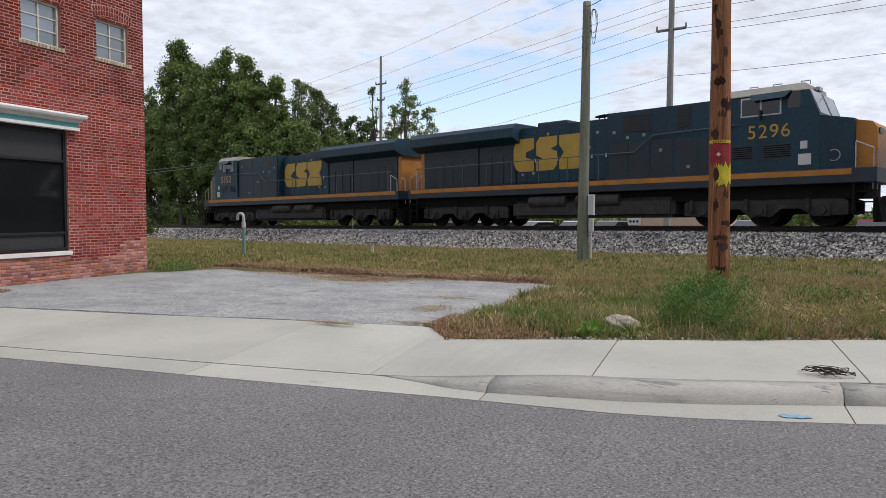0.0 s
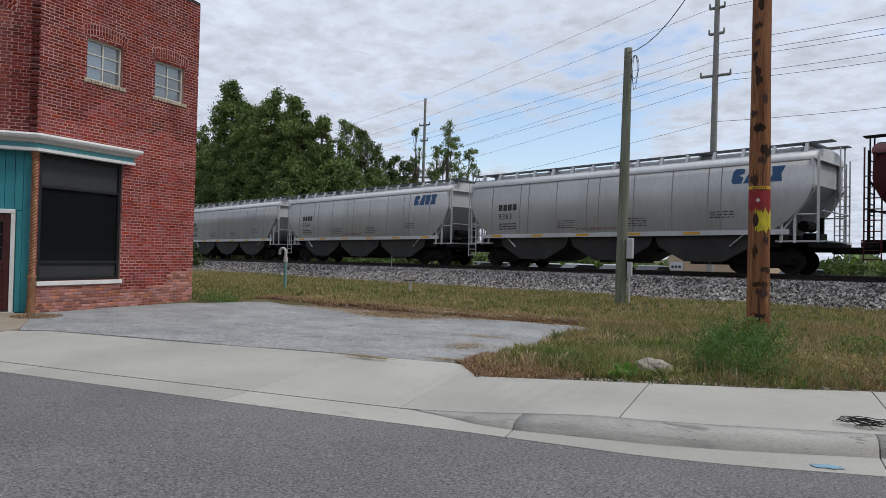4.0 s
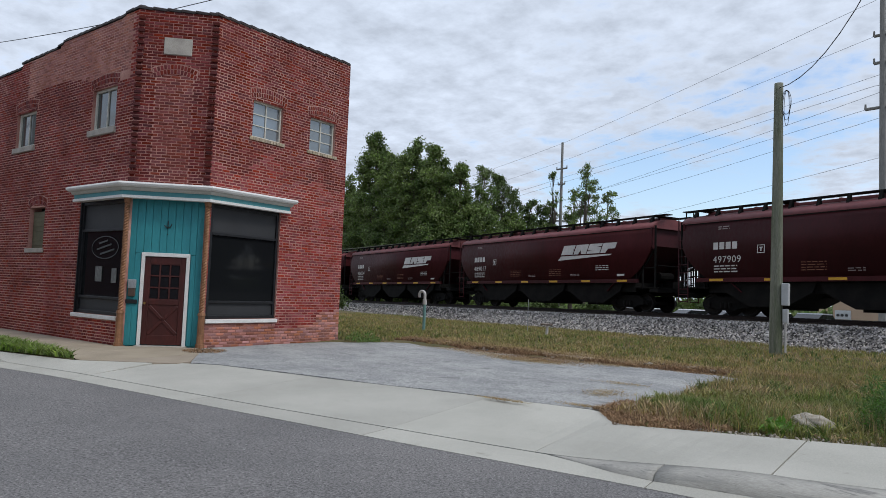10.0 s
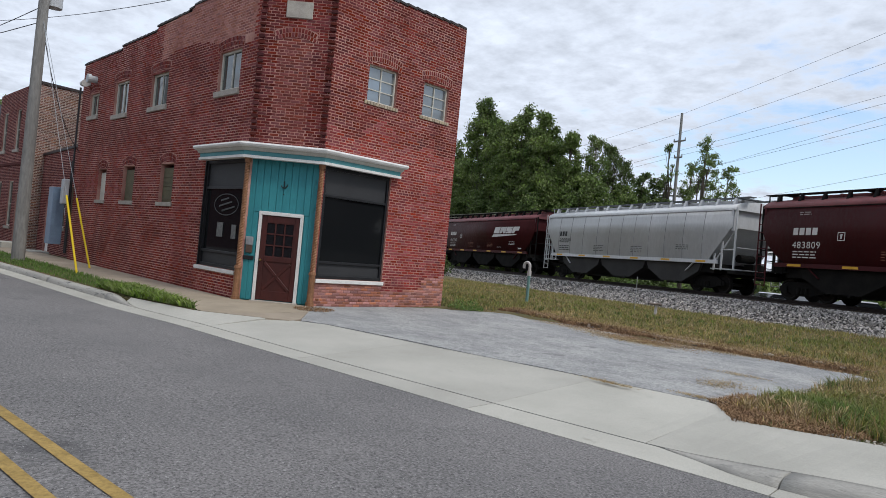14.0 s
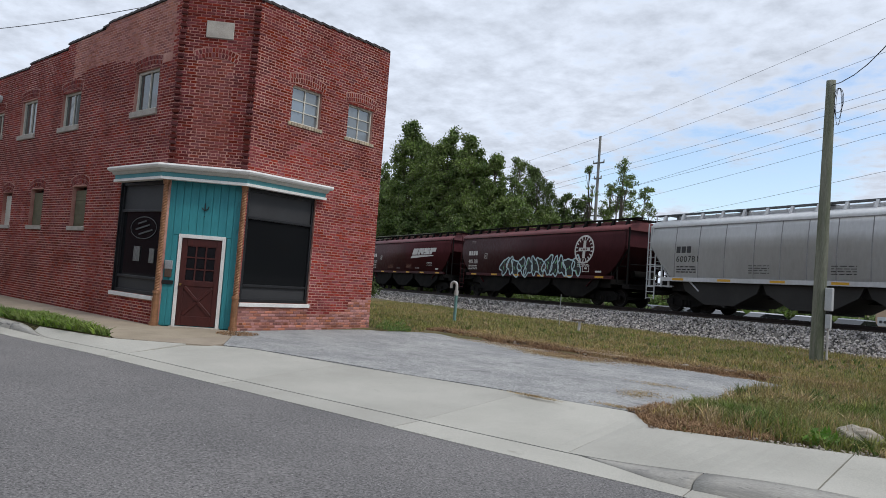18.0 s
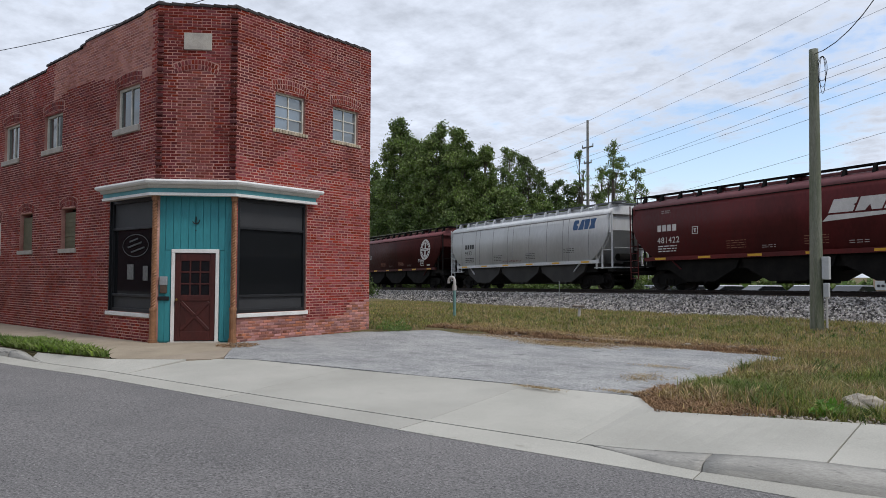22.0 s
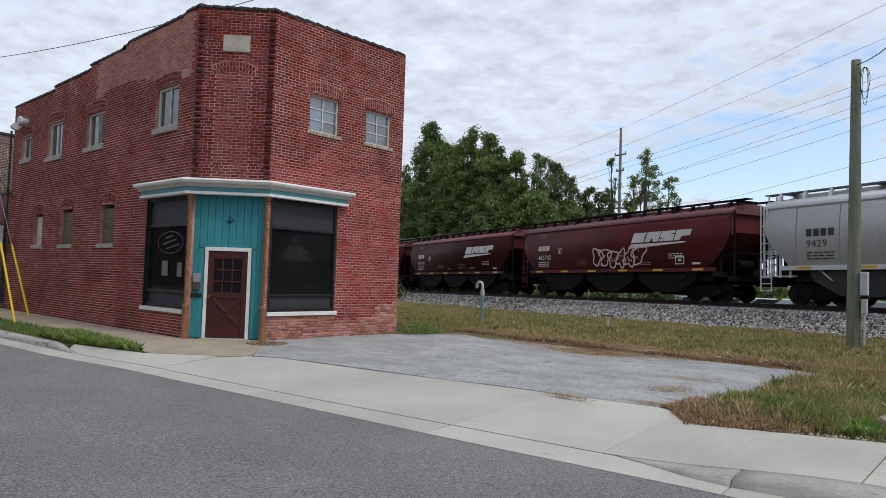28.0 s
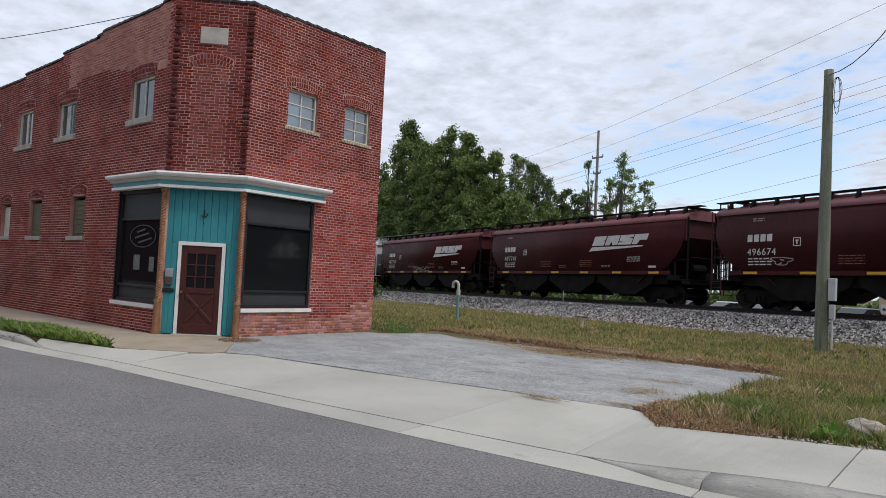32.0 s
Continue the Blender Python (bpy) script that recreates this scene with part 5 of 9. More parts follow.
def hopper_meshes():
    """Shared shapes of the covered hopper wagons. x runs towards the train's front, y towards the street, z = 0 on the rail."""
    HW = 1.60
    levels = [1.55, 1.72, 1.95, 2.25, 2.55, 2.85, 3.15, 3.45, 3.75, 4.02]
    bends = {"round": [(1.55, 6.75), (1.72, 7.02), (1.95, 7.32), (2.25, 7.62), (2.55, 7.85), (2.85, 8.0), (3.15, 8.07), (4.02, 8.07)], "straight": [(1.55, 6.75), (3.15, 8.07), (4.02, 8.07)]}
    for cut, bend in bends.items():
        bm = bmesh.new()
        rings = []
        for z in levels:
            h, y = poly(z, bend), flank_y(z)
            rings.append([bm.verts.new(p) for p in ((-h, y, z), (h, y, z), (h, y - 0.03, z), (-h, y - 0.03, z))])
        for a, b in zip(rings, rings[1:]):
            for i in range(4):
                bm.faces.new((a[i], a[(i + 1) % 4], b[(i + 1) % 4], b[i])).smooth = i % 2 == 0
        bm.faces.new(rings[0][::-1])
        bm.faces.new(rings[-1])
        HOP["side_" + cut] = fixed(bm)
    bm = bmesh.new()
    prism(bm, [(7.85, 3.2), (5.2, 1.0), (5.2, 0.97), (7.88, 3.17)], -HW + 0.05, HW - 0.05)
    HOP["slope_sheet"] = fixed(bm)
    bm = bmesh.new()
    box(bm, 7.90, -1.50, 3.15, 7.94, 1.50, 4.10)
    HOP["end_sheet"] = bm
    # roof: a sheet that curves over from the eaves
    bm = bmesh.new()
    half = [(1.535, 3.985), (1.545, 4.05), (1.50, 4.13), (1.38, 4.22), (1.15, 4.32), (0.75, 4.42), (0.0, 4.47)]
    sect = [(-y, z) for y, z in half] + half[-2::-1]
    rows = [[bm.verts.new((x, y, z)) for y, z in sect] for x in (-8.12, -2.7, 2.7, 8.12)]
    for a, b in zip(rows, rows[1:]):
        for i in range(len(sect) - 1):
            bm.faces.new((a[i], b[i], b[i + 1], a[i + 1])).smooth = True
    bm.faces.new(rows[0])
    bm.faces.new(rows[-1][::-1])
    HOP["roof"] = fixed(bm)
    bm = bmesh.new()
    box(bm, -8.08, 1.510, 3.945, 8.08, 1.534, 3.99)
    HOP["eave"] = bm
    bm = bmesh.new()
    box(bm, -0.05, -0.08, 3.0, 0.05, 0.08, 4.05)
    HOP["end_post"] = bm
    bm = bmesh.new()
    box(bm, -8.5, 0.62, 4.62, 8.5, 1.05, 4.66)
    box(bm, -8.5, -1.05, 4.62, 8.5, -0.62, 4.66)
    for k in range(5):
        box(bm, -7.6 + 3.8 * k - 0.25, -0.62, 4.62, -7.6 + 3.8 * k + 0.25, 0.62, 4.66)
    HOP["running_board"] = bm
    bm = bmesh.new()
    prism(bm, [(0.98, 4.33), (1.26, 4.26), (1.10, 4.62), (1.0, 4.62)], -0.05, 0.05, "x")
    HOP["bracket"] = fixed(bm)
    bm = bmesh.new()
    box(bm, -7.6, -0.42, 4.44, 7.6, 0.42, 4.60)
    for k in range(9):
        box(bm, -7.0 + k * 1.75 - 0.05, -0.46, 4.44, -7.0 + k * 1.75 + 0.05, 0.46, 4.63)
    HOP["hatch"] = bm
    bm = bmesh.new()
    prism(bm, [(7.3, 1.40), (7.3, 1.58), (-7.3, 1.58), (-7.3, 1.40)], 1.52, 1.635)
    HOP["side_sill"] = fixed(bm)
    bm = bmesh.new()
    box(bm, -8.35, -0.25, 0.80, 8.35, 0.25, 1.15)
    for e in (1, -1):
        box(bm, e * 8.15 - 0.25, -1.5, 0.95, e * 8.15 + 0.25, 1.5, 1.12)
        box(bm, e * 8.6 - 0.35, -0.12, 0.74, e * 8.6 + 0.35, 0.12, 0.98)
    box(bm, -6.9, -1.3, 0.96, 6.9, 1.3, 1.42)
    HOP["centre_sill"] = bm
    bm = bmesh.new()
    v = [(2.06, 1.45), (1.85, 0.98), (0.75, 0.40), (-0.75, 0.40), (-1.85, 0.98), (-2.06, 1.45)]
    prism(bm, v, -1.45, 1.45)
    box(bm, -0.62, -1.2, 0.30, 0.62, 1.2, 0.43)
    tube(bm, (-0.3, 1.2, 0.36), (-0.3, 1.5, 0.36), 0.06, 0.06, 8)
    HOP["chute"] = fixed(bm)
    bm = bmesh.new()
    for x in (8.32, 7.82):
        tube(bm, (x, 1.52, 0.95), (x, 1.52, 3.2 if x < 8 else 4.2), 0.03, 0.03, 6)
    for k in range(7):
        tube(bm, (8.32, 1.52, 1.1 + k * 0.36), (7.82, 1.52, 1.1 + k * 0.36), 0.02, 0.02, 6)
    for k in range(2):
        tube(bm, (8.32, 1.52, 0.55 + k * 0.3), (7.82, 1.52, 0.55 + k * 0.3), 0.02, 0.02, 6)
    tube(bm, (8.32, 1.52, 0.5), (8.32, 1.52, 1.0), 0.025, 0.025, 6)
    tube(bm, (7.82, 1.52, 0.5), (7.82, 1.52, 1.0), 0.025, 0.025, 6)
    HOP["ladder"] = bm
    bm = bmesh.new()
    for k in range(8):
        tube(bm, (8.28, 0.55, 1.3 + k * 0.36), (8.28, 1.05, 1.3 + k * 0.36), 0.022, 0.022, 6)
    for y in (0.55, 1.05):
        tube(bm, (8.28, y, 1.1), (8.28, y, 4.62), 0.03, 0.03, 6)
    tube(bm, (8.3, -1.4, 2.2), (8.3, 1.4, 2.2), 0.03, 0.03, 6)
    box(bm, 6.8, -1.45, 1.14, 8.42, 1.45, 1.19)
    for x in (7.0, 7.45, 8.2):
        for y in (1.45, -1.45):
            box(bm, x - 0.04, y - 0.03, 1.1, x + 0.04, y + 0.03, 1.9 if x < 7.2 else 2.5 if x < 8 else 4.1)
    for y in (1.40, -1.40):
        tube(bm, (8.2, y, 3.1), (7.0, y, 1.5), 0.04, 0.04, 6)
        tube(bm, (8.2, y, 2.1), (7.3, y, 2.1), 0.03, 0.03, 6)
    HOP["end_ladder"] = bm
    bm = bmesh.new()
    tube(bm, (7.3, -0.2, 1.75), (7.3, 0.75, 1.75), 0.2, 0.2, 10)
    tube(bm, (7.55, 0.9, 1.2), (7.55, 0.9, 2.1), 0.12, 0.12, 8)
    box(bm, 7.1, 0.4, 1.2, 7.7, 1.1, 1.5)
    HOP["brake_gear"] = bm
    bm = bmesh.new()
    rows = [[bm.verts.new((x, flank_y(z) + 0.002, z)) for x in (-0.022, 0.022)] for z in levels]
    for a, b in zip(rows, rows[1:]):
        bm.faces.new((a[0], a[1], b[1], b[0]))
    HOP["seam"] = bm
    bm = bmesh.new()
    box(bm, -0.33, 1.632, 1.44, 0.33, 1.640, 1.54)
    HOP["reflector"] = bm


hopper_meshes()
HOPME = {}


def hop(key, material):
    if (key, material.name) not in HOPME:
        HOPME[key, material.name] = mesh_from(HOP[key].copy(), key.split("_straight")[0].split("_round")[0], material)
    return HOPME[key, material.name]


def truck(parent, x):
    t = new("truck")
    t.parent = parent
    t.matrix_local = pose(x, 0, 0)
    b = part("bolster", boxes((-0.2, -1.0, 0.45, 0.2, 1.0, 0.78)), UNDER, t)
    for s in (1, -1):
        share("sideframe", SIDE_ME, t, pose(0, 0.96, 0) if s > 0 else pose(0, -0.96, 0, 0, 0, 180))
        for a in (-0.89, 0.89):
            share("wheel", WHEEL_ME, t, pose(a, s * 0.77, 0.4565) if s > 0 else pose(a, s * 0.77, 0.4565, 0, 0, 180))
    for a in (-0.89, 0.89):
        bm = bmesh.new()
        tube(bm, (a, -0.75, 0.4565), (a, 0.75, 0.4565), 0.08, 0.08, 8)
        part("axle", bm, WHEEL, t)


def graffiti(parent, kind):
    """Sprayed bubble shapes, not writing: dark filled blobs with pale ragged outlines and accents."""
    rng = random.Random(kind)
    x0, z0, n, h, line, fill = {1: (-0.6, 1.45, 12, 1.15, PALEBLUE, GRAFDARK), 2: (-0.5, 1.70, 6, 1.0, PALEPINK, None), 3: (0.6, 1.5, 4, 0.36, LETTER_G, None), 5: (5.2, 1.75, 1, 0.34, LETTER_G, None)}[kind]
    edge_, inner_, body_ = bmesh.new(), bmesh.new(), bmesh.new()
    for k in range(n):
        cx, rx, lift = x0 + (k - n / 2) * 0.64, rng.uniform(0.33, 0.46), rng.uniform(-0.08, 0.1)
        tilt, ph = rng.uniform(-0.35, 0.35), rng.uniform(0, 6.28)
        pts = []
        for i in range(18):
            a = 2 * math.pi * i / 18
            q = 1 + 0.24 * math.sin(3 * a + ph) + 0.14 * math.sin(5 * a + 2 * ph)
            u, v = rx * q * math.cos(a), h / 2 * q * math.sin(a) * 0.9
            pts.append((cx + u + tilt * v, 0, z0 + h / 2 + v + lift))
        for p, q in zip(pts, pts[1:] + pts[:1]):
            tube(edge_, p, q, 0.045 if h > 0.6 else 0.02, 0.045 if h > 0.6 else 0.02, 5)
        if fill:
            flat_shape(body_, [(p[0], p[2]) for p in pts], 0.0005 * k, 0.002)
            part("graffiti_fill", fixed(body_), fill, parent, "dark sprayed fill", pose(0, 1.632, 0))
            body_ = bmesh.new()
        for j in range(2):
            a = rng.uniform(0, 6.28)
            c = (cx + 0.12 * math.cos(a), 0, z0 + h * 0.5 + lift + 0.2 * h * math.sin(a))
            tube(inner_, c, (c[0] + rng.uniform(-0.2, 0.2), 0, c[2] + rng.uniform(-0.3, 0.3) * h), 0.03, 0.03, 5)
    for bm in (edge_, inner_):
        for v in bm.verts:
            v.co.y *= 0.12
    body_.free()
    part("graffiti_outline", edge_, line, parent, "pale sprayed bubble outlines", pose(0, 1.642, 0))
    part("graffiti_accent", inner_, MINT if fill else line, parent, "sprayed accent strokes", pose(0, 1.641, 0))


GRAFDARK = mat("black spray paint", (0.012, 0.013, 0.014), 0.6, var=0.2, scale=4)
MINT = mat("mint green spray paint", (0.20, 0.46, 0.24), 0.7, var=0.25, scale=3)
PALEPINK = mat("pale pink spray paint", (0.52, 0.36, 0.36), 0.7, var=0.2, scale=4)
PALEBLUE = mat("pale blue spray paint", (0.42, 0.55, 0.58), 0.7, var=0.15, scale=4)


# outlines of the plain blue wordmark blocks
BLUEMARK = ([(0, 0.1), (0.08, 0), (0.40, 0), (0.42, 0.22), (0.24, 0.30), (0.42, 0.36), (0.42, 0.5), (0.36, 0.55), (0.08, 0.55), (0, 0.45)],
            [(0, 0), (0.42, 0), (0.42, 0.55), (0.20, 0.55)], [(0.06, 0), (0.36, 0), (0.42, 0.55), (0, 0.55)],
            [(0, 0), (0.46, 0), (0.38, 0.27), (0.46, 0.55), (0, 0.55), (0.08, 0.27)])


def hopper(kind, paint, number, tag=0):
    """One covered hopper wagon: 'sw' maroon with a swoosh, 'round' maroon with a roundel, 'straight' or 'bluemark' light grey."""
    grey = kind in ("straight", "bluemark")
    w = tagged(new("hopper_wagon"), ("light grey covered hopper wagon with black stencils" if grey else "maroon covered hopper wagon with pale roundel" if kind == "round" else "maroon covered hopper wagon with pale slanted wordmark")
               + (" and sprayed graffiti" if tag else ""), "wagon", group="hopper wagons of the train")
    I = Matrix.Identity(4)
    for rz in (0, 180):
        share("side_sheet", hop("side_straight" if kind == "straight" else "side_round", paint), w, pose(0, 0, 0, 0, 0, rz))
        share("slope_sheet", hop("slope_sheet", paint), w, pose(0, 0, 0, 0, 0, rz))
        share("end_sheet", hop("end_sheet", paint), w, pose(0, 0, 0, 0, 0, rz))
        share("eave_joint", hop("eave", SEAM if grey else UNDER), w, pose(0, 0, 0, 0, 0, rz))
    share("roof", hop("roof", ROOFGREY if grey else ROOFMAROON), w, I)
    for a in (8.02, -8.02):
        for b in (1.46, -1.46):
            share("end_post", hop("end_post", paint), w, pose(a, b, 0))
    share("running_board", hop("running_board", BOARDGREY if grey else UNDER), w, I)
    for k in range(15):
        share("bracket", hop("bracket", paint if grey else UNDER), w, pose(-7.7 + 1.1 * k, 0, 0))
    share("hatch", hop("hatch", paint if grey else ROOFMAROON), w, I)
    for rz in (0, 180):
        share("side_sill", hop("side_sill", paint), w, pose(0, 0, 0, 0, 0, rz))
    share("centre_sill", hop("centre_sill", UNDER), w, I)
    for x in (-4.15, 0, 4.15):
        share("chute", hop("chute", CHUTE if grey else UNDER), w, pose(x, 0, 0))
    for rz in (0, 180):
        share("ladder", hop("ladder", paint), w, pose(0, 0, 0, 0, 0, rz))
        # maroon wagons' end gear is near-black, with the end shadows painted in
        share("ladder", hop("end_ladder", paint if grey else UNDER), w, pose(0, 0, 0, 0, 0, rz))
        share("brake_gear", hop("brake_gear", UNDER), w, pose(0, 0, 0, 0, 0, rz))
    for x in (-6.2, 6.2):
        truck(w, x)
    if grey:
        for x in ((6.54, 5.19, 3.81, 2.37, 1.18, 0.06, -1.09, -2.34, -3.6, -4.95, -6.3) if kind == "straight" else (6.65, 4.85, 4.34, 2.72, 1.06, 0.45, -1.23, -2.93, -4.4, -4.9, -6.6)):
            share("seam", hop("seam", SEAM), w, pose(x, 0, 0))
    for k in range(6):
        share("reflector", hop("reflector", YELLOWREF), w, pose(-6.3 + 2.52 * k, 0, 0))
    mt, dim = (LETTER_K, LETTER_K) if grey else (LETTER_W, LETTER_G)
    x, zn, zm = (6.45 if kind == "straight" else 6.2, 2.30, 2.72) if grey else (7.1 if kind == "round" else 6.45, 2.22, 2.78)
    letters(number, 0.40, mt, w, x, zn, None, "stencilled wagon number")
    for k in range(4 if kind != "straight" else 3):
        a = x - k * 0.30
        part("mark_block", boxes((a - 0.23, 0, 0, a, 0.004, 0.30)), mt, w, "plain block in place of owner's marks", on_flank(0, zm))
    bars(w, x - 0.05, 2.05, mt, 3, 1.1, 0.12, 0.05, seed=int(number[-2:]) + 1)
    bars(w, 2.6, 2.12, dim if grey else ORANGEPRINT, 4, 0.95, 0.10, 0.03, seed=4)
    bars(w, -0.9, 2.12, dim if grey else ORANGEPRINT, 4, 0.95, 0.10, 0.03, seed=6)
    bars(w, -4.5, 2.25, mt, 3, 0.9, 0.10, 0.035, seed=7)
    if not grey:
        bars(w, x - 0.2, 3.72, dim, 2, 0.55, 0.09, 0.05, seed=8)
        bars(w, 0.9, 1.85, dim, 2, 0.6, 0.08, 0.03, seed=9)
        bars(w, -2.6, 1.85, dim, 2, 0.7, 0.08, 0.03, seed=11)
        part("stencil_box", boxes((-0.16, 0, -0.17, 0.16, 0.005, -0.14), (-0.16, 0, 0.14, 0.16, 0.005, 0.17), (-0.16, 0, -0.14, -0.13, 0.005, 0.14), (0.13, 0, -0.14, 0.16, 0.005, 0.14), (-0.07, 0, 0.04, 0.07, 0.005, 0.08), (-0.03, 0, -0.09, 0.03, 0.005, 0.04)), mt, w, m=on_flank(x - 2.2, 2.72))
        part("notice_plate", boxes((-0.24, 0, -0.05, 0.24, 0.006, 0.05)), mt, w, m=on_flank(-6.2, 1.78, 0.006))
        if kind == "round" or paint is REDDISH:
            part("stencil_box", boxes((-0.28, 0, -0.20, 0.28, 0.005, -0.16), (-0.28, 0, 0.16, 0.28, 0.005, 0.20), (-0.28, 0, -0.16, -0.24, 0.005, 0.16), (0.24, 0, -0.16, 0.28, 0.005, 0.16), (-0.10, 0, -0.05, 0.10, 0.005, 0.05)), mt, w, m=on_flank(-5.2, 1.95))
    if kind == "sw":
        swoosh(w, -1.75, 2.92, LETTER_W)
    if kind == "round":
        mr = on_flank(-5.7 if paint is BROWNCAR else -4.4 if tag == 0 else -5.0, 3.0, 0.016)
        disc = part("roundel", ring_mesh(0.80, 0.80, 0.10 if tag == 1 else 0.30, 36), LETTER_W, w, "pale round herald", mr)
        for k in range(18):
            a = 2 * math.pi * (k + 0.5) / 18
            bar = boxes((-0.035, 0.005, -0.09, 0.035, 0.009, 0.09))
            part("herald_bar", bar, paint if tag != 1 else LETTER_W, disc, m=Matrix.Translation((0.63 * math.cos(a), 0, 0.63 * math.sin(a))) @ Matrix.Rotation(math.pi / 2 - a, 4, "Y"))
        part("herald_cross", boxes((-0.11, -0.002, -0.50, 0.11, 0.003, -0.10), (-0.11, -0.002, 0.10, 0.11, 0.003, 0.50), (-0.46, -0.002, -0.10, 0.46, 0.003, 0.10)), LETTER_W, disc)
        for k in range(4):
            part("herald_bar", boxes((0.17 - 0.13 * k, 0.003, -0.05, 0.25 - 0.13 * k, 0.008, 0.05)), paint, disc)
    if kind == "bluemark":
        letters("DO NOT HAMMER ON CAR", 0.15, REDSTENCIL, w, 1.6, 1.70, None, "small dark red stencilled warning")
        for k in range(4):
            bm = bmesh.new()
            flat_shape(bm, [(-0.45 * k - u - 0.2 * v, v) for u, v in BLUEMARK[k]])
            part("wordmark_block", fixed(bm), LETTER_B, w, "plain blue wordmark block", on_flank(-5.25, 3.28))
    if tag:
        graffiti(w, tag)
    return w


REDSTENCIL = mat("dark red stencil", (0.16, 0.03, 0.04), 0.7, var=0.15, scale=4)
SEAM = mat("wagon panel seam", (0.22, 0.22, 0.225), 0.7, var=0.15, scale=4)


# ---- locomotives ----
def locomotive(flip, number):
    """A big six-axle road diesel. Built with its cab towards +x; flip turns it end for end, with the lettering on the street side."""
    w = tagged(new("locomotive"), "dark blue and yellow diesel locomotive with grimy flanks", "locomotive", group="locomotives of the train")
    def fl(bm):
        if flip:
            for v in bm.verts:
                v.co.x *= -1
            bmesh.ops.reverse_faces(bm, faces=bm.faces[:])
        return bm
    def P(name, bm, mt, label=""):
        return part(name, fl(fixed(bm)), mt, w, label)
    def bx(*r):
        return boxes(*r)
    P("frame", bev(bx((-10.6, -1.55, 1.42, 10.6, 1.55, 1.90)), 0.02), LOCODARK)
    P("sill_stripe", bx((-10.4, 1.553, 1.69, 9.9, 1.562, 1.88), (-10.4, -1.562, 1.69, 9.9, -1.553, 1.88)), LOCOORANGE, "orange side stripe")
    # long hood in its stages
    P("hood", bev(bx((-3.9, -0.98, 1.90, 1.0, 0.98, 4.50)), 0.06, 2), LOCOBLUE)
    P("engine_hood", bev(bx((-6.2, -0.95, 1.90, -3.9, 0.95, 4.05)), 0.05, 2), LOCODARK, "grimy dark engine hood")
    P("radiator_hood", bev(bx((-10.0, -0.97, 1.90, -6.2, 0.97, 3.95)), 0.05, 2), LOCODARK)
    bm = bmesh.new()
    prism(bm, [(-1.55, 4.08), (-1.55, 4.50), (-1.30, 4.72), (1.30, 4.72), (1.55, 4.50), (1.55, 4.08), (0.97, 3.80), (-0.97, 3.80)], -10.4, -3.7, "x")
    P("radiator_wing", bm, LOCOBLUE, "overhanging blue radiator wing")
    P("radiator_grille", bx((-9.6, 1.552, 4.15, -6.4, 1.558, 4.34)), LOCODARK)
    P("rear_end", bev(bx((-10.25, -0.92, 1.90, -9.98, 0.92, 4.05)), 0.02), LOCOORANGE, "orange end panel")
    P("exhaust_housing", bev(bx((-3.0, -0.6, 4.50, -1.4, 0.6, 4.72)), 0.04), LOCODARK)
    P("inverter_cabinet", bev(bx((1.0, -1.40, 1.90, 5.9, 1.40, 4.62)), 0.07, 2), LOCOBLUE)
    for a, b in ((-3.8, -3.3), (-3.22, -2.72), (-2.64, -2.14), (-2.06, -1.56), (-1.48, -0.98), (-0.90, -0.40), (-0.32, 0.18), (0.26, 0.86)):
        P("hood_door", bev(bx((a, 0.98, 2.0, b, 1.0, 4.3)), 0.006), LOCOBLUE)
        P("door_latch", bx((b - 0.12, 1.0, 2.9, b - 0.06, 1.012, 3.05)), LETTER_W)
    for a, b in ((1.15, 1.95), (2.05, 2.9), (3.0, 3.85), (3.95, 4.8), (4.9, 5.75)):
        P("cabinet_door", bev(bx((a, 1.40, 2.0, b, 1.412, 3.35)), 0.006), LOCODARK)
    for a in (-9.6, -9.0, -8.4, -7.7, -6.9, -5.9, -5.2, -4.5, -3.8):
        P("hood_door", bev(bx((a, 0.95, 2.0, a + 0.5, 0.985, 3.3)), 0.006), LOCODARK)
    for a, b, lo, hi in ((1.75, 2.95, 3.75, 4.45), (4.0, 4.55, 3.75, 4.5)):
        P("grille", bx((a, 1.40, lo, b, 1.415, hi)), BLACK)
        for k in range(6):
            z = lo + (hi - lo) * (k + 0.5) / 6
            P("louvre", bx((a + 0.03, 1.415, z - 0.012, b - 0.03, 1.43, z + 0.012)), LOCODARK)
    for x, z in ((-3.6, 2.3), (-3.0, 2.35), (-2.2, 4.05), (-0.1, 3.3), (0.3, 3.9), (1.3, 3.75), (1.9, 3.5), (5.3, 4.0), (3.3, 2.9), (4.4, 2.2), (2.6, 3.55)):
        P("data_plate", bx((x, 1.416 if x > 1.0 else 1.002, z, x + 0.13, 1.42 if x > 1.0 else 1.008, z + 0.12)), LETTER_G)
    # cab with its windows, nose
    bm = bmesh.new()
    prism(bm, [(5.9, 1.90), (5.9, 4.56), (8.25, 4.60), (8.62, 4.58), (8.95, 3.72), (8.95, 1.90)], -1.50, 1.50)
    P("cab", bm, LOCOBLUE)
    bm = bmesh.new()
    prism(bm, [(-1.54, 4.60), (-1.30, 4.86), (1.30, 4.86), (1.54, 4.60), (1.54, 4.57), (-1.54, 4.57)], 5.95, 8.42, "x")
    P("cab_roof", bm, LOCOROOF, "pale cab roof")
    bm = bmesh.new()
    prism(bm, [(9.86, 1.90), (9.86, 3.50), (10.35, 3.40), (10.5, 3.2), (10.52, 1.90)], -1.05, 1.05)
    P("nose", bm, LOCOORANGE, "yellow-orange short nose")
    bm = bmesh.new()
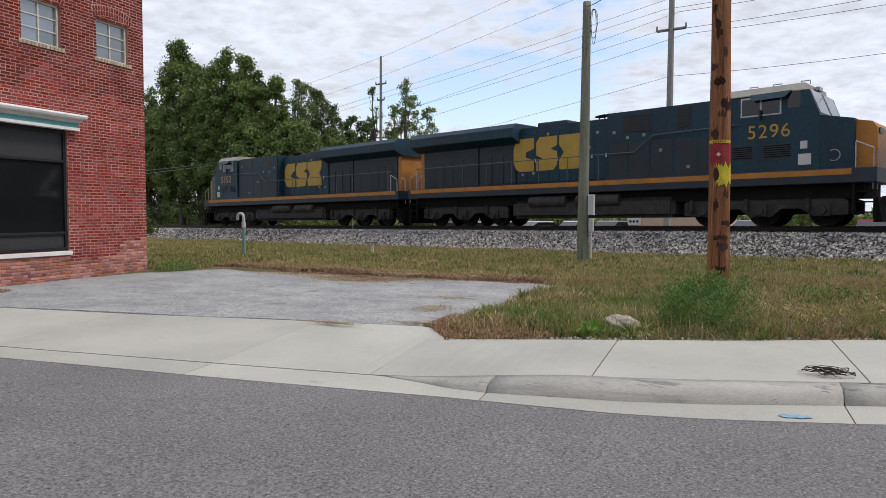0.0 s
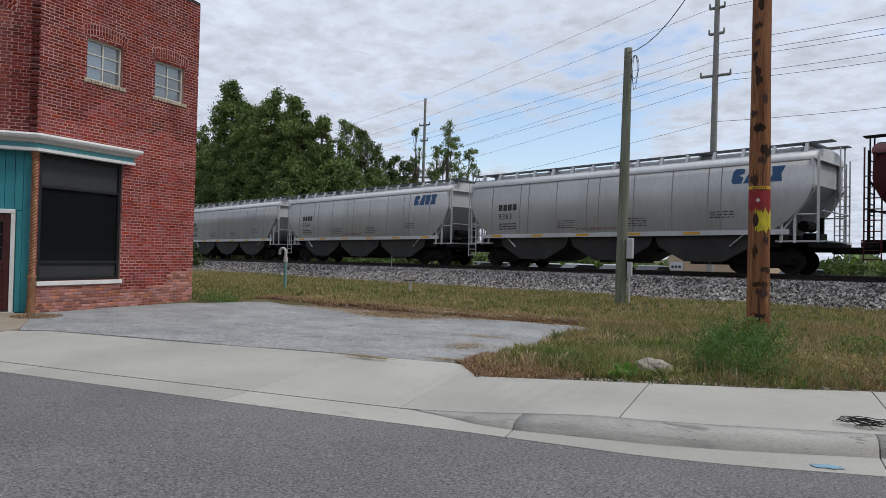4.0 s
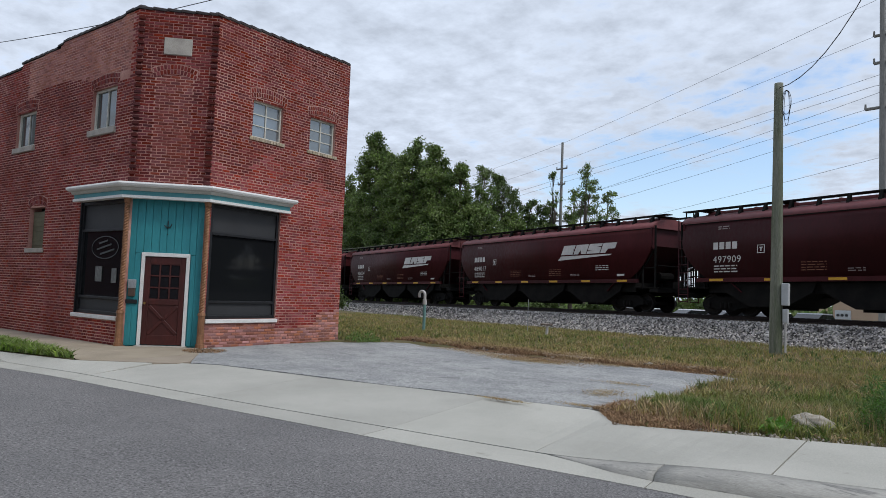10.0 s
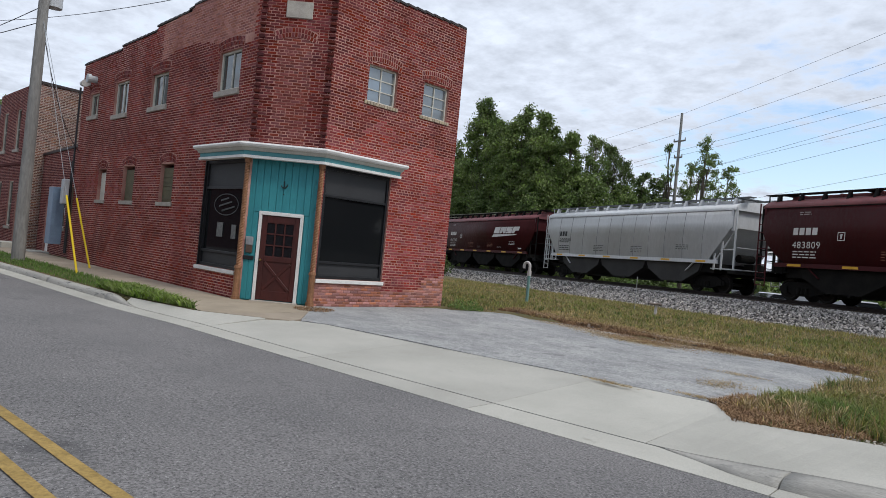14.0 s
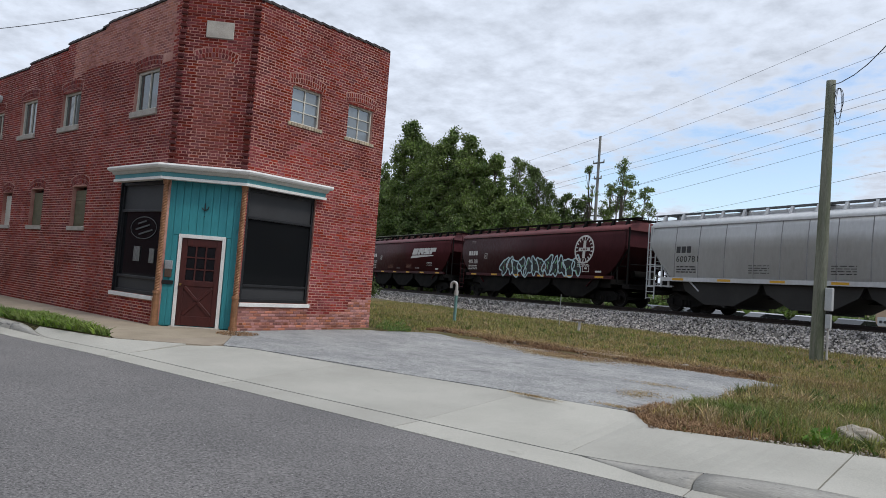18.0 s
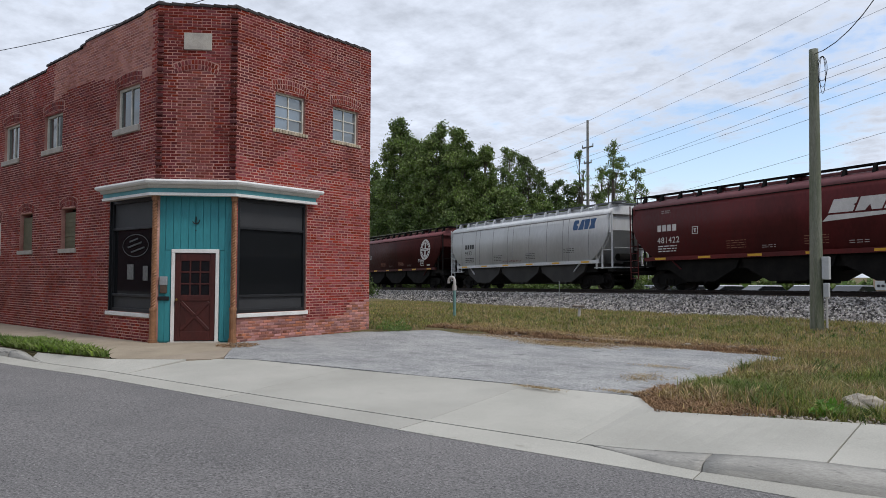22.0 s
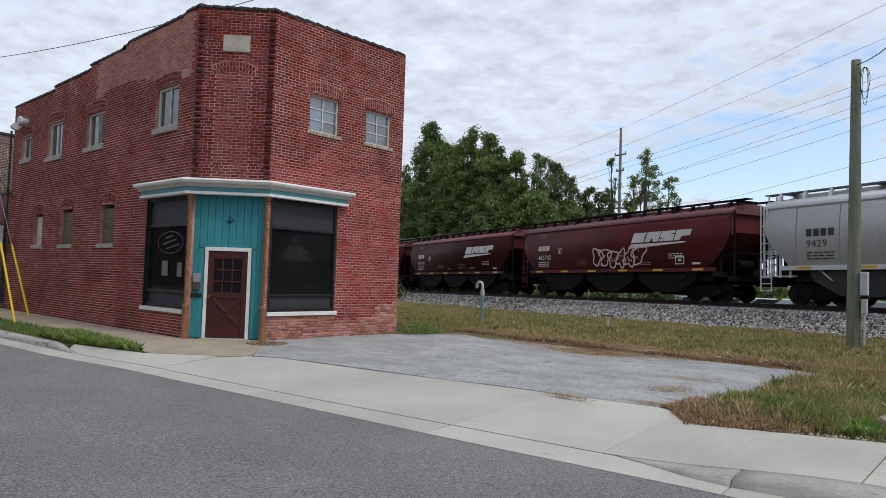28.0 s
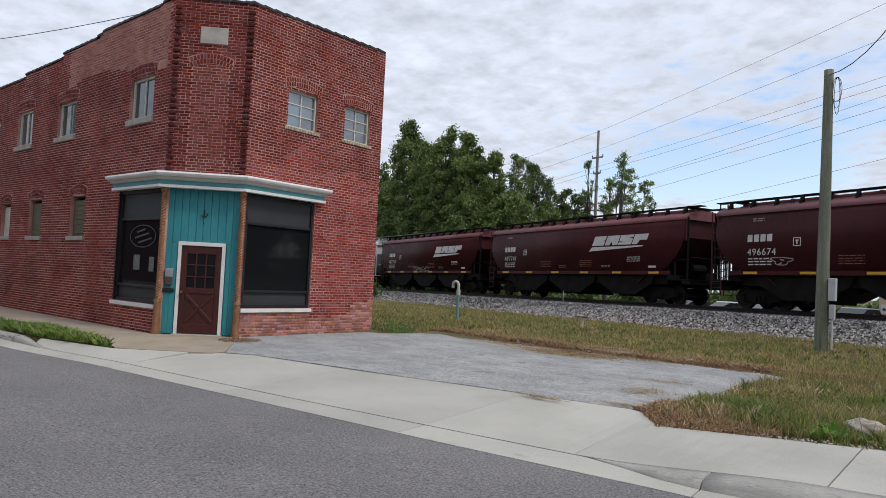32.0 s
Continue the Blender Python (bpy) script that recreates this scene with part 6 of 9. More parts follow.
    vs = [bm.verts.new(q) for q in ((8.95, -1.48, 1.90), (8.95, 1.48, 1.90), (9.9, 1.25, 1.90), (9.9, -1.25, 1.90), (8.95, -1.48, 3.70), (8.95, 1.48, 3.70), (9.9, 1.25, 3.52), (9.9, -1.25, 3.52))]
    for f in ((0, 1, 2, 3), (4, 7, 6, 5), (0, 4, 5, 1), (1, 5, 6, 2), (2, 6, 7, 3), (3, 7, 4, 0)):
        bm.faces.new([vs[i] for i in f])
    P("nose_flank", bm, LOCOBLUE)
    P("side_window", bx((6.40, 1.502, 3.85, 7.75, 1.512, 4.52)), STEEL, "pale-framed cab side window")
    for a, b in ((6.45, 7.05), (7.11, 7.70)):
        P("pane", bx((a, 1.513, 3.90, b, 1.518, 4.46)), PANE)
    P("cab_window", bev(bx((7.95, 1.500, 4.02, 8.35, 1.510, 4.60)), 0.004), PANE, "small dark corner window")
    bm = bmesh.new()
    prism(bm, [(6.72, 4.60), (8.1, 4.62), (7.9, 4.38), (6.85, 4.36)], 1.50, 1.56)
    for v in bm.verts:
        if v.co.z < 4.45:
            v.co.y += 0.20
    P("window_visor", bm, LOCOBLUE)
    for a, b in ((6.1, 6.85), (7.15, 8.1)):
        P("grille", bx((a, 1.50, 2.35, b, 1.506, 2.85)), LOCODARK)
        for k in range(6):
            P("louvre", bx((a + 0.04, 1.506, 2.40 + 0.075 * k, b - 0.04, 1.516, 2.43 + 0.075 * k)), UNDER)
    P("notice_plate", bx((8.36, 1.503, 2.62, 8.58, 1.509, 2.88)), LETTER_W)
    bm = ring_mesh(0.20, 0.20, 0.035, 20)
    for v in bm.verts:
        v.co += Vector((9.35, 1.405, 2.35))
    P("round_emblem", bm, LETTER_G, "grey round emblem")
    for x in (6.5, 7.3, 8.2):
        bm = bmesh.new()
        path_tube(bm, [(x, 0.9, 4.86), (x, 0.9, 4.98), (x + 0.28, 0.9, 4.98), (x + 0.28, 0.9, 4.86)], [0.018] * 4, 6)
        P("roof_grab", bm, HANDRAIL)
    P("mirror", bev(bx((7.06, 1.53, 3.72, 7.12, 1.68, 4.05)), 0.01), LOCODARK)
    for y in (0.75, -0.75):
        bm = bmesh.new()
        vs = [bm.verts.new(p) for p in ((8.60, y - 0.62, 4.60), (8.60, y + 0.62, 4.60), (8.92, y + 0.62, 3.80), (8.92, y - 0.62, 3.80))]
        bm.faces.new(vs)
        for v in bm.verts:
            v.co.x += 0.014
        P("windscreen", bm, CABGLASS)
    P("number_board", boxes((10.52, 0.35, 3.02, 10.54, 0.85, 3.20)), BLACK)
    P("headlight", bev(bx((8.45, -0.2, 4.70, 8.6, 0.2, 4.86)), 0.02), STEEL)
    bm = bmesh.new()
    prism(bm, [(1.0, 1.90), (5.9, 1.90), (5.9, 2.02), (1.0, 2.02)], 1.41, 1.50)
    P("kick_plate", bm, LOCODARK)
    # tank, air reservoirs, trucks
    P("fuel_tank", bev(bx((-3.9, -1.40, 0.34, 3.9, 1.40, 1.15)), 0.15, 3), GRIMEGREY)
    P("underframe", bx((-10.2, -1.25, 0.95, 10.2, 1.25, 1.42)), UNDER)
    bm = bmesh.new()
    tube(bm, (-2.85, 1.30, 1.08), (-0.95, 1.30, 1.08), 0.26, 0.26, 14)
    tube(bm, (-0.4, 1.30, 1.08), (1.6, 1.30, 1.08), 0.26, 0.26, 14)
    P("air_reservoir", bm, GRIMEGREY)
    for cx in (-7.0, 7.0):
        t = new("truck")
        t.parent = w
        t.matrix_local = pose(cx, 0, 0)
        bm = bmesh.new()
        prism(bm, [(-2.75, 0.40), (-2.75, 0.86), (-2.2, 1.10), (2.2, 1.10), (2.75, 0.86), (2.75, 0.40), (1.7, 0.36), (1.3, 0.62), (0.7, 0.62), (0.35, 0.32), (-0.35, 0.32), (-0.7, 0.62), (-1.3, 0.62), (-1.7, 0.36)], 1.05, 1.22)
        prism(bm, [(-2.75, 0.40), (-2.75, 0.86), (-2.2, 1.10), (2.2, 1.10), (2.75, 0.86), (2.75, 0.40), (1.7, 0.36), (1.3, 0.62), (0.7, 0.62), (0.35, 0.32), (-0.35, 0.32), (-0.7, 0.62), (-1.3, 0.62), (-1.7, 0.36)], -1.22, -1.05)
        part("truck_frame", fixed(bm), GRIMEGREY, t)
        part("bolster", bev(boxes((-2.6, -0.62, 0.42, 2.6, 0.62, 1.05)), 0.04), UNDER, t)
        for a in (-2.0, 0.0, 2.0):
            for s in (1, -1):
                share("wheel", WHEEL_ME, t, (pose(a, 0.77, 0.53) if s > 0 else pose(a, -0.77, 0.53, 0, 0, 180)) @ Matrix.Scale(1.16, 4))
            bm = bmesh.new()
            box(bm, a - 0.24, 1.2, 0.36, a + 0.24, 1.32, 0.76)
            tube(bm, (a, 1.3, 0.55), (a, 1.4, 0.55), 0.16, 0.14, 10)
            tube(bm, (a + 0.45, 1.28, 0.55), (a + 0.45, 1.28, 0.98), 0.07, 0.07, 8)
            part("axle_box", bm, GRIMEGREY, t)
    # steps, plough, couplers, rails
    for e in (1, -1):
        bm = bmesh.new()
        for k in range(4):
            box(bm, e * 10.25 - 0.28, 0.95, 0.45 + 0.33 * k, e * 10.25 + 0.28, 1.5, 0.49 + 0.33 * k)
        box(bm, e * 10.25 - 0.32, 1.48, 0.3, e * 10.25 - 0.26, 1.54, 1.5)
        box(bm, e * 10.25 + 0.26, 1.48, 0.3, e * 10.25 + 0.32, 1.54, 1.5)
        P("steps", bm, UNDER)
        bm = bmesh.new()
        prism(bm, [(e * 10.5, 0.15), (e * 10.75, 0.15), (e * 10.6, 0.95), (e * 10.5, 0.95)], -1.4, 1.4)
        P("plough", bm, UNDER)
        P("coupler", bx((e * 10.85 - 0.35, -0.14, 0.72, e * 10.85 + 0.35, 0.14, 1.0)), UNDER)
        bm = bmesh.new()
        for y in (1.5, 0.9):
            tube(bm, (e * 10.0, y, 1.72), (e * 10.0, y, 2.75), 0.022, 0.022, 6)
            tube(bm, (e * 10.5, y, 1.2), (e * 10.5, y, 2.5), 0.022, 0.022, 6)
            tube(bm, (e * 10.0, y, 2.75), (e * 10.5, y, 2.5), 0.022, 0.022, 6)
        P("grab_rail", bm, STEEL)
    bm = bmesh.new()
    for k in range(11):
        x = -9.8 + 1.5 * k
        if x < 1.0:
            tube(bm, (x, 1.52, 1.9), (x, 1.52, 2.95), 0.02, 0.02, 6)
    tube(bm, (-10.0, 1.52, 2.95), (2.3, 1.52, 2.95), 0.022, 0.022, 6)
    tube(bm, (2.3, 1.52, 2.95), (3.1, 1.55, 3.55), 0.022, 0.022, 6)
    tube(bm, (3.1, 1.55, 3.55), (6.3, 1.55, 3.62), 0.022, 0.022, 6)
    P("handrail", bm, HANDRAIL)
    bm = bmesh.new()
    for dx in (-0.25, 0.0, 0.25):
        tube(bm, (0.3 + dx, 0.3, 4.5), (0.3 + dx, 0.3, 4.72), 0.03, 0.03, 6)
        tube(bm, (0.1 + dx, 0.3, 4.72), (0.55 + dx, 0.3, 4.72), 0.04, 0.09, 8)
    P("horn", bm, UNDER)
    P("notice_plate", bx((8.30, 1.502, 2.08, 8.70, 1.508, 2.45)), LETTER_W)
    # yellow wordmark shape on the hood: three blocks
    x0 = (4.05 if flip else 0.75)
    for k, pts in enumerate(([(0, 0.35), (0.12, 0.12), (0.35, 0), (1.15, 0), (1.15, 0.42), (0.70, 0.55), (0.70, 0.75), (1.15, 0.88), (1.15, 1.3), (0.35, 1.3), (0.12, 1.18), (0, 0.95)],
                             [(1.28, 0), (2.22, 0), (2.40, 0.20), (2.40, 0.70), (2.05, 0.82), (2.40, 0.94), (2.40, 1.3), (1.46, 1.3), (1.28, 1.10), (1.28, 0.60), (1.62, 0.48), (1.28, 0.36)],
                             [(2.5, 0), (3.95, 0), (3.95, 0.36), (3.70, 0.65), (3.95, 0.94), (3.95, 1.3), (2.5, 1.3), (2.5, 0.94), (2.75, 0.65), (2.5, 0.36)])):
        bm = bmesh.new()
        flat_shape(bm, [(-p[0], p[1]) for p in pts])
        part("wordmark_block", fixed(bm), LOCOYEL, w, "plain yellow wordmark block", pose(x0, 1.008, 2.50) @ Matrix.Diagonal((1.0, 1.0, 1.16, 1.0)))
    letters(number, 0.66, LOCOYEL, w, (-6.62 if flip else 8.15), 3.08, 1.506, "yellow cab number")
    return w


HANDRAIL = mat("handrail paint", (0.10, 0.11, 0.11), 0.6, var=0.2)
GRIMEGREY = mat("grimy truck casting", (0.055, 0.052, 0.050), 0.85, var=0.35, scale=3)

# the train from its head: kind, paint, number, graffiti
CONSIST = [("straight", "G", "600801", 0), ("bluemark", "G", "9364", 0), ("bluemark", "G", "9363", 0), ("sw", "M", "491376", 0), ("round", "M", "481377", 0), ("sw", "M", "486554", 0), ("sw", "M", "489017", 0),
           ("sw", "M", "497909", 0), ("sw", "M", "492398", 0), ("straight", "G", "600809", 0), ("sw", "M", "483809", 0), ("sw", "M", "487012", 0), ("round", "M", "481381", 1), ("straight", "G", "600781", 0),
           ("round", "B", "476438", 0), ("bluemark", "G", "9433", 0), ("sw", "R", "481422", 0), ("straight", "G", "600786", 0), ("sw", "M", "492287", 0), ("sw", "M", "497401", 0), ("sw", "R", "485742", 2),
           ("bluemark", "G", "9429", 0), ("sw", "M", "487938", 3), ("sw", "M", "497741", 0), ("sw", "M", "496674", 5), ("sw", "M", "489640", 0), ("sw", "M", "492207", 0)]
PITCH, LOCO_L = 17.9, 22.0
# the front of the first wagon along the track, second by second as the train runs
RUN_LEAD = 0.5
RUN = [(-1, -11.0), (0, 3.9), (1, 18.0), (2, 32.0), (3, 46.0), (6, 89.5), (9, 131.6), (12, 173.6), (14, 201.7), (18, 257.0), (19, 270.9), (21, 297.9), (23, 325.3), (25, 353.0), (28, 395.4), (30, 422.7), (32, 450.2), (33, 463.9)]


def build_train():
    made = []
    for k, (flip, num) in enumerate(((True, "5296"), (False, "5352"))):
        made.append((locomotive(flip, num), LOCO_L * (k + 0.5)))
    for k, (kind, paint, num, tag) in enumerate(CONSIST):
        made.append((hopper(kind, {"G": GREYCAR, "M": MAROON, "R": REDDISH, "B": BROWNCAR}[paint], num, tag), -PITCH * (k + 0.5)))
    return made


build_track()
TRAIN = build_train()


def motions():
    """The train runs along the track."""
    times = sorted({0, 0.2, 0.5, 1, 1.5, 2, 31, 31.5, 31.8, *[t for t, s in RUN if 0 <= t <= 32]})
    for ob, off in TRAIN:
        walk(ob, [(t, track_pose(poly(t, RUN) + RUN_LEAD + off)) for t in times])

# ---- trees, poles, far side ----
def tree(name, x, y, height, spread, seed, leaf, label, bare=0.0, clumps=170, per=170, lean=0.0, slim=False):
    """Trunk, limbs that bear lobes of foliage at several heights, and loose leaf clumps round the lobes."""
    rng = random.Random(seed)
    t = tagged(empty(name, pose(x, y, ground_z(x, y) - 0.1)), label, "tree")
    bm = bmesh.new()
    pts = [Vector((0, 0, 0))]
    for k in range(1, 8):
        pts.append(Vector((rng.uniform(-0.2, 0.2) + lean * k * 0.3, rng.uniform(-0.2, 0.2), height * 0.12 * k)))
    r0 = height * 0.02
    path_tube(bm, pts, [r0 * (1 - 0.12 * k) for k in range(8)], 8)
    # lobes: wide below, narrow and uneven at the top
    lobes = [(pts[-1].x + rng.uniform(-0.1, 0.1) * spread, 0.0, height - 0.24 * spread, 0.26 * spread)]
    count = 9 if slim else 15
    for k in range(count):
        f = (k + rng.uniform(0, 0.9)) / count
        lz = height * (0.30 + 0.56 * f)
        reach = spread * (0.72 - 0.5 * f ** 2) * rng.uniform(0.35, 1.0)
        a = k * 2.4 + rng.uniform(-0.5, 0.5)
        lobes.append((math.cos(a) * reach + lean * f * 2, math.sin(a) * reach * 0.8, lz, spread * rng.uniform(0.28, 0.46) * (0.9 if slim else 1)))
    tips = []
    for lx, ly, lz, lr in lobes:
        b = pts[max(1, min(6, int(lz / height * 7) - 2))]
        end = Vector((lx, ly, lz))
        mid = b.lerp(end, 0.5) + Vector((rng.uniform(-0.2, 0.2), rng.uniform(-0.2, 0.2), -0.12 * lr))
        path_tube(bm, [b, mid, end], [r0 * 0.38, r0 * 0.24, 0.035], 6)
        for q in range(7 if bare else 4):
            d = Vector((rng.gauss(0, 1), rng.gauss(0, 1), rng.gauss(0.5, 0.8))).normalized() * lr * rng.uniform(0.7, 1.45 if bare else 1.0)
            tube(bm, mid.lerp(end, rng.uniform(0.4, 1)), end + d, r0 * 0.10, 0.012, 5, False)
            tips.append(end + d)
    part("trunk", bm, BARK, t)
    r = np.random.default_rng(seed)
    if bare > 0.3:
        clumps, per = clumps * 3, per // 3
    cents = []
    for k in range(clumps):
        q = rng.random()
        if q < (0.30 if bare else 0.14):
            p = rng.choice(tips)
            cents.append((p.x, p.y, p.z, 0.7))
        elif q < 0.62:
            # the crown's lumpy outer shell
            f, a = rng.random() ** 0.85, rng.uniform(0, 6.283)
            lump = 0.80 + 0.42 * noise.noise((math.cos(a) * 1.6 + seed, math.sin(a) * 1.6, f * 4.5))
            reach = spread * 1.02 * (1 - f ** 2.6) ** 0.55 * lump * rng.uniform(0.55, 1.0)
            cents.append((math.cos(a) * reach + lean * f * 2, math.sin(a) * reach, height * (0.16 + 0.80 * f), rng.uniform(0.7, 1.0)))
        else:
            lx, ly, lz, lr = rng.choice(lobes)
            v = Vector((rng.gauss(0, 1), rng.gauss(0, 1), rng.gauss(0.3, 0.9))).normalized() * lr * rng.uniform(0.6, 1.1)
            cents.append((lx + v.x, ly + v.y, lz + v.z * 1.1, rng.uniform(0.65, 1.0)))
    if bare:
        cents = [c for c in cents if rng.random() > bare]
    cents = np.array(cents)
    n = len(cents) * per
    rep = np.repeat(cents, per, 0)
    c = rep[:, :3] + r.normal(0, 1, (n, 3)) * np.array([0.38, 0.38, 0.33]) * (0.35 + spread / 7.0) * rep[:, 3:] * (0.80 if bare > 0.3 else 1.0)
    sz = r.uniform(0.09, 0.17, n) * (0.75 + spread / 20) * (0.8 if bare > 0.3 else 1.0)
    u = r.normal(0, 1, (n, 3))
    u /= np.linalg.norm(u, axis=1)[:, None]
    v = np.cross(u, r.normal(0, 1, (n, 3)))
    v /= np.linalg.norm(v, axis=1)[:, None]
    quad = np.stack([c - u * sz[:, None], c + v * sz[:, None] * 0.55, c + u * sz[:, None], c - v * sz[:, None] * 0.55], 1).reshape(-1, 3)
    faces = np.arange(n * 4).reshape(-1, 4)
    crown = new("crown", mesh_of("crown", quad, faces.tolist(), leaf))
    crown.parent = t
    return t


def at(az, dist):
    """A place by bearing from the viewer's corner."""
    return 13.39 - dist * math.sin(radians(az)), -9.03 + dist * math.cos(radians(az))


def build_trees():
    dense, mid, thin, half = "tall dense dark green broadleaf tree", "dark green broadleaf tree beside the railway", "thinner pale green tree with open crown", "half-bare tree with dead twigs"
    for az, d, el, sp, seed, leaf, lab, bare, cl in (
            (42.6, 72, 12.75, 3.5, 1, LEAF, dense, 0, 230),
            (39.6, 66, 12.35, 3.1, 3, LEAF, dense, 0, 220),
            (37.5, 64, 12.25, 2.7, 4, LEAF, dense, 0, 200),
            (41.1, 69, 11.1, 3.2, 2, LEAF, dense, 0, 160),
            (38.6, 68, 10.9, 3.0, 24, LEAF, dense, 0, 150),
            (35.4, 63, 10.7, 2.1, 5, LEAF, mid, 0.15, 150),
            (36.4, 66, 9.8, 2.4, 25, LEAF, mid, 0, 120),
            (33.4, 64, 10.5, 2.3, 6, LEAF, half, 0.45, 150),
            (32.0, 66, 9.9, 2.3, 7, LEAF_PALE, thin, 0.4, 140),
            (30.8, 67, 8.8, 2.2, 8, LEAF_PALE, thin, 0.4, 120),
            (29.5, 68, 7.8, 2.2, 9, LEAF_PALE, thin, 0.25, 90),
            (44.9, 78, 9.3, 3.6, 10, LEAF, mid, 0, 150),
            (47.6, 90, 8.6, 5.0, 11, LEAF, mid, 0, 150),
            (27.4, 70, 10.2, 1.3, 12, LEAF, half, 0.8, 90),
            (24.75, 67, 10.75, 2.3, 13, LEAF, half, 0.62, 150),
            (23.0, 68, 8.6, 2.0, 14, LEAF, half, 0.72, 110),
            (25.9, 70, 8.9, 1.7, 26, LEAF, half, 0.5, 90),
            (28.3, 72, 7.5, 2.2, 15, LEAF_PALE, thin, 0.25, 90),
            (44.3, 76, 7.6, 4.2, 17, LEAF, mid, 0, 110),
            (41.0, 68, 8.0, 4.2, 18, LEAF, mid, 0, 120),
            (37.2, 63, 7.8, 4.0, 19, LEAF, mid, 0, 120),
            (34.0, 62, 7.6, 3.8, 20, LEAF, mid, 0, 110),
            (30.9, 66, 6.6, 3.6, 21, LEAF, mid, 0, 90),
            (27.4, 70, 5.9, 3.4, 22, LEAF_PALE, thin, 0, 80),
            (24.4, 72, 5.2, 3.2, 27, LEAF, mid, 0.1, 80),
    ):
        x, y = at(az, d)
        tree("tree", x, y, 1.53 + d * math.tan(radians(el)) - ground_z(x, y) + 0.1, sp, seed, leaf, lab, bare, cl, slim=sp < 2.7)
    # far shrubs across the line
    for az, d, h, sp, seed in ((27.9, 50, 2.0, 1.3, 21), (23.7, 49, 2.1, 1.5, 22), (46, 52, 2.0, 1.8, 23)):
        x, y = at(az, d)
        tree("shrub", x, y, h, sp, seed, LEAF_PALE, "rounded yellow-green shrub beyond the railway", 0, 60, 50)
    # tree tops over the neighbouring roofs
    for az, d, h, sp, seed in ((79.5, 75, 12, 5.0, 31), (83.0, 70, 11, 5.0, 32), (81, 60, 8, 4, 33)):
        x, y = at(az, d)
        tree("tree", x, y, h, sp, seed, LEAF, "dark green tree behind the neighbouring house", 0, 110)


def cable(name, pts, r=0.012, label="", cat="cable"):
    bm = bmesh.new()
    path_tube(bm, pts, [r] * len(pts), 5)
    return tagged(part(name, bm, CABLE), label or "thin black overhead cable", cat)


def sag(a, b, drop, n=14):
    a, b = Vector(a), Vector(b)
    return [a.lerp(b, i / n) - Vector((0, 0, 4 * drop * (i / n) * (1 - i / n))) for i in range(n + 1)]


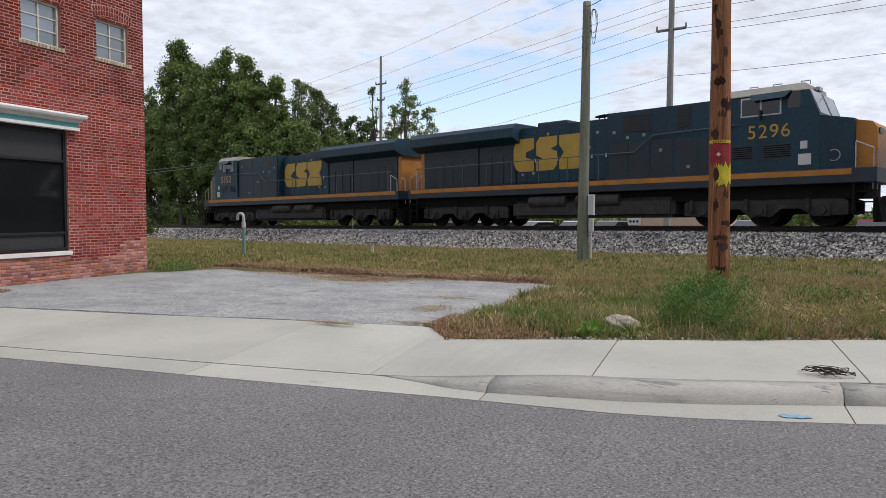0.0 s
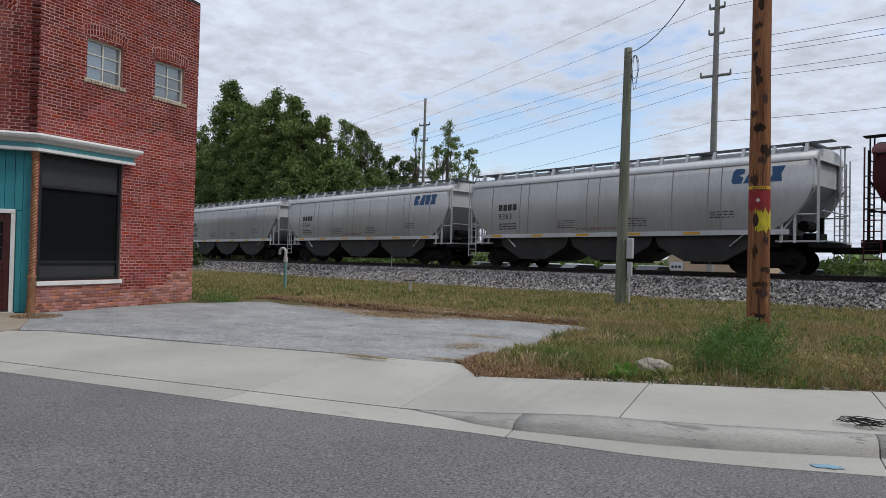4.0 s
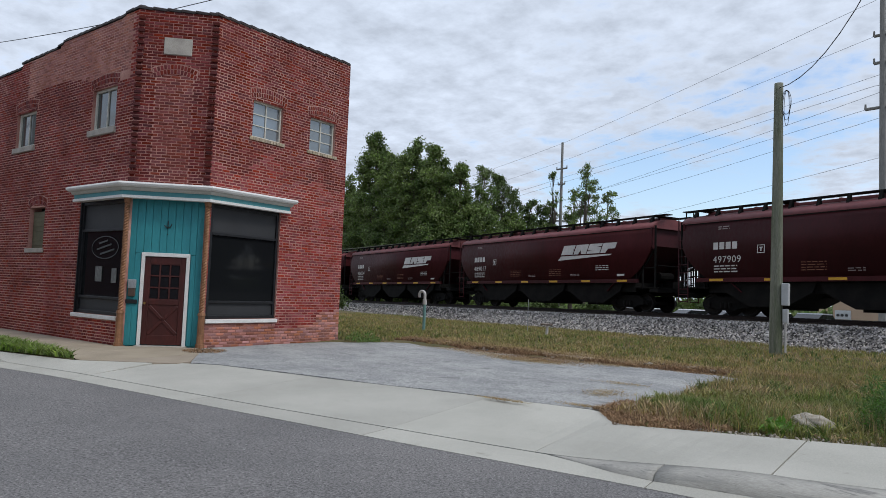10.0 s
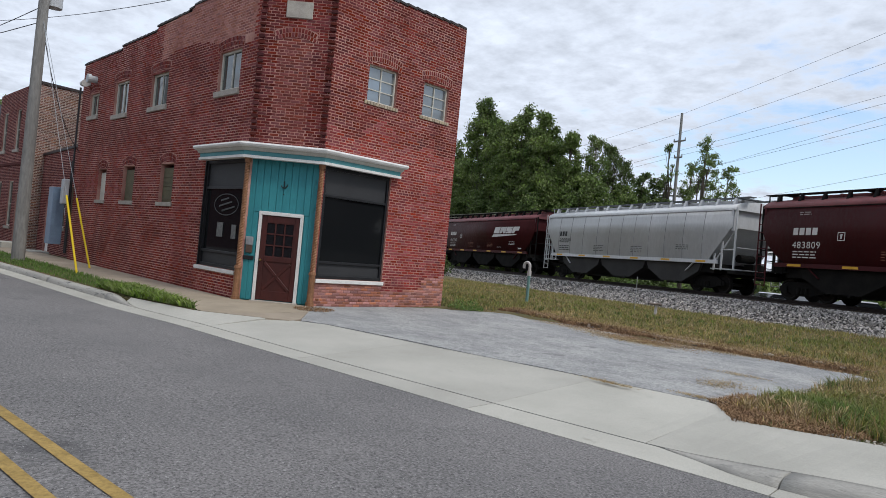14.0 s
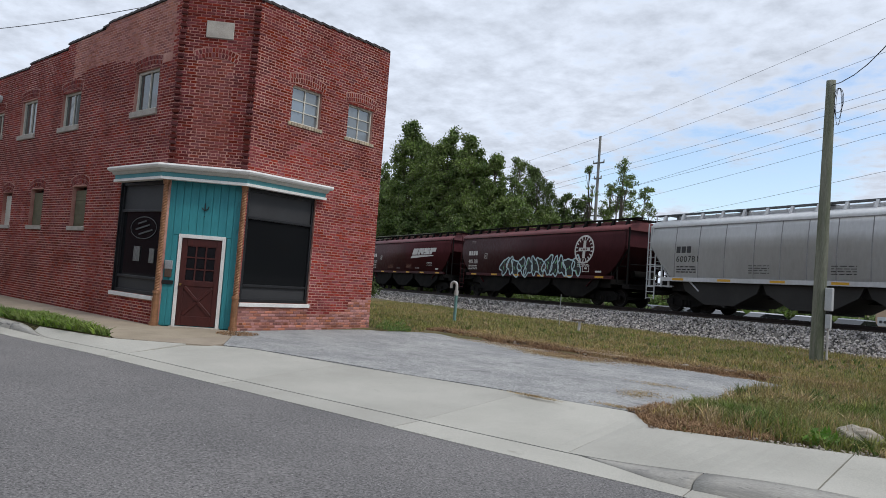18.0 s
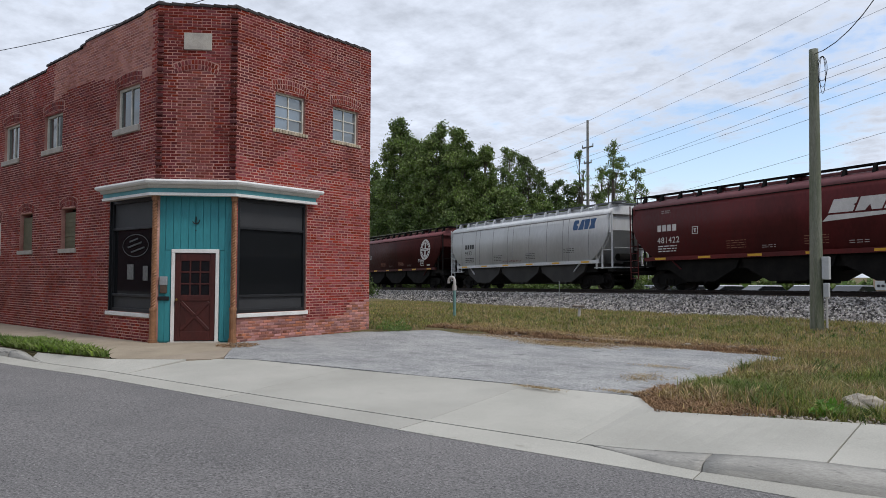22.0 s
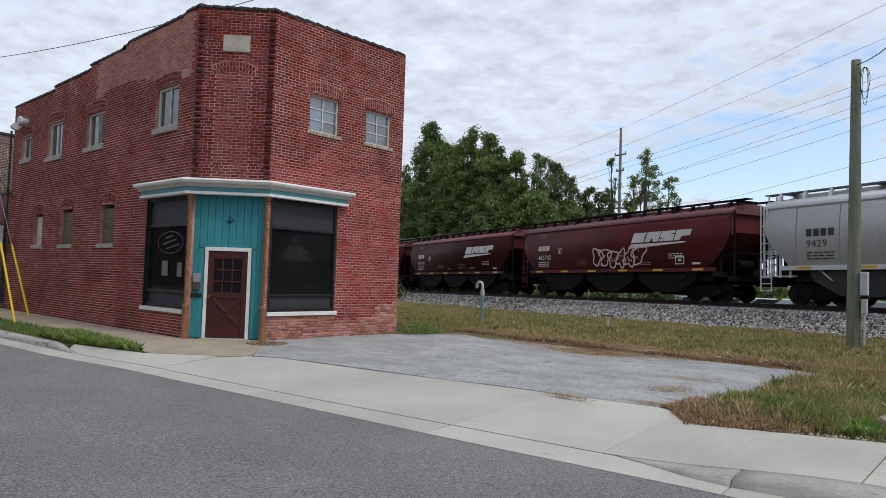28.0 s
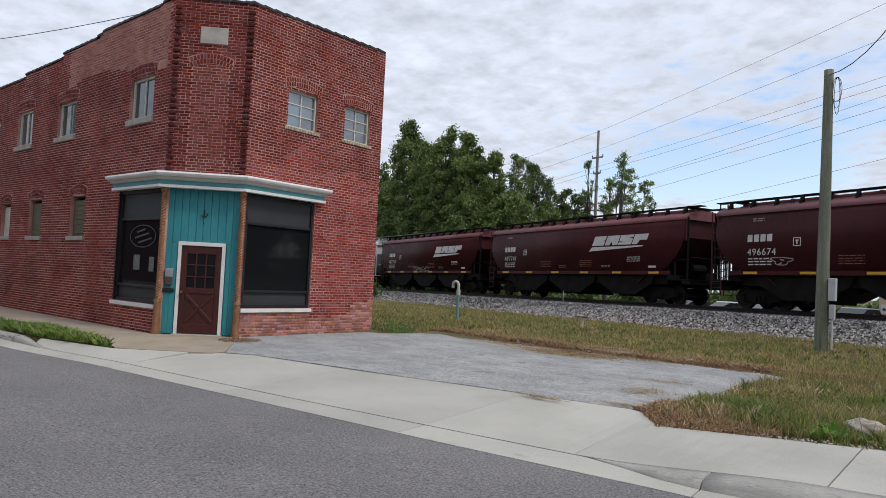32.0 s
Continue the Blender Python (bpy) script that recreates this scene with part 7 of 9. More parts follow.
def build_poles():
    # big brown pole on the verge, with its tag and paint
    x, y = 13.44, 5.25
    z = ground_z(x, y)
    p = tagged(empty("utility_pole", pose(x, y, z)), "thick brown creosoted wooden utility pole with painted bands", "utility pole")
    bm = bmesh.new()
    n, m = 20, 60
    rings = []
    for i in range(m + 1):
        h = -0.2 + 11.5 * i / m
        rr = 0.205 - 0.006 * h + (0.03 * (1 - h / 0.5) if h < 0.5 else 0)
        rings.append([bm.verts.new((math.cos(a) * (rr + 0.008 * noise.noise((math.cos(a) * 3, math.sin(a) * 3, h * 0.7))) - 0.012 * h, math.sin(a) * rr, h)) for a in (2 * math.pi * k / n for k in range(n))])
    for a, b in zip(rings, rings[1:]):
        for k in range(n):
            f = bm.faces.new((a[k], a[(k + 1) % n], b[(k + 1) % n], b[k]))
            f.smooth = True
    bm.faces.new(rings[-1])
    part("shaft", bm, POLEWOOD, p)
    def patch(h0, h1, a0, a1, mt, nm, lab, rag=0.3, seed=0, lift=0.007, taper=0.0):
        """A ragged skin on the round shaft: stain, paint or gouge."""
        rg, n = random.Random(seed), max(5, int((a1 - a0) / 7))
        bm, mid, hh = bmesh.new(), (h0 + h1) / 2, (h1 - h0) / 2
        rows = []
        for i in range(n + 1):
            a = radians(a0 + (a1 - a0) * i / n)
            f = 1 - taper * abs(2 * i / n - 1) ** 3
            lo, hi = mid - hh * f * (1 + rag * rg.uniform(-1, 0.6)), mid + hh * f * (1 + rag * rg.uniform(-1, 0.6))
            col = []
            for j in range(4):
                h = lo + (hi - lo) * j / 3
                r_ = 0.205 - 0.006 * h + lift
                r_ += 0.008 * noise.noise((math.cos(a) * 3, math.sin(a) * 3, h * 0.7))
                col.append(bm.verts.new((math.cos(a) * r_ - 0.012 * h, math.sin(a) * r_, h)))
            rows.append(col)
        for a, b in zip(rows, rows[1:]):
            for j in range(3):
                bm.faces.new((a[j], b[j], b[j + 1], a[j + 1])).smooth = True
        return part(nm, bm, mt, p, lab)
    patch(2.44, 2.86, 188, 350, REDPAINT, "paint_band", "red sprayed band", 0.25, 1, 0.006)
    patch(2.06, 2.46, 250, 352, YELPAINT, "paint_band", "yellow sprayed patch", 0.45, 2, 0.008)
    patch(2.12, 2.40, 236, 268, BARKSCAR, "stain", "dark round stain", 0.2, 3, 0.010, 0.8)
    patch(2.85, 2.91, 200, 340, YELLOWREF, "pole_tag", "yellow tag strip with dark characters", 0.02, 4, 0.012)
    for k in range(8):
        a = radians(236 + 9 * k)
        h = 2.88
        r_ = 0.205 - 0.006 * h + 0.020
        part("tag_bar", boxes((-0.006, -0.001, -0.018, 0.006, 0.001, 0.018)), LETTER_K, p, m=Matrix.Translation((math.cos(a) * r_ - 0.012 * h, math.sin(a) * r_, h)) @ Matrix.Rotation(a - math.pi / 2 + math.pi, 4, "Z"))
    part("diamond_tag", boxes((-0.03, -0.002, -0.03, 0.03, 0.002, 0.03)), LETTER_W, p, m=Matrix.Translation((-0.035 - 0.02, -0.207, 2.64)) @ Matrix.Rotation(radians(45), 4, "Y"))
    rg = random.Random(12)
    for k in range(30):
        h, a0, hh = 0.3 + 8.2 * k / 29 + rg.uniform(-0.12, 0.12), rg.uniform(195, 300), rg.uniform(0.05, 0.12)
        if 1.95 < h < 3.0:
            continue
        patch(h - hh, h + hh, a0, a0 + rg.uniform(28, 85), BARKSCAR, "bark_scar", "", 0.7, k + 20, 0.003, 0.5)
    # green-grey service pole with meter box
    gx, gy = 9.47, 12.9
    gz = ground_z(gx, gy)
    g = tagged(empty("service_pole", pose(gx, gy, gz)), "mossy grey-green wooden service pole with meter box", "utility pole")
    bm = bmesh.new()
    top = 8.15 - gz
    rings = []
    for i in range(31):
        h = -0.2 + (top + 0.2) * i / 30
        rr = 0.185 - 0.0075 * h
        rings.append([bm.verts.new((math.cos(a) * rr + 0.012 * h * 0.3, math.sin(a) * rr, h)) for a in (2 * math.pi * k / 14 for k in range(14))])
    for a, b in zip(rings, rings[1:]):
        for k in range(14):
            bm.faces.new((a[k], a[(k + 1) % 14], b[(k + 1) % 14], b[k])).smooth = True
    bm.faces.new(rings[-1])
    part("shaft", bm, GREENPOLE, g)
    bx_ = part("meter_box", bev(boxes((0.17, -0.16, 1.45, 0.36, 0.10, 2.10)), 0.015), GREYBOX, g, "grey electric meter box")
    part("socket", bev(boxes((0.20, -0.14, 0.95, 0.34, 0.06, 1.35)), 0.01), GREYBOX, bx_)
    bm = bmesh.new()
    tube(bm, (0.27, -0.05, -0.1), (0.27, -0.05, 1.0), 0.03, 0.03, 8)
    part("conduit", bm, LETTER_W, g, "pale conduit pipe")
    bm = bmesh.new()
    for k in range(3):
        w_, l_ = 0.13 - 0.03 * k, 0.36 + 0.09 * k
        ring = [(0.25 + w_ * math.sin(2 * math.pi * i / 20), -0.05 + 0.02 * k, top - 0.25 - l_ * (1 - math.cos(2 * math.pi * i / 20))) for i in range(21)]
        path_tube(bm, ring, [0.008] * 21, 5)
    part("cable_coil", bm, CABLE, g, "looped service cable")
    # tall transmission pole far across the line, and the smaller one by the trees
    def line_pole(x, y, h, arms, nm, lab, r=0.2):
        z0 = ground_z(x, y)
        q = tagged(empty(nm, pose(x, y, z0)), lab, "utility pole")
        bm = bmesh.new()
        tube(bm, (0, 0, -0.3), (0, 0, h - z0), r, r * 0.6, 10)
        part("shaft", bm, FARPOLE, q)
        for hh, l, rot, kind in arms:
            bm = bmesh.new()
            d = Vector((math.cos(rot), math.sin(rot), 0)) * l
            up = Vector((0, 0, hh - z0))
            tube(bm, up - d * 0.8, up + d * 0.8, 0.09, 0.09, 6)
            for s in (-1, 1):
                e = up + d * 0.8 * s
                tube(bm, e, e + Vector((0, 0, 0.3)), 0.07, 0.05, 6)
            part("crossarm", bm, FARPOLE, q)
        return q
    tx, ty = at(3.45, 45.0)
    line_pole(tx, ty, 19.4, [(12.9, 1.1, radians(-12), 0), (15.5, 0.55, radians(-12), 0), (17.1, 0.55, radians(-12), 0)], "transmission_pole", "tall slim grey transmission pole with crossarms", 0.24)
    dx, dy = at(26.85, 74)
    line_pole(dx, dy, 18.2, [(15.3, 0.9, radians(-15), 0), (13.6, 0.6, radians(-15), 0), (9.6, 1.8, radians(26), 0)], "line_pole", "weathered grey line pole with short crossarms", 0.22)
    # the wires between them, and on to the right
    ex, ey = at(-35, 42)
    fx, fy = at(48, 130)
    a = radians(-15)
    for off, hh, dh in ((0.0, 19.3, 18.1), (-0.45, 17.1, 16.05), (0.45, 14.9, 14.35), (-0.45, 14.2, 13.7), (0.45, 13.9, 11.75), (-0.9, 12.9, 11.7), (0.9, 12.5, 10.4), (0.0, 10.05, 7.85)):
        ox, oy = math.cos(a) * off, math.sin(a) * off
        cable("power_line", sag((tx + ox, ty + oy, hh), (dx + ox, dy + oy, dh), 0.12), 0.011, "overhead power line between poles", "power line")
        cable("power_line", sag((tx + ox, ty + oy, hh), (ex + ox, ey + oy, hh + 0.3), 0.5), 0.013, "overhead power line between poles", "power line")
        cable("power_line", sag((dx + ox, dy + oy, dh), (fx + ox, fy + oy, dh - 4.0), 1.0), 0.013, "overhead power line between poles", "power line")
    # service drop up from the grey pole to the right
    cable("service_cable", sag((gx, gy, 8.0), (14.9, 5.0, 14.2), 2.0), 0.013, "black service cable rising from the pole", "cable")
    # low cables behind the train, going to the shop's back
    for k in range(2):
        z0 = 1.53 + 60 * math.tan(radians(2.9 - 0.25 * k))
        cable("service_cable", sag((*at(47, 60), z0), (*at(27.4, 73.4), 1.53 + 73.4 * math.tan(radians(6.3))), 0.35), 0.022, "slack grey cable behind the shop", "cable").data.materials[0] = GREYCABLE
    # wire to the shop's parapet
    ux, uy = -11.7, -3.3
    cable("service_cable", sag((-20, -3.59, 9.1), (13.3, 5.25, 11.3), 1.3, 24), 0.011, "black cable sagging over the shop's roof", "cable")
    # street pole with transformer and guy wires
    u = tagged(empty("utility_pole", pose(ux, uy, -0.1)), "grey weathered street pole with transformer", "utility pole")
    bm = bmesh.new()
    tube(bm, (0, 0, -0.2), (0.2, 0, 10.4), 0.20, 0.14, 14)
    part("shaft", bm, FARPOLE, u)
    bm = bmesh.new()
    tube(bm, (0.0, 0.33, 8.35), (0.0, 0.33, 9.25), 0.25, 0.25, 14)
    tube(bm, (0.0, 0.33, 9.25), (0.0, 0.33, 9.32), 0.27, 0.2, 14)
    tr = part("transformer", bm, GREYBOX, u, "grey cylindrical transformer")
    bm = bmesh.new()
    for dx_ in (-0.15, 0.12):
        tube(bm, (dx_, 0.33, 9.3), (dx_, 0.33, 9.6), 0.05, 0.03, 8)
    part("bushing", bm, SHADE, tr)
    bm = bmesh.new()
    tube(bm, (0.15, 0, 9.8), (-1.0, -0.5, 10.05), 0.035, 0.03, 6)
    tube(bm, (-0.95, -0.48, 9.8), (-0.95, -0.48, 10.4), 0.05, 0.03, 6)
    part("crossarm", bm, SHADE, u)
    for k, (bx2, by2) in enumerate(((-6.95, -2.94), (-9.3, -1.88))):
        bm = bmesh.new()
        tube(bm, (ux + 0.1, uy, 8.0), (bx2, by2, 0.0), 0.008, 0.008, 5)
        gw = tagged(part("guy_wire", bm, STEEL), "steel guy wire with yellow plastic guard", "guy wire")
        bm = bmesh.new()
        a_, b_ = Vector((bx2, by2, 0.0)), Vector((ux + 0.1, uy, 8.0))
        tube(bm, a_.lerp(b_, 0.003), a_.lerp(b_, 0.27), 0.03, 0.03, 8)
        part("guard", bm, GUYYEL, gw, "yellow plastic guard")
    for tgt, z1 in (((-40, -12), 9.5), ((-38, -8), 8.2), ((-36, -11), 7.7)):
        cable("power_line", sag((ux, uy, z1), (*tgt, z1 - 0.2), 0.6), 0.014, "overhead power line along the street", "power line")
    cable("service_cable", sag((ux + 0.15, uy, 7.7), (-13.95, -0.9, 3.8), 0.9), 0.014, "slack cable from pole to wall", "cable")


def build_small():
    # vent pipe with a bent top
    x, y = -1.75, 10.4
    z = ground_z(x, y)
    v = tagged(empty("vent_pipe", pose(x, y, z)), "upright teal vent pipe with white bent top", "pipe")
    h = 1.50 - z
    bm = bmesh.new()
    tube(bm, (0, 0, -0.1), (0, 0, h - 0.45), 0.055, 0.055, 10)
    part("standpipe", bm, TEALPIPE, v)
    bm = bmesh.new()
    pts = [Vector((0, 0, h - 0.46)), Vector((0, 0, h - 0.15))]
    arc = [Vector((-0.13 + 0.13 * math.cos(a), 0, h - 0.15 + 0.13 * math.sin(a))) for a in (math.pi * k / 8 for k in range(9))]
    path_tube(bm, pts + arc[1:] + [Vector((-0.26, 0, h - 0.25))], [0.05] * (2 + 8 + 1), 10)
    tube(bm, (0, 0, h - 0.5), (0, 0, h - 0.32), 0.075, 0.075, 10)
    part("bend", bm, LETTER_W, v, "white bent top")
    # low hydrant-like valve by the ballast, thin marker rod
    x, y = at(27.6, 25.3)
    z = ground_z(x, y)
    j = tagged(empty("valve_post", pose(x, y, z)), "short pale post with a flat stone cap", "post")
    bm = bmesh.new()
    tube(bm, (0, 0, -0.1), (0.02, 0, 0.38), 0.06, 0.05, 8)
    part("stem", bm, LETTER_W, j)
    part("cap", bev(boxes((-0.22, -0.12, 0.36, 0.2, 0.12, 0.43)), 0.03), BROKEN, j)
    x, y = at(29.2, 26.5)
    bm = bmesh.new()
    tube(bm, (x, y, ground_z(x, y)), (x, y, ground_z(x, y) + 1.3), 0.012, 0.012, 6)
    tagged(part("marker_rod", bm, STEEL), "thin upright marker rod", "rod")
    # rock on the verge
    bm = bmesh.new()
    bmesh.ops.create_icosphere(bm, subdivisions=4, radius=0.235)
    for vtx in bm.verts:
        k = 1 + 0.35 * noise.noise(vtx.co * 3) + 0.15 * noise.noise(vtx.co * 9)
        vtx.co = Vector((vtx.co.x * k * 1.0, vtx.co.y * k * 0.6, vtx.co.z * k * 0.5))
    r = tagged(part("rock", bm, STONE2), "pale rough limestone rock on the verge", "rock")
    r.location = (12.2, 0.22, 0.09)
    # heap of tangled iron wire on the pavement
    bm = bmesh.new()
    rg = random.Random(5)
    for k in range(9):
        a0, w_, d_, cx, cy = rg.uniform(0, 6.28), rg.uniform(0.08, 0.20), rg.uniform(0.04, 0.10), rg.uniform(-0.07, 0.07), rg.uniform(-0.04, 0.04)
        n = rg.randint(9, 17)
        path_tube(bm, [(cx + w_ * math.cos(a0 + 0.42 * i), cy + d_ * math.sin(a0 + 0.42 * i), 0.012 + 0.02 * rg.random() + 0.006 * k) for i in range(n)], [0.0042] * n, 5)
    for k in range(6):
        a0 = rg.uniform(0, 6.28)
        tube(bm, (0.08 * math.cos(a0), 0.05 * math.sin(a0), 0.03), (0.26 * math.cos(a0), 0.12 * math.sin(a0), 0.012), 0.004, 0.003, 5)
    o = tagged(part("wire_tangle", bm, RAILSTEEL), "tangled rusty dark wire lying on the pavement", "debris")
    o.location = (14.36, -1.62, 0.012)
    bm = bmesh.new()
    rg = random.Random(3)
    ring = [bm.verts.new((0.13 * math.cos(0.45 * i) * rg.uniform(0.7, 1.2), 0.055 * math.sin(0.45 * i) * rg.uniform(0.7, 1.2), 0)) for i in range(14)]
    bm.faces.new(ring)
    o = tagged(part("spray_mark", bm, BLUESPRAY), "faded blue sprayed mark on the gutter", "spray mark")
    o.matrix_world = pose(13.99, -2.62, -0.146, 2.3, 0, 12)
    # broken concrete strip along the back of the lot
    rg = random.Random(9)
    def back_edge(x):
        return poly(x, [(0.4, 6.95), (2.0, 6.5), (3.5, 6.2), (6.0, 6.05), (7.9, 5.95), (10.3, 6.02), (11.2, 6.1)])
    x = 0.6
    while x < 10.9:
        w = rg.choice((0.14, 0.2, 0.3, 0.5, 0.8))
        d = rg.uniform(0.05, 0.10)
        bm = bmesh.new()
        bmesh.ops.create_grid(bm, x_segments=6, y_segments=2, size=0.5)
        for vtx in bm.verts:
            vtx.co = Vector((vtx.co.x * w, vtx.co.y * d * 2, 0))
        g = bmesh.ops.extrude_face_region(bm, geom=bm.faces[:])
        for vtx in [e for e in g["geom"] if isinstance(e, bmesh.types.BMVert)]:
            vtx.co.z += rg.uniform(0.08, 0.115)
        for vtx in bm.verts:
            vtx.co += Vector((rg.uniform(-0.018, 0.018), rg.uniform(-0.022, 0.022), -0.05))
        o = tagged(part("kerb_fragment", fixed(bm), BROKEN), "broken weathered concrete edging fragment in dry litter", "concrete fragment", group="broken edging")
        o.matrix_world = pose(x + w / 2, back_edge(x + w / 2) + rg.uniform(-0.05, 0.05), max(ground_z(x, back_edge(x)), 0.0) + rg.uniform(-0.02, 0.01), rg.uniform(-5, 5), rg.uniform(-3, 3), rg.uniform(-8, 6))
        x += w + rg.choice((0.02, 0.05, 0.3, 0.45))
    for pts in ([(3.9, 6.80), (4.75, 6.70), (4.78, 7.02), (3.95, 7.12)], [(4.84, 6.68), (5.62, 6.60), (5.70, 6.92), (4.9, 7.0)], [(5.74, 6.58), (6.30, 6.55), (6.52, 6.66), (6.40, 6.90), (5.8, 6.92)], [(2.3, 6.72), (3.3, 6.74), (3.25, 6.98), (2.35, 6.95)]):
        bm = bmesh.new()
        h_ = 0.055 + 0.03 * rg.random()
        slab(bm, pts, -0.05, h_)
        tagged(part("broken_slab", bev(fixed(bm), 0.015), SLABTAN), "tan broken concrete edging slab in dry litter", "concrete slab", group="broken edging")
    bm = bmesh.new()
    slab(bm, [(5.3, 5.9), (5.8, 5.78), (6.5, 5.76), (6.9, 5.86), (6.84, 6.1), (6.2, 6.2), (5.5, 6.16)], 0.0, 0.075)
    tagged(part("broken_slab", bev(fixed(bm), 0.012), BROKEN), "flat broken concrete slab lying in dry litter", "concrete slab")
    bm = bmesh.new()
    bmesh.ops.create_icosphere(bm, subdivisions=2, radius=0.09)
    for vtx in bm.verts:
        vtx.co = Vector((vtx.co.x, vtx.co.y * 0.7, vtx.co.z * 0.6)) * (1 + 0.3 * noise.noise(vtx.co * 14))
    r = tagged(part("stone", bm, STONE2), "small pale stone beside the broken edging", "stone")
    r.location = (8.22, 5.9, 0.05)
    # weathered lamp high on the brick wall
    lamp = tagged(empty("wall_lamp", pose(-13.15, -1.23, 6.34)), "white weathered security lamp on the brick wall", "wall lamp")
    part("arm", bev(boxes((-0.05, -0.16, -0.05, 0.05, 0.0, 0.05)), 0.01), GREYBOX, lamp)
    bm = bmesh.new()
    tube(bm, (-0.2, -0.2, 0), (0.2, -0.22, -0.02), 0.10, 0.13, 14)
    part("lamp_head", bm, LETTER_W, lamp, "white lamp head")
    # electrical gear on the far end of the shop
    for nm, lab, c, mt in (("meter_box", "grey electric meter box on the brick wall", (-14.05, -1.62, 2.0, -13.75, -1.42, 2.9), GREYBOX), ("cabinet", "blue-grey steel cabinet by the wall", (-15.0, -1.75, 0.5, -14.4, -1.35, 2.6), BLUEBOX)):
        tagged(part(nm, bev(boxes(c), 0.02), mt), lab, nm.replace("_", " "))
    bm = bmesh.new()
    tube(bm, (-13.98, -1.3, 0.2), (-13.98, -1.3, 6.3), 0.035, 0.035, 8)
    tube(bm, (-14.12, -1.3, 0.2), (-14.12, -1.3, 3.6), 0.03, 0.03, 8)
    tagged(part("conduit", bm, SHADE), "dark conduit pipes up the brick wall", "conduit")


def build_far():
    """A low hedge and wood edge across the railway, too far to tell its bushes apart."""
    r = np.random.default_rng(77)
    n = 60000
    s = r.uniform(-150, 330, n)
    off = r.uniform(-52, -46, n)
    top = 2.6 + 1.3 * np.sin(s * 0.21) * np.sin(s * 0.083 + 1) + 0.8 * np.sin(s * 0.7)
    z = r.uniform(0, 1, n) ** 0.7 * top
    c = np.array(TR_FOOT) + s[:, None] * np.array(TR_DIR) - off[:, None] * np.array(TR_N)
    c[:, 2] = TR_Z + TR_GRADE * np.clip(s, -300, 300) - 1.3 + z
    sz = r.uniform(0.25, 0.5, n)
    u = r.normal(0, 1, (n, 3))
    u /= np.linalg.norm(u, axis=1)[:, None]
    v = np.cross(u, r.normal(0, 1, (n, 3)))
    v /= np.linalg.norm(v, axis=1)[:, None]
    q = np.stack([c - u * sz[:, None], c + v * sz[:, None] * 0.6, c + u * sz[:, None], c - v * sz[:, None] * 0.6], 1).reshape(-1, 3)
    tagged(new("hedge", mesh_of("hedge", q, np.arange(n * 4).reshape(-1, 4).tolist(), LEAF)), "distant dark green hedge across the railway", "hedge", kind="stuff")


build_far()


def build_undergrowth():
    """Dark scrub under the trees beside the line."""
    r = np.random.default_rng(78)
    n = 42000
    s = r.uniform(40, 125, n)
    off = r.uniform(6.0, 11.0, n)
    top = 3.0 + 1.0 * np.sin(s * 0.6) + 0.6 * np.sin(s * 1.7 + 1) - 2.0 * np.clip((54 - s) / 14, 0, 1)
    c = np.array(TR_FOOT) + s[:, None] * np.array(TR_DIR) + off[:, None] * np.array(TR_N)
    c[:, 2] = TR_Z + TR_GRADE * s - 1.3 + r.uniform(0, 1, n) ** 0.8 * top
    sz = r.uniform(0.10, 0.22, n)
    u = r.normal(0, 1, (n, 3))
    u /= np.linalg.norm(u, axis=1)[:, None]
    v = np.cross(u, r.normal(0, 1, (n, 3)))
    v /= np.linalg.norm(v, axis=1)[:, None]
    q = np.stack([c - u * sz[:, None], c + v * sz[:, None] * 0.6, c + u * sz[:, None], c - v * sz[:, None] * 0.6], 1).reshape(-1, 3)
    tagged(new("undergrowth", mesh_of("undergrowth", q, np.arange(n * 4).reshape(-1, 4).tolist(), LEAF)), "dark green scrub under the railway trees", "scrub", kind="stuff")


build_undergrowth()


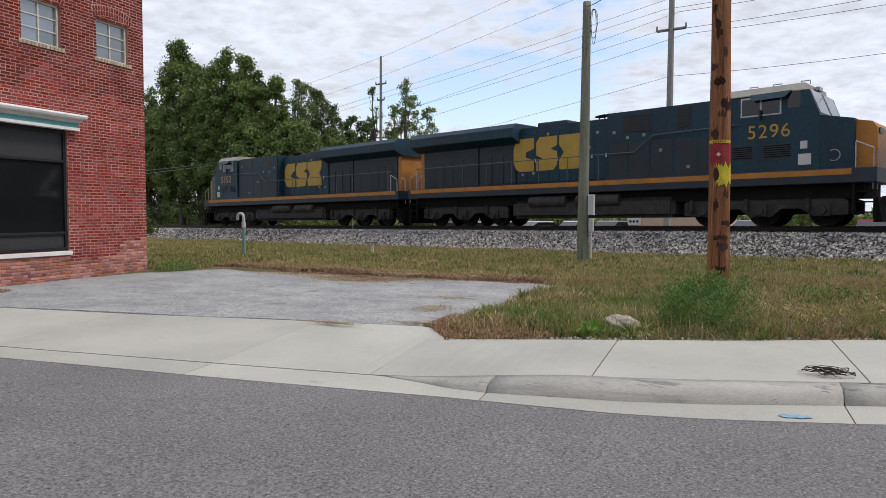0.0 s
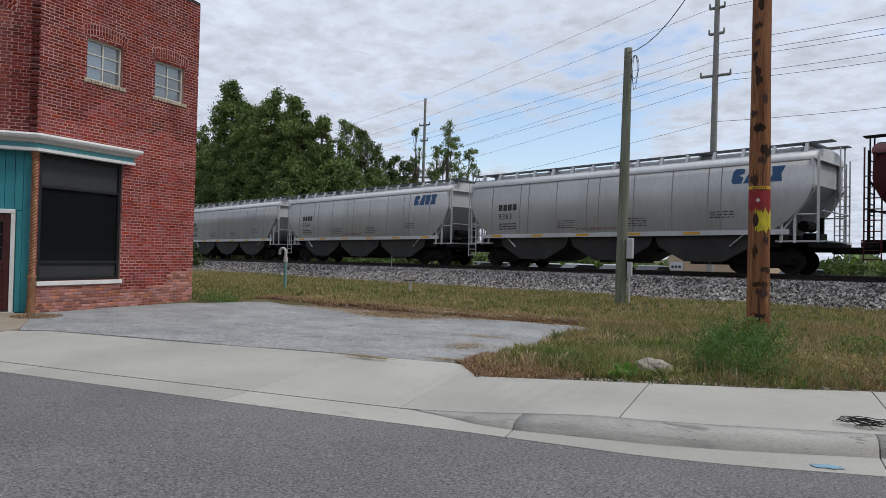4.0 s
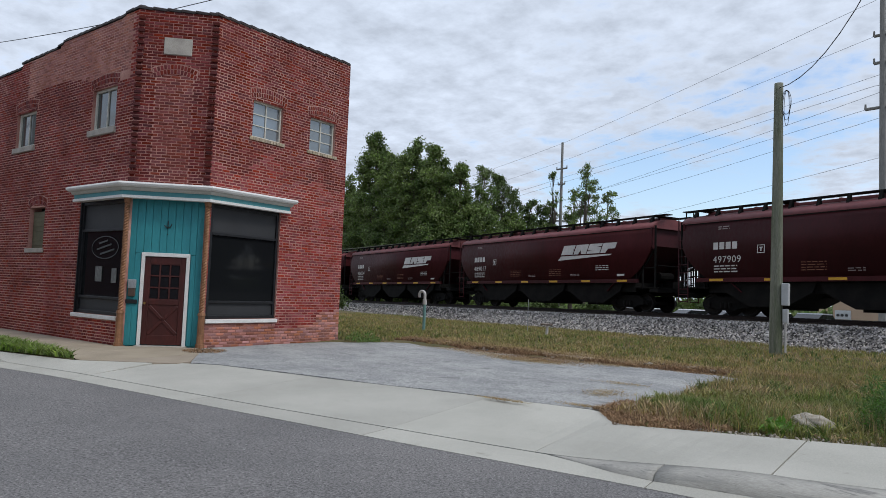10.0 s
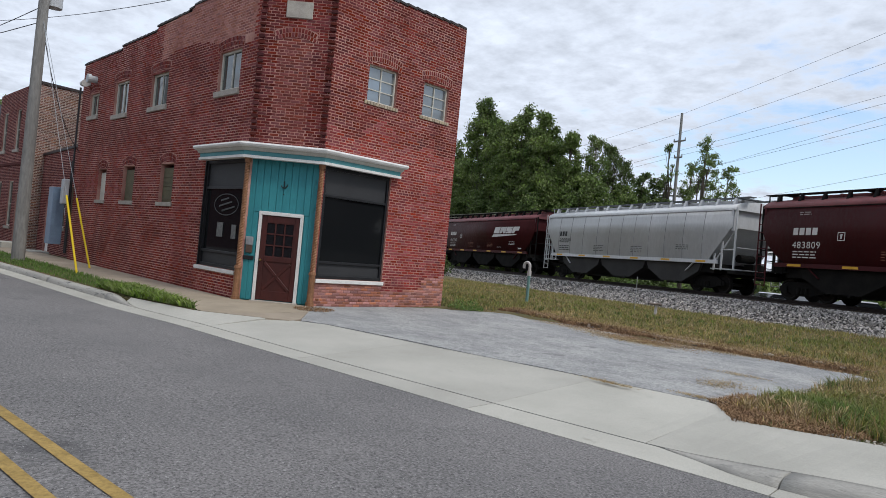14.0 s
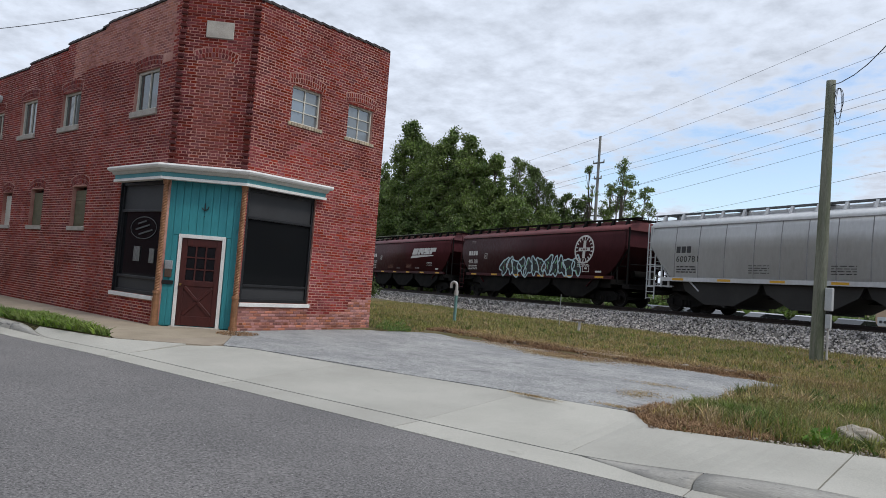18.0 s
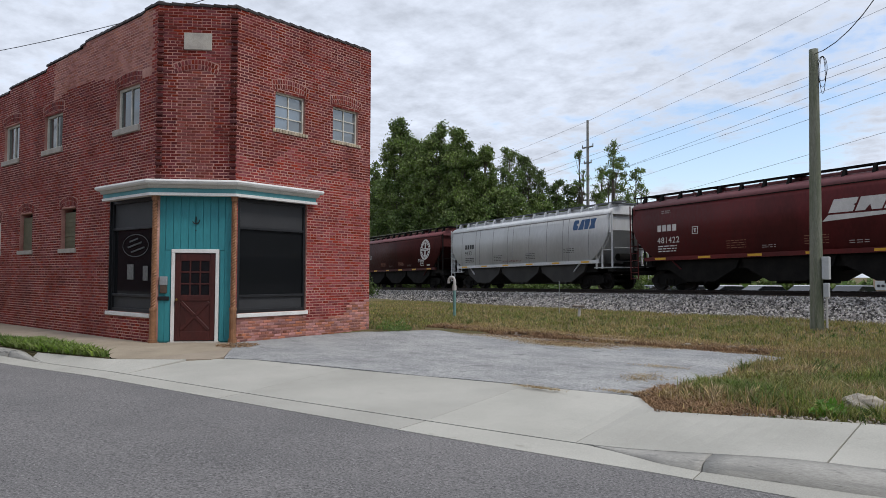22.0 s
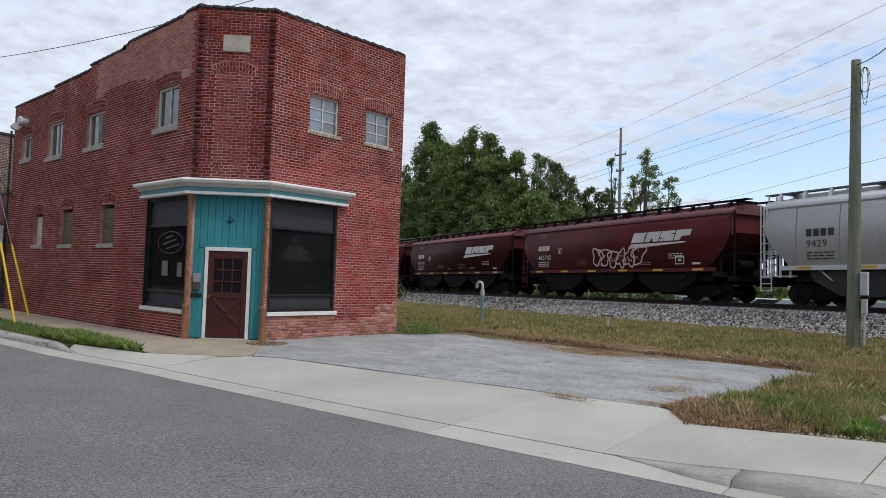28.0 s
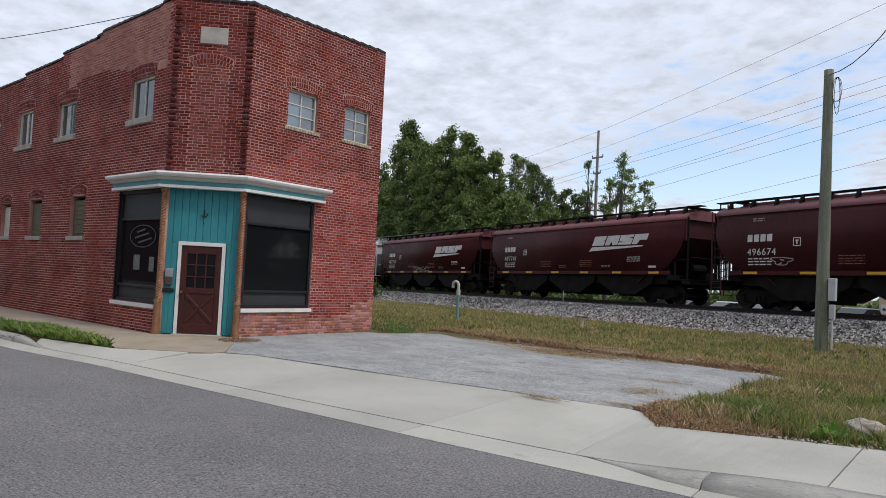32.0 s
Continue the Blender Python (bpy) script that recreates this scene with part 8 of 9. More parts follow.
def build_neighbours():
    # low infill wing
    n1 = tagged(empty("brick_annex", pose(0, 0, 0)), "low red brick annex with white door", "building")
    m = pose(-19.2, -0.95, 0)
    bm = bmesh.new()
    op = [(0.9, 0.0, 1.65, 2.15), (2.9, 1.1, 3.5, 2.6), (3.9, 1.4, 4.7, 2.7)]
    wall_cells(bm, 0, 5.3, [(0, 4.05), (5.3, 4.25)], op, 0, 0.3)
    w = part("wall", bm, MORTAR, n1, "dark red brick wall", m)
    o = new("brickwork", brick_mesh("brickwork", brick_rows(0, 5.3, [(0, 4.05), (5.3, 4.25)], op, seed=21), DARKBRICK2))
    o.parent = w
    o["kind"] = "stuff"
    part("coping", boxes((-0.05, -0.05, 4.03, 5.35, 0.3, 4.13)), COPING, n1, m=m @ Matrix.Rotation(radians(-2.2), 4, "Y"))
    part("roof", boxes((-19.2, -0.65, 3.6, -13.9, 6, 3.7)), SHADE, n1)
    d = part("door", bev(boxes((0.93, 0.08, 0.05, 1.62, 0.12, 2.12)), 0.01), WHITE, n1, "white storm door", m)
    part("door_pane", boxes((1.08, 0.065, 1.25, 1.47, 0.079, 2.0), (1.08, 0.065, 0.55, 1.47, 0.079, 1.15)), PANE, d)
    sash(w, "window", 2.9, 1.1, 3.5, 2.6, 1, 2, CREAM, PANE, 0.08, 0.05)
    part("boarded_window", boxes((3.9, 0.08, 1.4, 4.7, 0.12, 2.7)), BLINDS, n1, m=m)
    part("window_sill", boxes((2.8, -0.05, 0.98, 3.6, 0.1, 1.095)), STONE, n1, m=m)
    part("doorstep", bev(boxes((0.6, -0.7, -0.1, 2.0, 0.0, 0.06)), 0.02), CONCRETE, n1, m=m)
    # taller house beyond it: its flank rises over the annex
    n2 = tagged(empty("brick_house", pose(0, 0, 0)), "two-storey brown brick house with patched flank wall", "building")
    m2 = pose(-19.25, -1.5, 0, 0, 0, 90)
    bm = bmesh.new()
    top2 = [(0, 7.05), (9, 6.75)]
    wall_cells(bm, 0, 9, top2, [], 0, 0.3)
    w2 = part("wall", bm, MORTARPALE, n2, "patched multi-toned brick flank", m2)
    o = new("brickwork", brick_mesh("brickwork", brick_rows(0, 9, top2, [], seed=22), BRICKMIX))
    o.parent = w2
    o["kind"] = "stuff"
    part("coping", boxes((-0.05, -0.05, 7.03, 9, 0.35, 7.13)), COPING, n2, m=m2 @ Matrix.Rotation(radians(1.9), 4, "Y"))
    m3 = pose(-25.2, -1.5, 0)
    bm = bmesh.new()
    op = [(0.8, 4.3, 1.6, 6.1), (3.2, 4.3, 4.0, 6.1), (0.8, 0.9, 1.6, 2.9), (2.9, 0.9, 3.7, 2.9), (4.3, 0.0, 5.2, 2.3)]
    wall_cells(bm, 0, 5.65, [(0, 7.0), (5.65, 7.0)], op, 0, 0.3)
    w3 = part("wall", bm, MORTAR, n2, "red brick street front", m3)
    o = new("brickwork", brick_mesh("brickwork", brick_rows(0, 5.65, [(0, 7.0), (5.65, 7.0)], op, seed=23), DARKBRICK2))
    o.parent = w3
    o["kind"] = "stuff"
    for u0, z0, u1, z1 in op[:4]:
        sash(w3, "window", u0, z0, u1, z1, 1, 2, CREAM, PANE, 0.1, 0.05)
        part("window_sill", boxes((u0 - 0.08, -0.06, z0 - 0.12, u1 + 0.08, 0.1, z0 - 0.004)), STONE, w3)
    part("door", bev(boxes((4.35, 0.1, 0.02, 5.15, 0.14, 2.25)), 0.01), BLACK, w3)
    part("string_course", boxes((0, -0.05, 3.6, 5.65, 0.02, 3.72)), DARKBRICK, w3)
    part("roof", boxes((-25.2, -1.2, 6.6, -19.6, 7.5, 6.7)), SHADE, n2)
    part("doorstep", bev(boxes((4.2, -0.6, -0.1, 5.4, 0.0, 0.25)), 0.02), CONCRETE, w3)
    # unseen plain wall, added to close the place behind the viewer and darken glass reflections
    tagged(part('wall_south', boxes((-70, -27, -0.5, 90, -26, 9.0)), DARKBRICK2), 'unseen plain brick wall added to darken reflections', 'wall', kind='structure')
    # teal clapboard house at the end
    n3 = tagged(empty("clapboard_house", pose(0, 0, 0)), "teal clapboard house with white trim", "house")
    part("wall", boxes((-33, -1.6, -0.2, -26.5, 6, 5.0)), TEAL, n3)
    bm = bmesh.new()
    prism(bm, [(-33.3, 5.0), (-29.75, 7.2), (-26.2, 5.0)], -1.9, 6.2)
    part("roof", fixed(bm), SHADE, n3)
    for k in range(22):
        part("clapboard", prism(bmesh.new(), [(-1.6, 0.0 + k * 0.22), (-1.63, 0.0 + k * 0.22), (-1.605, 0.215 + k * 0.22), (-1.6, 0.215 + k * 0.22)], -33, -26.5, "x"), TEAL, n3)
    part("corner_board", boxes((-26.6, -1.66, 0, -26.45, -1.6, 5.0)), WHITE, n3)
    part("window", bev(boxes((-29.3, -1.68, 2.9, -28.2, -1.6, 4.4)), 0.02), WHITE, n3)
    # far side of the line: low tan building, parked cars
    b = tagged(empty("tan_building", pose(0, 0, 0)), "low tan block building across the railway", "building")
    mm = track_pose(24.0) @ Matrix.Translation((0, -24, -1.32))
    part("wall", bev(boxes((-3.6, -6, 0, 3.0, 0, 2.9)), 0.02), TANWALL, b, m=mm)
    part("roof", boxes((-3.8, -6.2, 2.9, 3.2, 0.2, 3.05)), SHADE, b, m=mm)
    part("door", boxes((-0.75, 0.0, 0, -0.3, 0.04, 2.1)), GREYBOX, b, m=mm)
    part("meter_panel", bev(boxes((1.7, 0, 1.1, 2.8, 0.12, 1.75)), 0.02), GREYBOX, b, "grey meter panel", mm)
    for k in range(3):
        bm = bmesh.new()
        tube(bm, (1.95 + 0.3 * k, 0.11, 1.4), (1.95 + 0.3 * k, 0.2, 1.4), 0.1, 0.1, 10)
        part("meter", bm, SHADE, b, m=mm)
    for k, (s, mt) in enumerate(((29.3, WHITECAR), (26.4, WHITECAR), (23.2, SILVERCAR), (32.8, WHITECAR), (35.6, WHITECAR), (8.0, REDCAR), (14.0, SILVERCAR), (39.5, SILVERCAR))):
        car(track_pose(s) @ Matrix.Translation((0, -14.5 - 0.7 * (k % 2), -1.32)) @ Matrix.Rotation(radians(78 + 9 * (k % 3)), 4, "Z"), mt)
    lot = bmesh.new()
    vs = [lot.verts.new(on_track(s, -o, -1.27)) for s, o in ((-30, 9), (60, 9), (60, 38), (-30, 38))]
    lot.faces.new(vs)
    tagged(part("far_pavement", fixed(lot), CONCRETE), "pale concrete parking area beyond the railway", "pavement", kind="structure")


def car(m, paint):
    c = tagged(empty("parked_car", m), {"car white": "white parked car beyond the railway", "car silver": "silver parked car beyond the railway", "car red": "red parked car beyond the railway"}[paint.name], "car", group="cars beyond the railway")
    bm = bmesh.new()
    prism(bm, [(-2.3, 0.35), (-2.35, 0.75), (-2.2, 0.95), (-1.4, 1.05), (1.1, 1.02), (2.1, 0.88), (2.3, 0.65), (2.3, 0.35)], -0.88, 0.88)
    part("body", bev(fixed(bm), 0.05, 2), paint, c)
    bm = bmesh.new()
    prism(bm, [(-1.8, 1.0), (-1.2, 1.42), (0.2, 1.45), (1.15, 1.0)], -0.74, 0.74)
    part("cabin_glass", fixed(bm), PANE, c)
    bm = bmesh.new()
    prism(bm, [(-1.25, 1.40), (-1.1, 1.48), (0.15, 1.50), (0.25, 1.42)], -0.76, 0.76)
    part("roof", fixed(bm), paint, c)
    for x in (-1.45, 1.4):
        for y in (0.8, -0.8):
            bm = bmesh.new()
            tube(bm, (x, y - 0.1, 0.33), (x, y + 0.1, 0.33), 0.33, 0.33, 14)
            wl_ = part("wheel", bm, BLACK, c)


TEALPIPE = mat("faded teal pipe paint", (0.16, 0.30, 0.28), 0.6, var=0.2, scale=6)
GREYCABLE = mat("grey insulated cable", (0.16, 0.17, 0.14), 0.7, var=0.1)
BLUESPRAY = mat("faded blue spray paint", (0.24, 0.40, 0.50), 0.8, var=0.3, scale=9)
STONE2 = mat("rough limestone", (0.44, 0.395, 0.33), 0.95, alt=(0.29, 0.26, 0.21), var=0.3, scale=6, fine=40, bump=0.6)
SLABTAN = mat("tan weathered slab", (0.34, 0.275, 0.20), 0.95, alt=(0.20, 0.155, 0.11), var=0.3, scale=3, fine=35, bump=0.5, rnd=0.15, spots=[((0.12, 0.09, 0.07), 4.0, 0.60, 0.70)])
BROKEN = mat("broken concrete edging", (0.30, 0.25, 0.20), 0.95, alt=(0.12, 0.09, 0.07), var=0.35, scale=3, fine=30, bump=0.5, rnd=0.2)
BLUEBOX = mat("blue grey steel paint", (0.20, 0.28, 0.38), 0.5, var=0.15, scale=4)
BARKSCAR = mat("dark pole scar", (0.055, 0.03, 0.02), 0.9, var=0.3, rnd=0.4)
DARKBRICK2 = mat("dark red brick", (0.13, 0.028, 0.028), 0.9, alt=(0.10, 0.022, 0.024), var=0.3, scale=0.8, fine=50, bump=0.5, island=0.35)
BRICKMIX = mat("brown mixed brick", (0.17, 0.075, 0.055), 0.9, alt=(0.11, 0.05, 0.04), var=0.35, scale=1.0, fine=50, bump=0.5, island=0.5, spots=[((0.42, 0.33, 0.29), 0.9, 0.60, 0.68)])
MORTARPALE = mat("pale mortar", (0.42, 0.36, 0.31), 0.95, var=0.25, scale=1.2)
TANWALL = mat("tan painted block", (0.42, 0.31, 0.22), 0.85, var=0.12, scale=0.8)
WHITECAR = mat("car white", (0.7, 0.71, 0.72), 0.3, var=0.05, bump=0)
SILVERCAR = mat("car silver", (0.35, 0.37, 0.39), 0.3, metal=0.5, var=0.05, bump=0)
REDCAR = mat("car red", (0.30, 0.015, 0.03), 0.3, var=0.1, bump=0)

build_trees()
build_poles()
build_small()
build_neighbours()

# ---- grass, weeds and litter ----
def blades(name, spots_, heights, width, lean, material, label, seed, cat="grass"):
    """Many thin leaning blades, three vertices each, as one thing that nobody could count."""
    r = np.random.default_rng(seed)
    n = len(spots_)
    base = np.array(spots_)
    h = heights * r.uniform(0.45, 1.25, n)
    a = r.uniform(0, 2 * np.pi, n)
    side = np.stack([np.cos(a), np.sin(a), np.zeros(n)], 1) * (width * r.uniform(0.6, 1.4, n))[:, None]
    b = r.uniform(0, 2 * np.pi, n)
    l = r.uniform(0.0, lean, n) * h
    mid = base + np.stack([np.cos(b) * l * 0.35, np.sin(b) * l * 0.35, h * 0.6], 1)
    tip = base + np.stack([np.cos(b) * l, np.sin(b) * l, h], 1)
    v = np.stack([base - side, base + side, mid + side * 0.7, tip, mid - side * 0.7], 1).reshape(-1, 3)
    k = 5 * np.arange(n)[:, None]
    faces = (k + np.array([[0, 1, 2, 4]])).tolist() + (k + np.array([[4, 2, 3]])).tolist()
    return tagged(new(name, mesh_of(name, v, faces, material)), label, cat, kind="stuff")


def scatter(n, x0, x1, y0, y1, ok, seed):
    r = random.Random(seed)
    out = []
    while len(out) < n:
        x, y = r.uniform(x0, x1), r.uniform(y0, y1)
        if ok(x, y):
            out.append((x, y, ground_z(x, y) - 0.01))
    return out


def verge(x, y):
    """Grass ground: behind the pavement, off the lot, before the ballast."""
    return y > inner(x) + 0.03 and not in_lot(x, y) and -track_off(x, y) > 4.2 + 0.5 * noise.noise((x, y, 2)) and not (x < 0.15 and y < 4.45)


def wet(x, y):
    return noise.noise((x * 0.45, y * 0.45, 11)) + 0.5 * noise.noise((x * 1.3, y * 1.3, 4))


def build_green():
    near = lambda x, y: verge(x, y) and x > 9.8 + 0.2 * math.sin(3 * y)
    litter = lambda x, y: (x - 10.4) ** 2 / 1.1 + (y + 0.35) ** 2 / 0.9 < 1 or abs(y - 6.4) < 0.5 and 0.5 < x < 11.5
    pts = scatter(46000, 10.2, 20, -1.4, 9, lambda x, y: near(x, y) and not litter(x, y) and wet(x, y) > -0.25 + random.uniform(-0.3, 0.3), 1)
    blades("grass", pts, 0.13, 0.0055, 0.9, GRASS, "uneven green verge grass behind the pavement", 1)
    pts = scatter(34000, 10.0, 20, -1.4, 9, lambda x, y: near(x, y) and wet(x, y) < 0.25 + random.uniform(-0.3, 0.3), 2)
    blades("dry_grass", pts, 0.12, 0.005, 1.2, GRASS_DRY, "dry tan seeded grass on the verge", 2)
    back = lambda x, y: verge(x, y) and (y > 6.2 or x < 0.8) and not litter(x, y)
    pts = scatter(56000, -14, 20, 4.4, 20, lambda x, y: back(x, y) and wet(x, y) > -0.2 + random.uniform(-0.3, 0.3), 3)
    blades("grass", pts, 0.12, 0.011, 0.8, GRASS, "short olive grass between lot and railway", 3)
    pts = scatter(24000, -14, 20, 4.4, 20, lambda x, y: back(x, y) and wet(x, y) < 0.3 + random.uniform(-0.3, 0.3), 4)
    blades("dry_grass", pts, 0.12, 0.011, 0.9, GRASS_DRY, "dry tan grass between lot and railway", 4)
    pts = scatter(14000, 20, 40, 3, 26, lambda x, y: verge(x, y), 5)
    blades("grass", pts, 0.15, 0.014, 0.9, GRASS, "short olive grass beside the railway", 5)
    # lush mounds and small ground leaves break up the blades
    rg = random.Random(90)
    pts = []
    for mx_, my_, r_, n in ((10.75, 0.55, 0.55, 3000), (11.1, 0.25, 0.42, 2600), (11.9, 0.9, 0.5, 1800), (12.3, 2.2, 0.6, 1800), (14.2, 0.9, 0.35, 1000), (11.3, 1.6, 0.5, 1500), (15.5, 1.6, 0.5, 1200), (13.0, 4.4, 0.7, 1600)):
        for _ in range(n):
            x, y = rg.gauss(mx_, r_ * 0.5), rg.gauss(my_, r_ * 0.5)
            if verge(x, y):
                pts.append((x, y, ground_z(x, y) - 0.01))
    blades("grass_tufts", pts, 0.16, 0.006, 1.3, GRASSLUSH, "lush green grass mounds on the verge", 91)
    pts = scatter(5200, 10.3, 19, -1.2, 8, lambda x, y: near(x, y) and noise.noise((x * 0.9, y * 0.9, 21)) > 0.1, 92)
    blades("seeded_grass", pts, 0.30, 0.0035, 0.7, GRASS_DRY, "tall thin seeded dry grass stalks", 92)
    pts = scatter(30000, 10.0, 20, -1.4, 9, lambda x, y: near(x, y) and not litter(x, y) and noise.noise((x * 0.8, y * 0.8, 15)) > -0.12, 93)
    r = np.random.default_rng(93)
    c = np.array(pts)
    n = len(c)
    c[:, 2] += r.uniform(0.02, 0.10, n)
    s = r.uniform(0.008, 0.022, n)
    u = r.normal(0, 1, (n, 3)) * np.array([1, 1, 0.35])
    u /= np.linalg.norm(u, axis=1)[:, None]
    w = np.cross(u, r.normal(0, 1, (n, 3)))
    w /= np.linalg.norm(w, axis=1)[:, None]
    q = np.stack([c - u * s[:, None], c + w * s[:, None] * 0.6, c + u * s[:, None], c - w * s[:, None] * 0.6], 1).reshape(-1, 3)
    tagged(new("clover", mesh_of("clover", q, np.arange(n * 4).reshape(-1, 4).tolist(), GRASSLUSH)), "small clover leaves among the verge grass", "weeds", kind="stuff")
    # fan-shaped tufts in several tints, thickest on the near verge
    rg = random.Random(301)
    fans = {"g": [], "y": [], "d": [], "s": []}
    centres = scatter(2300, 10.1, 19.5, -1.35, 7.5, lambda x, y: near(x, y) and y < inner(x) + 5.5, 302) + scatter(1500, -6, 19, 5.8, 15, lambda x, y: back(x, y), 303)
    for x, y, z in centres:
        far = y > 7.5 or x < 9
        q = noise.noise((x * 0.8, y * 0.8, 55)) + rg.uniform(-0.35, 0.35)
        key = "g" if q > 0.34 else "y" if q > 0.02 else "s" if q < -0.26 else "d"
        r_, hgt = rg.uniform(0.03, 0.10), rg.uniform(0.07, 0.20) * (0.8 if far else 1)
        for _ in range(rg.randint(12, 26)):
            a = rg.uniform(0, 6.283)
            fans[key].append((x + r_ * rg.random() * math.cos(a), y + r_ * rg.random() * math.sin(a), z, hgt))
    for key, mt, lab in (("g", FANGREEN, "bright green grass tufts on the verge"), ("y", FANYELLOW, "yellow-green seeded grass tufts on the verge"), ("d", FANDARK, "dark green grass tufts on the verge"), ("s", STRAWPALE, "straw-coloured dead grass tufts on the verge")):
        v = np.array(fans[key])
        blades("grass_tufts", v[:, :3], v[:, 3], 0.0085, 1.25, mt, lab, 310)
    # flakes of dead leaf and seed husk between the tufts
    pts = scatter(16000, 9.9, 19.5, -1.4, 8.0, lambda x, y: verge(x, y) and noise.noise((x * 0.7, y * 0.7, 61)) + 0.35 * max(0, 1.0 - (y - inner(x))) > -0.05, 320)
    r = np.random.default_rng(320)
    c = np.array(pts)
    n = len(c)
    c[:, 2] += r.uniform(0.012, 0.075, n)
    s_ = r.uniform(0.009, 0.024, n)
    u = r.normal(0, 1, (n, 3)) * np.array([1, 1, 0.45])
    u /= np.linalg.norm(u, axis=1)[:, None]
    w = np.cross(u, r.normal(0, 1, (n, 3)))
    w /= np.linalg.norm(w, axis=1)[:, None]
    q = np.stack([c - u * s_[:, None], c + w * s_[:, None] * 0.55, c + u * s_[:, None], c - w * s_[:, None] * 0.55], 1).reshape(-1, 3)
    tagged(new("leaf_litter", mesh_of("leaf_litter", q, np.arange(n * 4).reshape(-1, 4).tolist(), HUSK)), "tan and brown dead leaf flakes among the verge grass", "litter", kind="stuff")
    # bleached grass behind the broken edging
    pts = scatter(15000, 1.0, 13.0, 6.0, 11.0, lambda x, y: verge(x, y) and noise.noise((x * 0.5, y * 0.7, 31)) + 0.16 * (8 - y) > 0.05, 94)
    blades("dry_grass", pts, 0.10, 0.010, 1.2, GRASS_DRY, "bleached tan grass behind the broken edging", 94)
    pts = scatter(9000, 13.4, 19.5, 0.3, 8, lambda x, y: near(x, y) and noise.noise((x * 0.6, y * 0.6, 41)) > 0.08, 95)
    blades("seeded_grass", pts, 0.17, 0.006, 1.3, SEEDBROWN, "russet seeded grass patches on the verge", 95)
    # brown litter and straw at the lot's edges
    pts = scatter(9000, 8.8, 12.0, -1.4, 1.2, lambda x, y: x > 9.72 and y > inner(x) - 0.02 and (x - 10.35) ** 2 / 1.3 + (y + 0.35) ** 2 / 1.1 < 1 + random.uniform(-0.3, 0.2), 6)
    blades("dead_litter", [(x, y, max(z, 0.0)) for x, y, z in pts], 0.05, 0.007, 2.4, STRAW, "brown dead grass litter at the lot's corner", 6, "litter")
    pts = scatter(22000, 0.3, 11.5, 5.2, 7.4, lambda x, y: abs(y - poly(x, [(0.4, 6.9), (3.5, 6.2), (7.9, 5.9), (11.2, 6.05)])) < 0.42 + 0.35 * noise.noise((x * 1.1, 0, 3)), 7)
    blades("dead_litter", [(x, y, max(z, 0.0)) for x, y, z in pts], 0.085, 0.009, 1.6, STRAW, "brown dead grass along the broken edging", 7, "litter")
    pts = scatter(9000, 0.3, 11.5, 5.0, 8.0, lambda x, y: abs(y - poly(x, [(0.4, 7.1), (3.5, 6.3), (7.9, 6.0), (11.2, 6.15)])) < 0.25 + 0.7 * max(0, noise.noise((x * 0.7, 1, 3))), 71)
    blades("straw", [(x, y, max(z, 0.01)) for x, y, z in pts], 0.09, 0.007, 1.8, STRAWPALE, "pale matted straw along the broken edging", 71, "litter")
    rg = random.Random(72)
    bm = bmesh.new()
    for k in range(420):
        x = rg.uniform(0.4, 10.8)
        y = poly(x, [(0.4, 6.85), (3.5, 6.1), (7.9, 5.85), (11.2, 6.0)]) + rg.gauss(0, 0.16)
        s = rg.choice((0.012, 0.02, 0.03, 0.045))
        vs = box(bm, -s, -s * 0.8, -s * 0.4, s, s * 0.8, s * 0.4, pose(x, y, max(ground_z(x, y), 0.012) + s * 0.3, rg.uniform(-30, 30), rg.uniform(-30, 30), rg.uniform(0, 180)))
        for v in vs:
            v.co += Vector((rg.uniform(-s, s), rg.uniform(-s, s), rg.uniform(-s, s))) * 0.45
    tagged(part("rubble", bm, RUBBLE), "small brown and grey rubble along the broken edging", "rubble", kind="stuff")
    heaps = ((5.9, 4.6, 1.1, 0.5, 4200), (4.6, 4.9, 0.9, 0.3, 900), (7.2, 5.3, 1.1, 0.3, 1500), (9.25, 1.0, 0.35, 0.5, 700), (8.5, -0.86, 0.4, 0.07, 500), (9.0, 2.4, 0.5, 0.2, 300), (3.6, 5.2, 1.2, 0.25, 900), (9.6, -0.42, 0.4, 0.10, 400))
    rg = random.Random(8)
    pts = [(hx + rg.gauss(0, 0.5) * a, hy + rg.gauss(0, 0.5) * b, 0.016) for hx, hy, a, b, n in heaps for _ in range(n)]
    blades("straw", pts, 0.022, 0.004, 4.0, STRAWPALE, "scattered pale straw on the lot", 8, "litter")
    rg = random.Random(81)
    pts = [(hx + rg.gauss(0, 0.5) * a, hy + rg.gauss(0, 0.5) * b, 0.016) for hx, hy, a, b, n in ((5.9, 4.9, 1.1, 0.55, 3600), (4.2, 5.6, 1.3, 0.4, 2400), (7.4, 5.6, 1.2, 0.3, 1800), (9.3, 5.5, 1.0, 0.25, 1200)) for _ in range(n)]
    blades("dead_litter", pts, 0.020, 0.007, 3.0, STRAW, "matted russet litter washed onto the lot", 82, "litter")
    bm = bmesh.new()
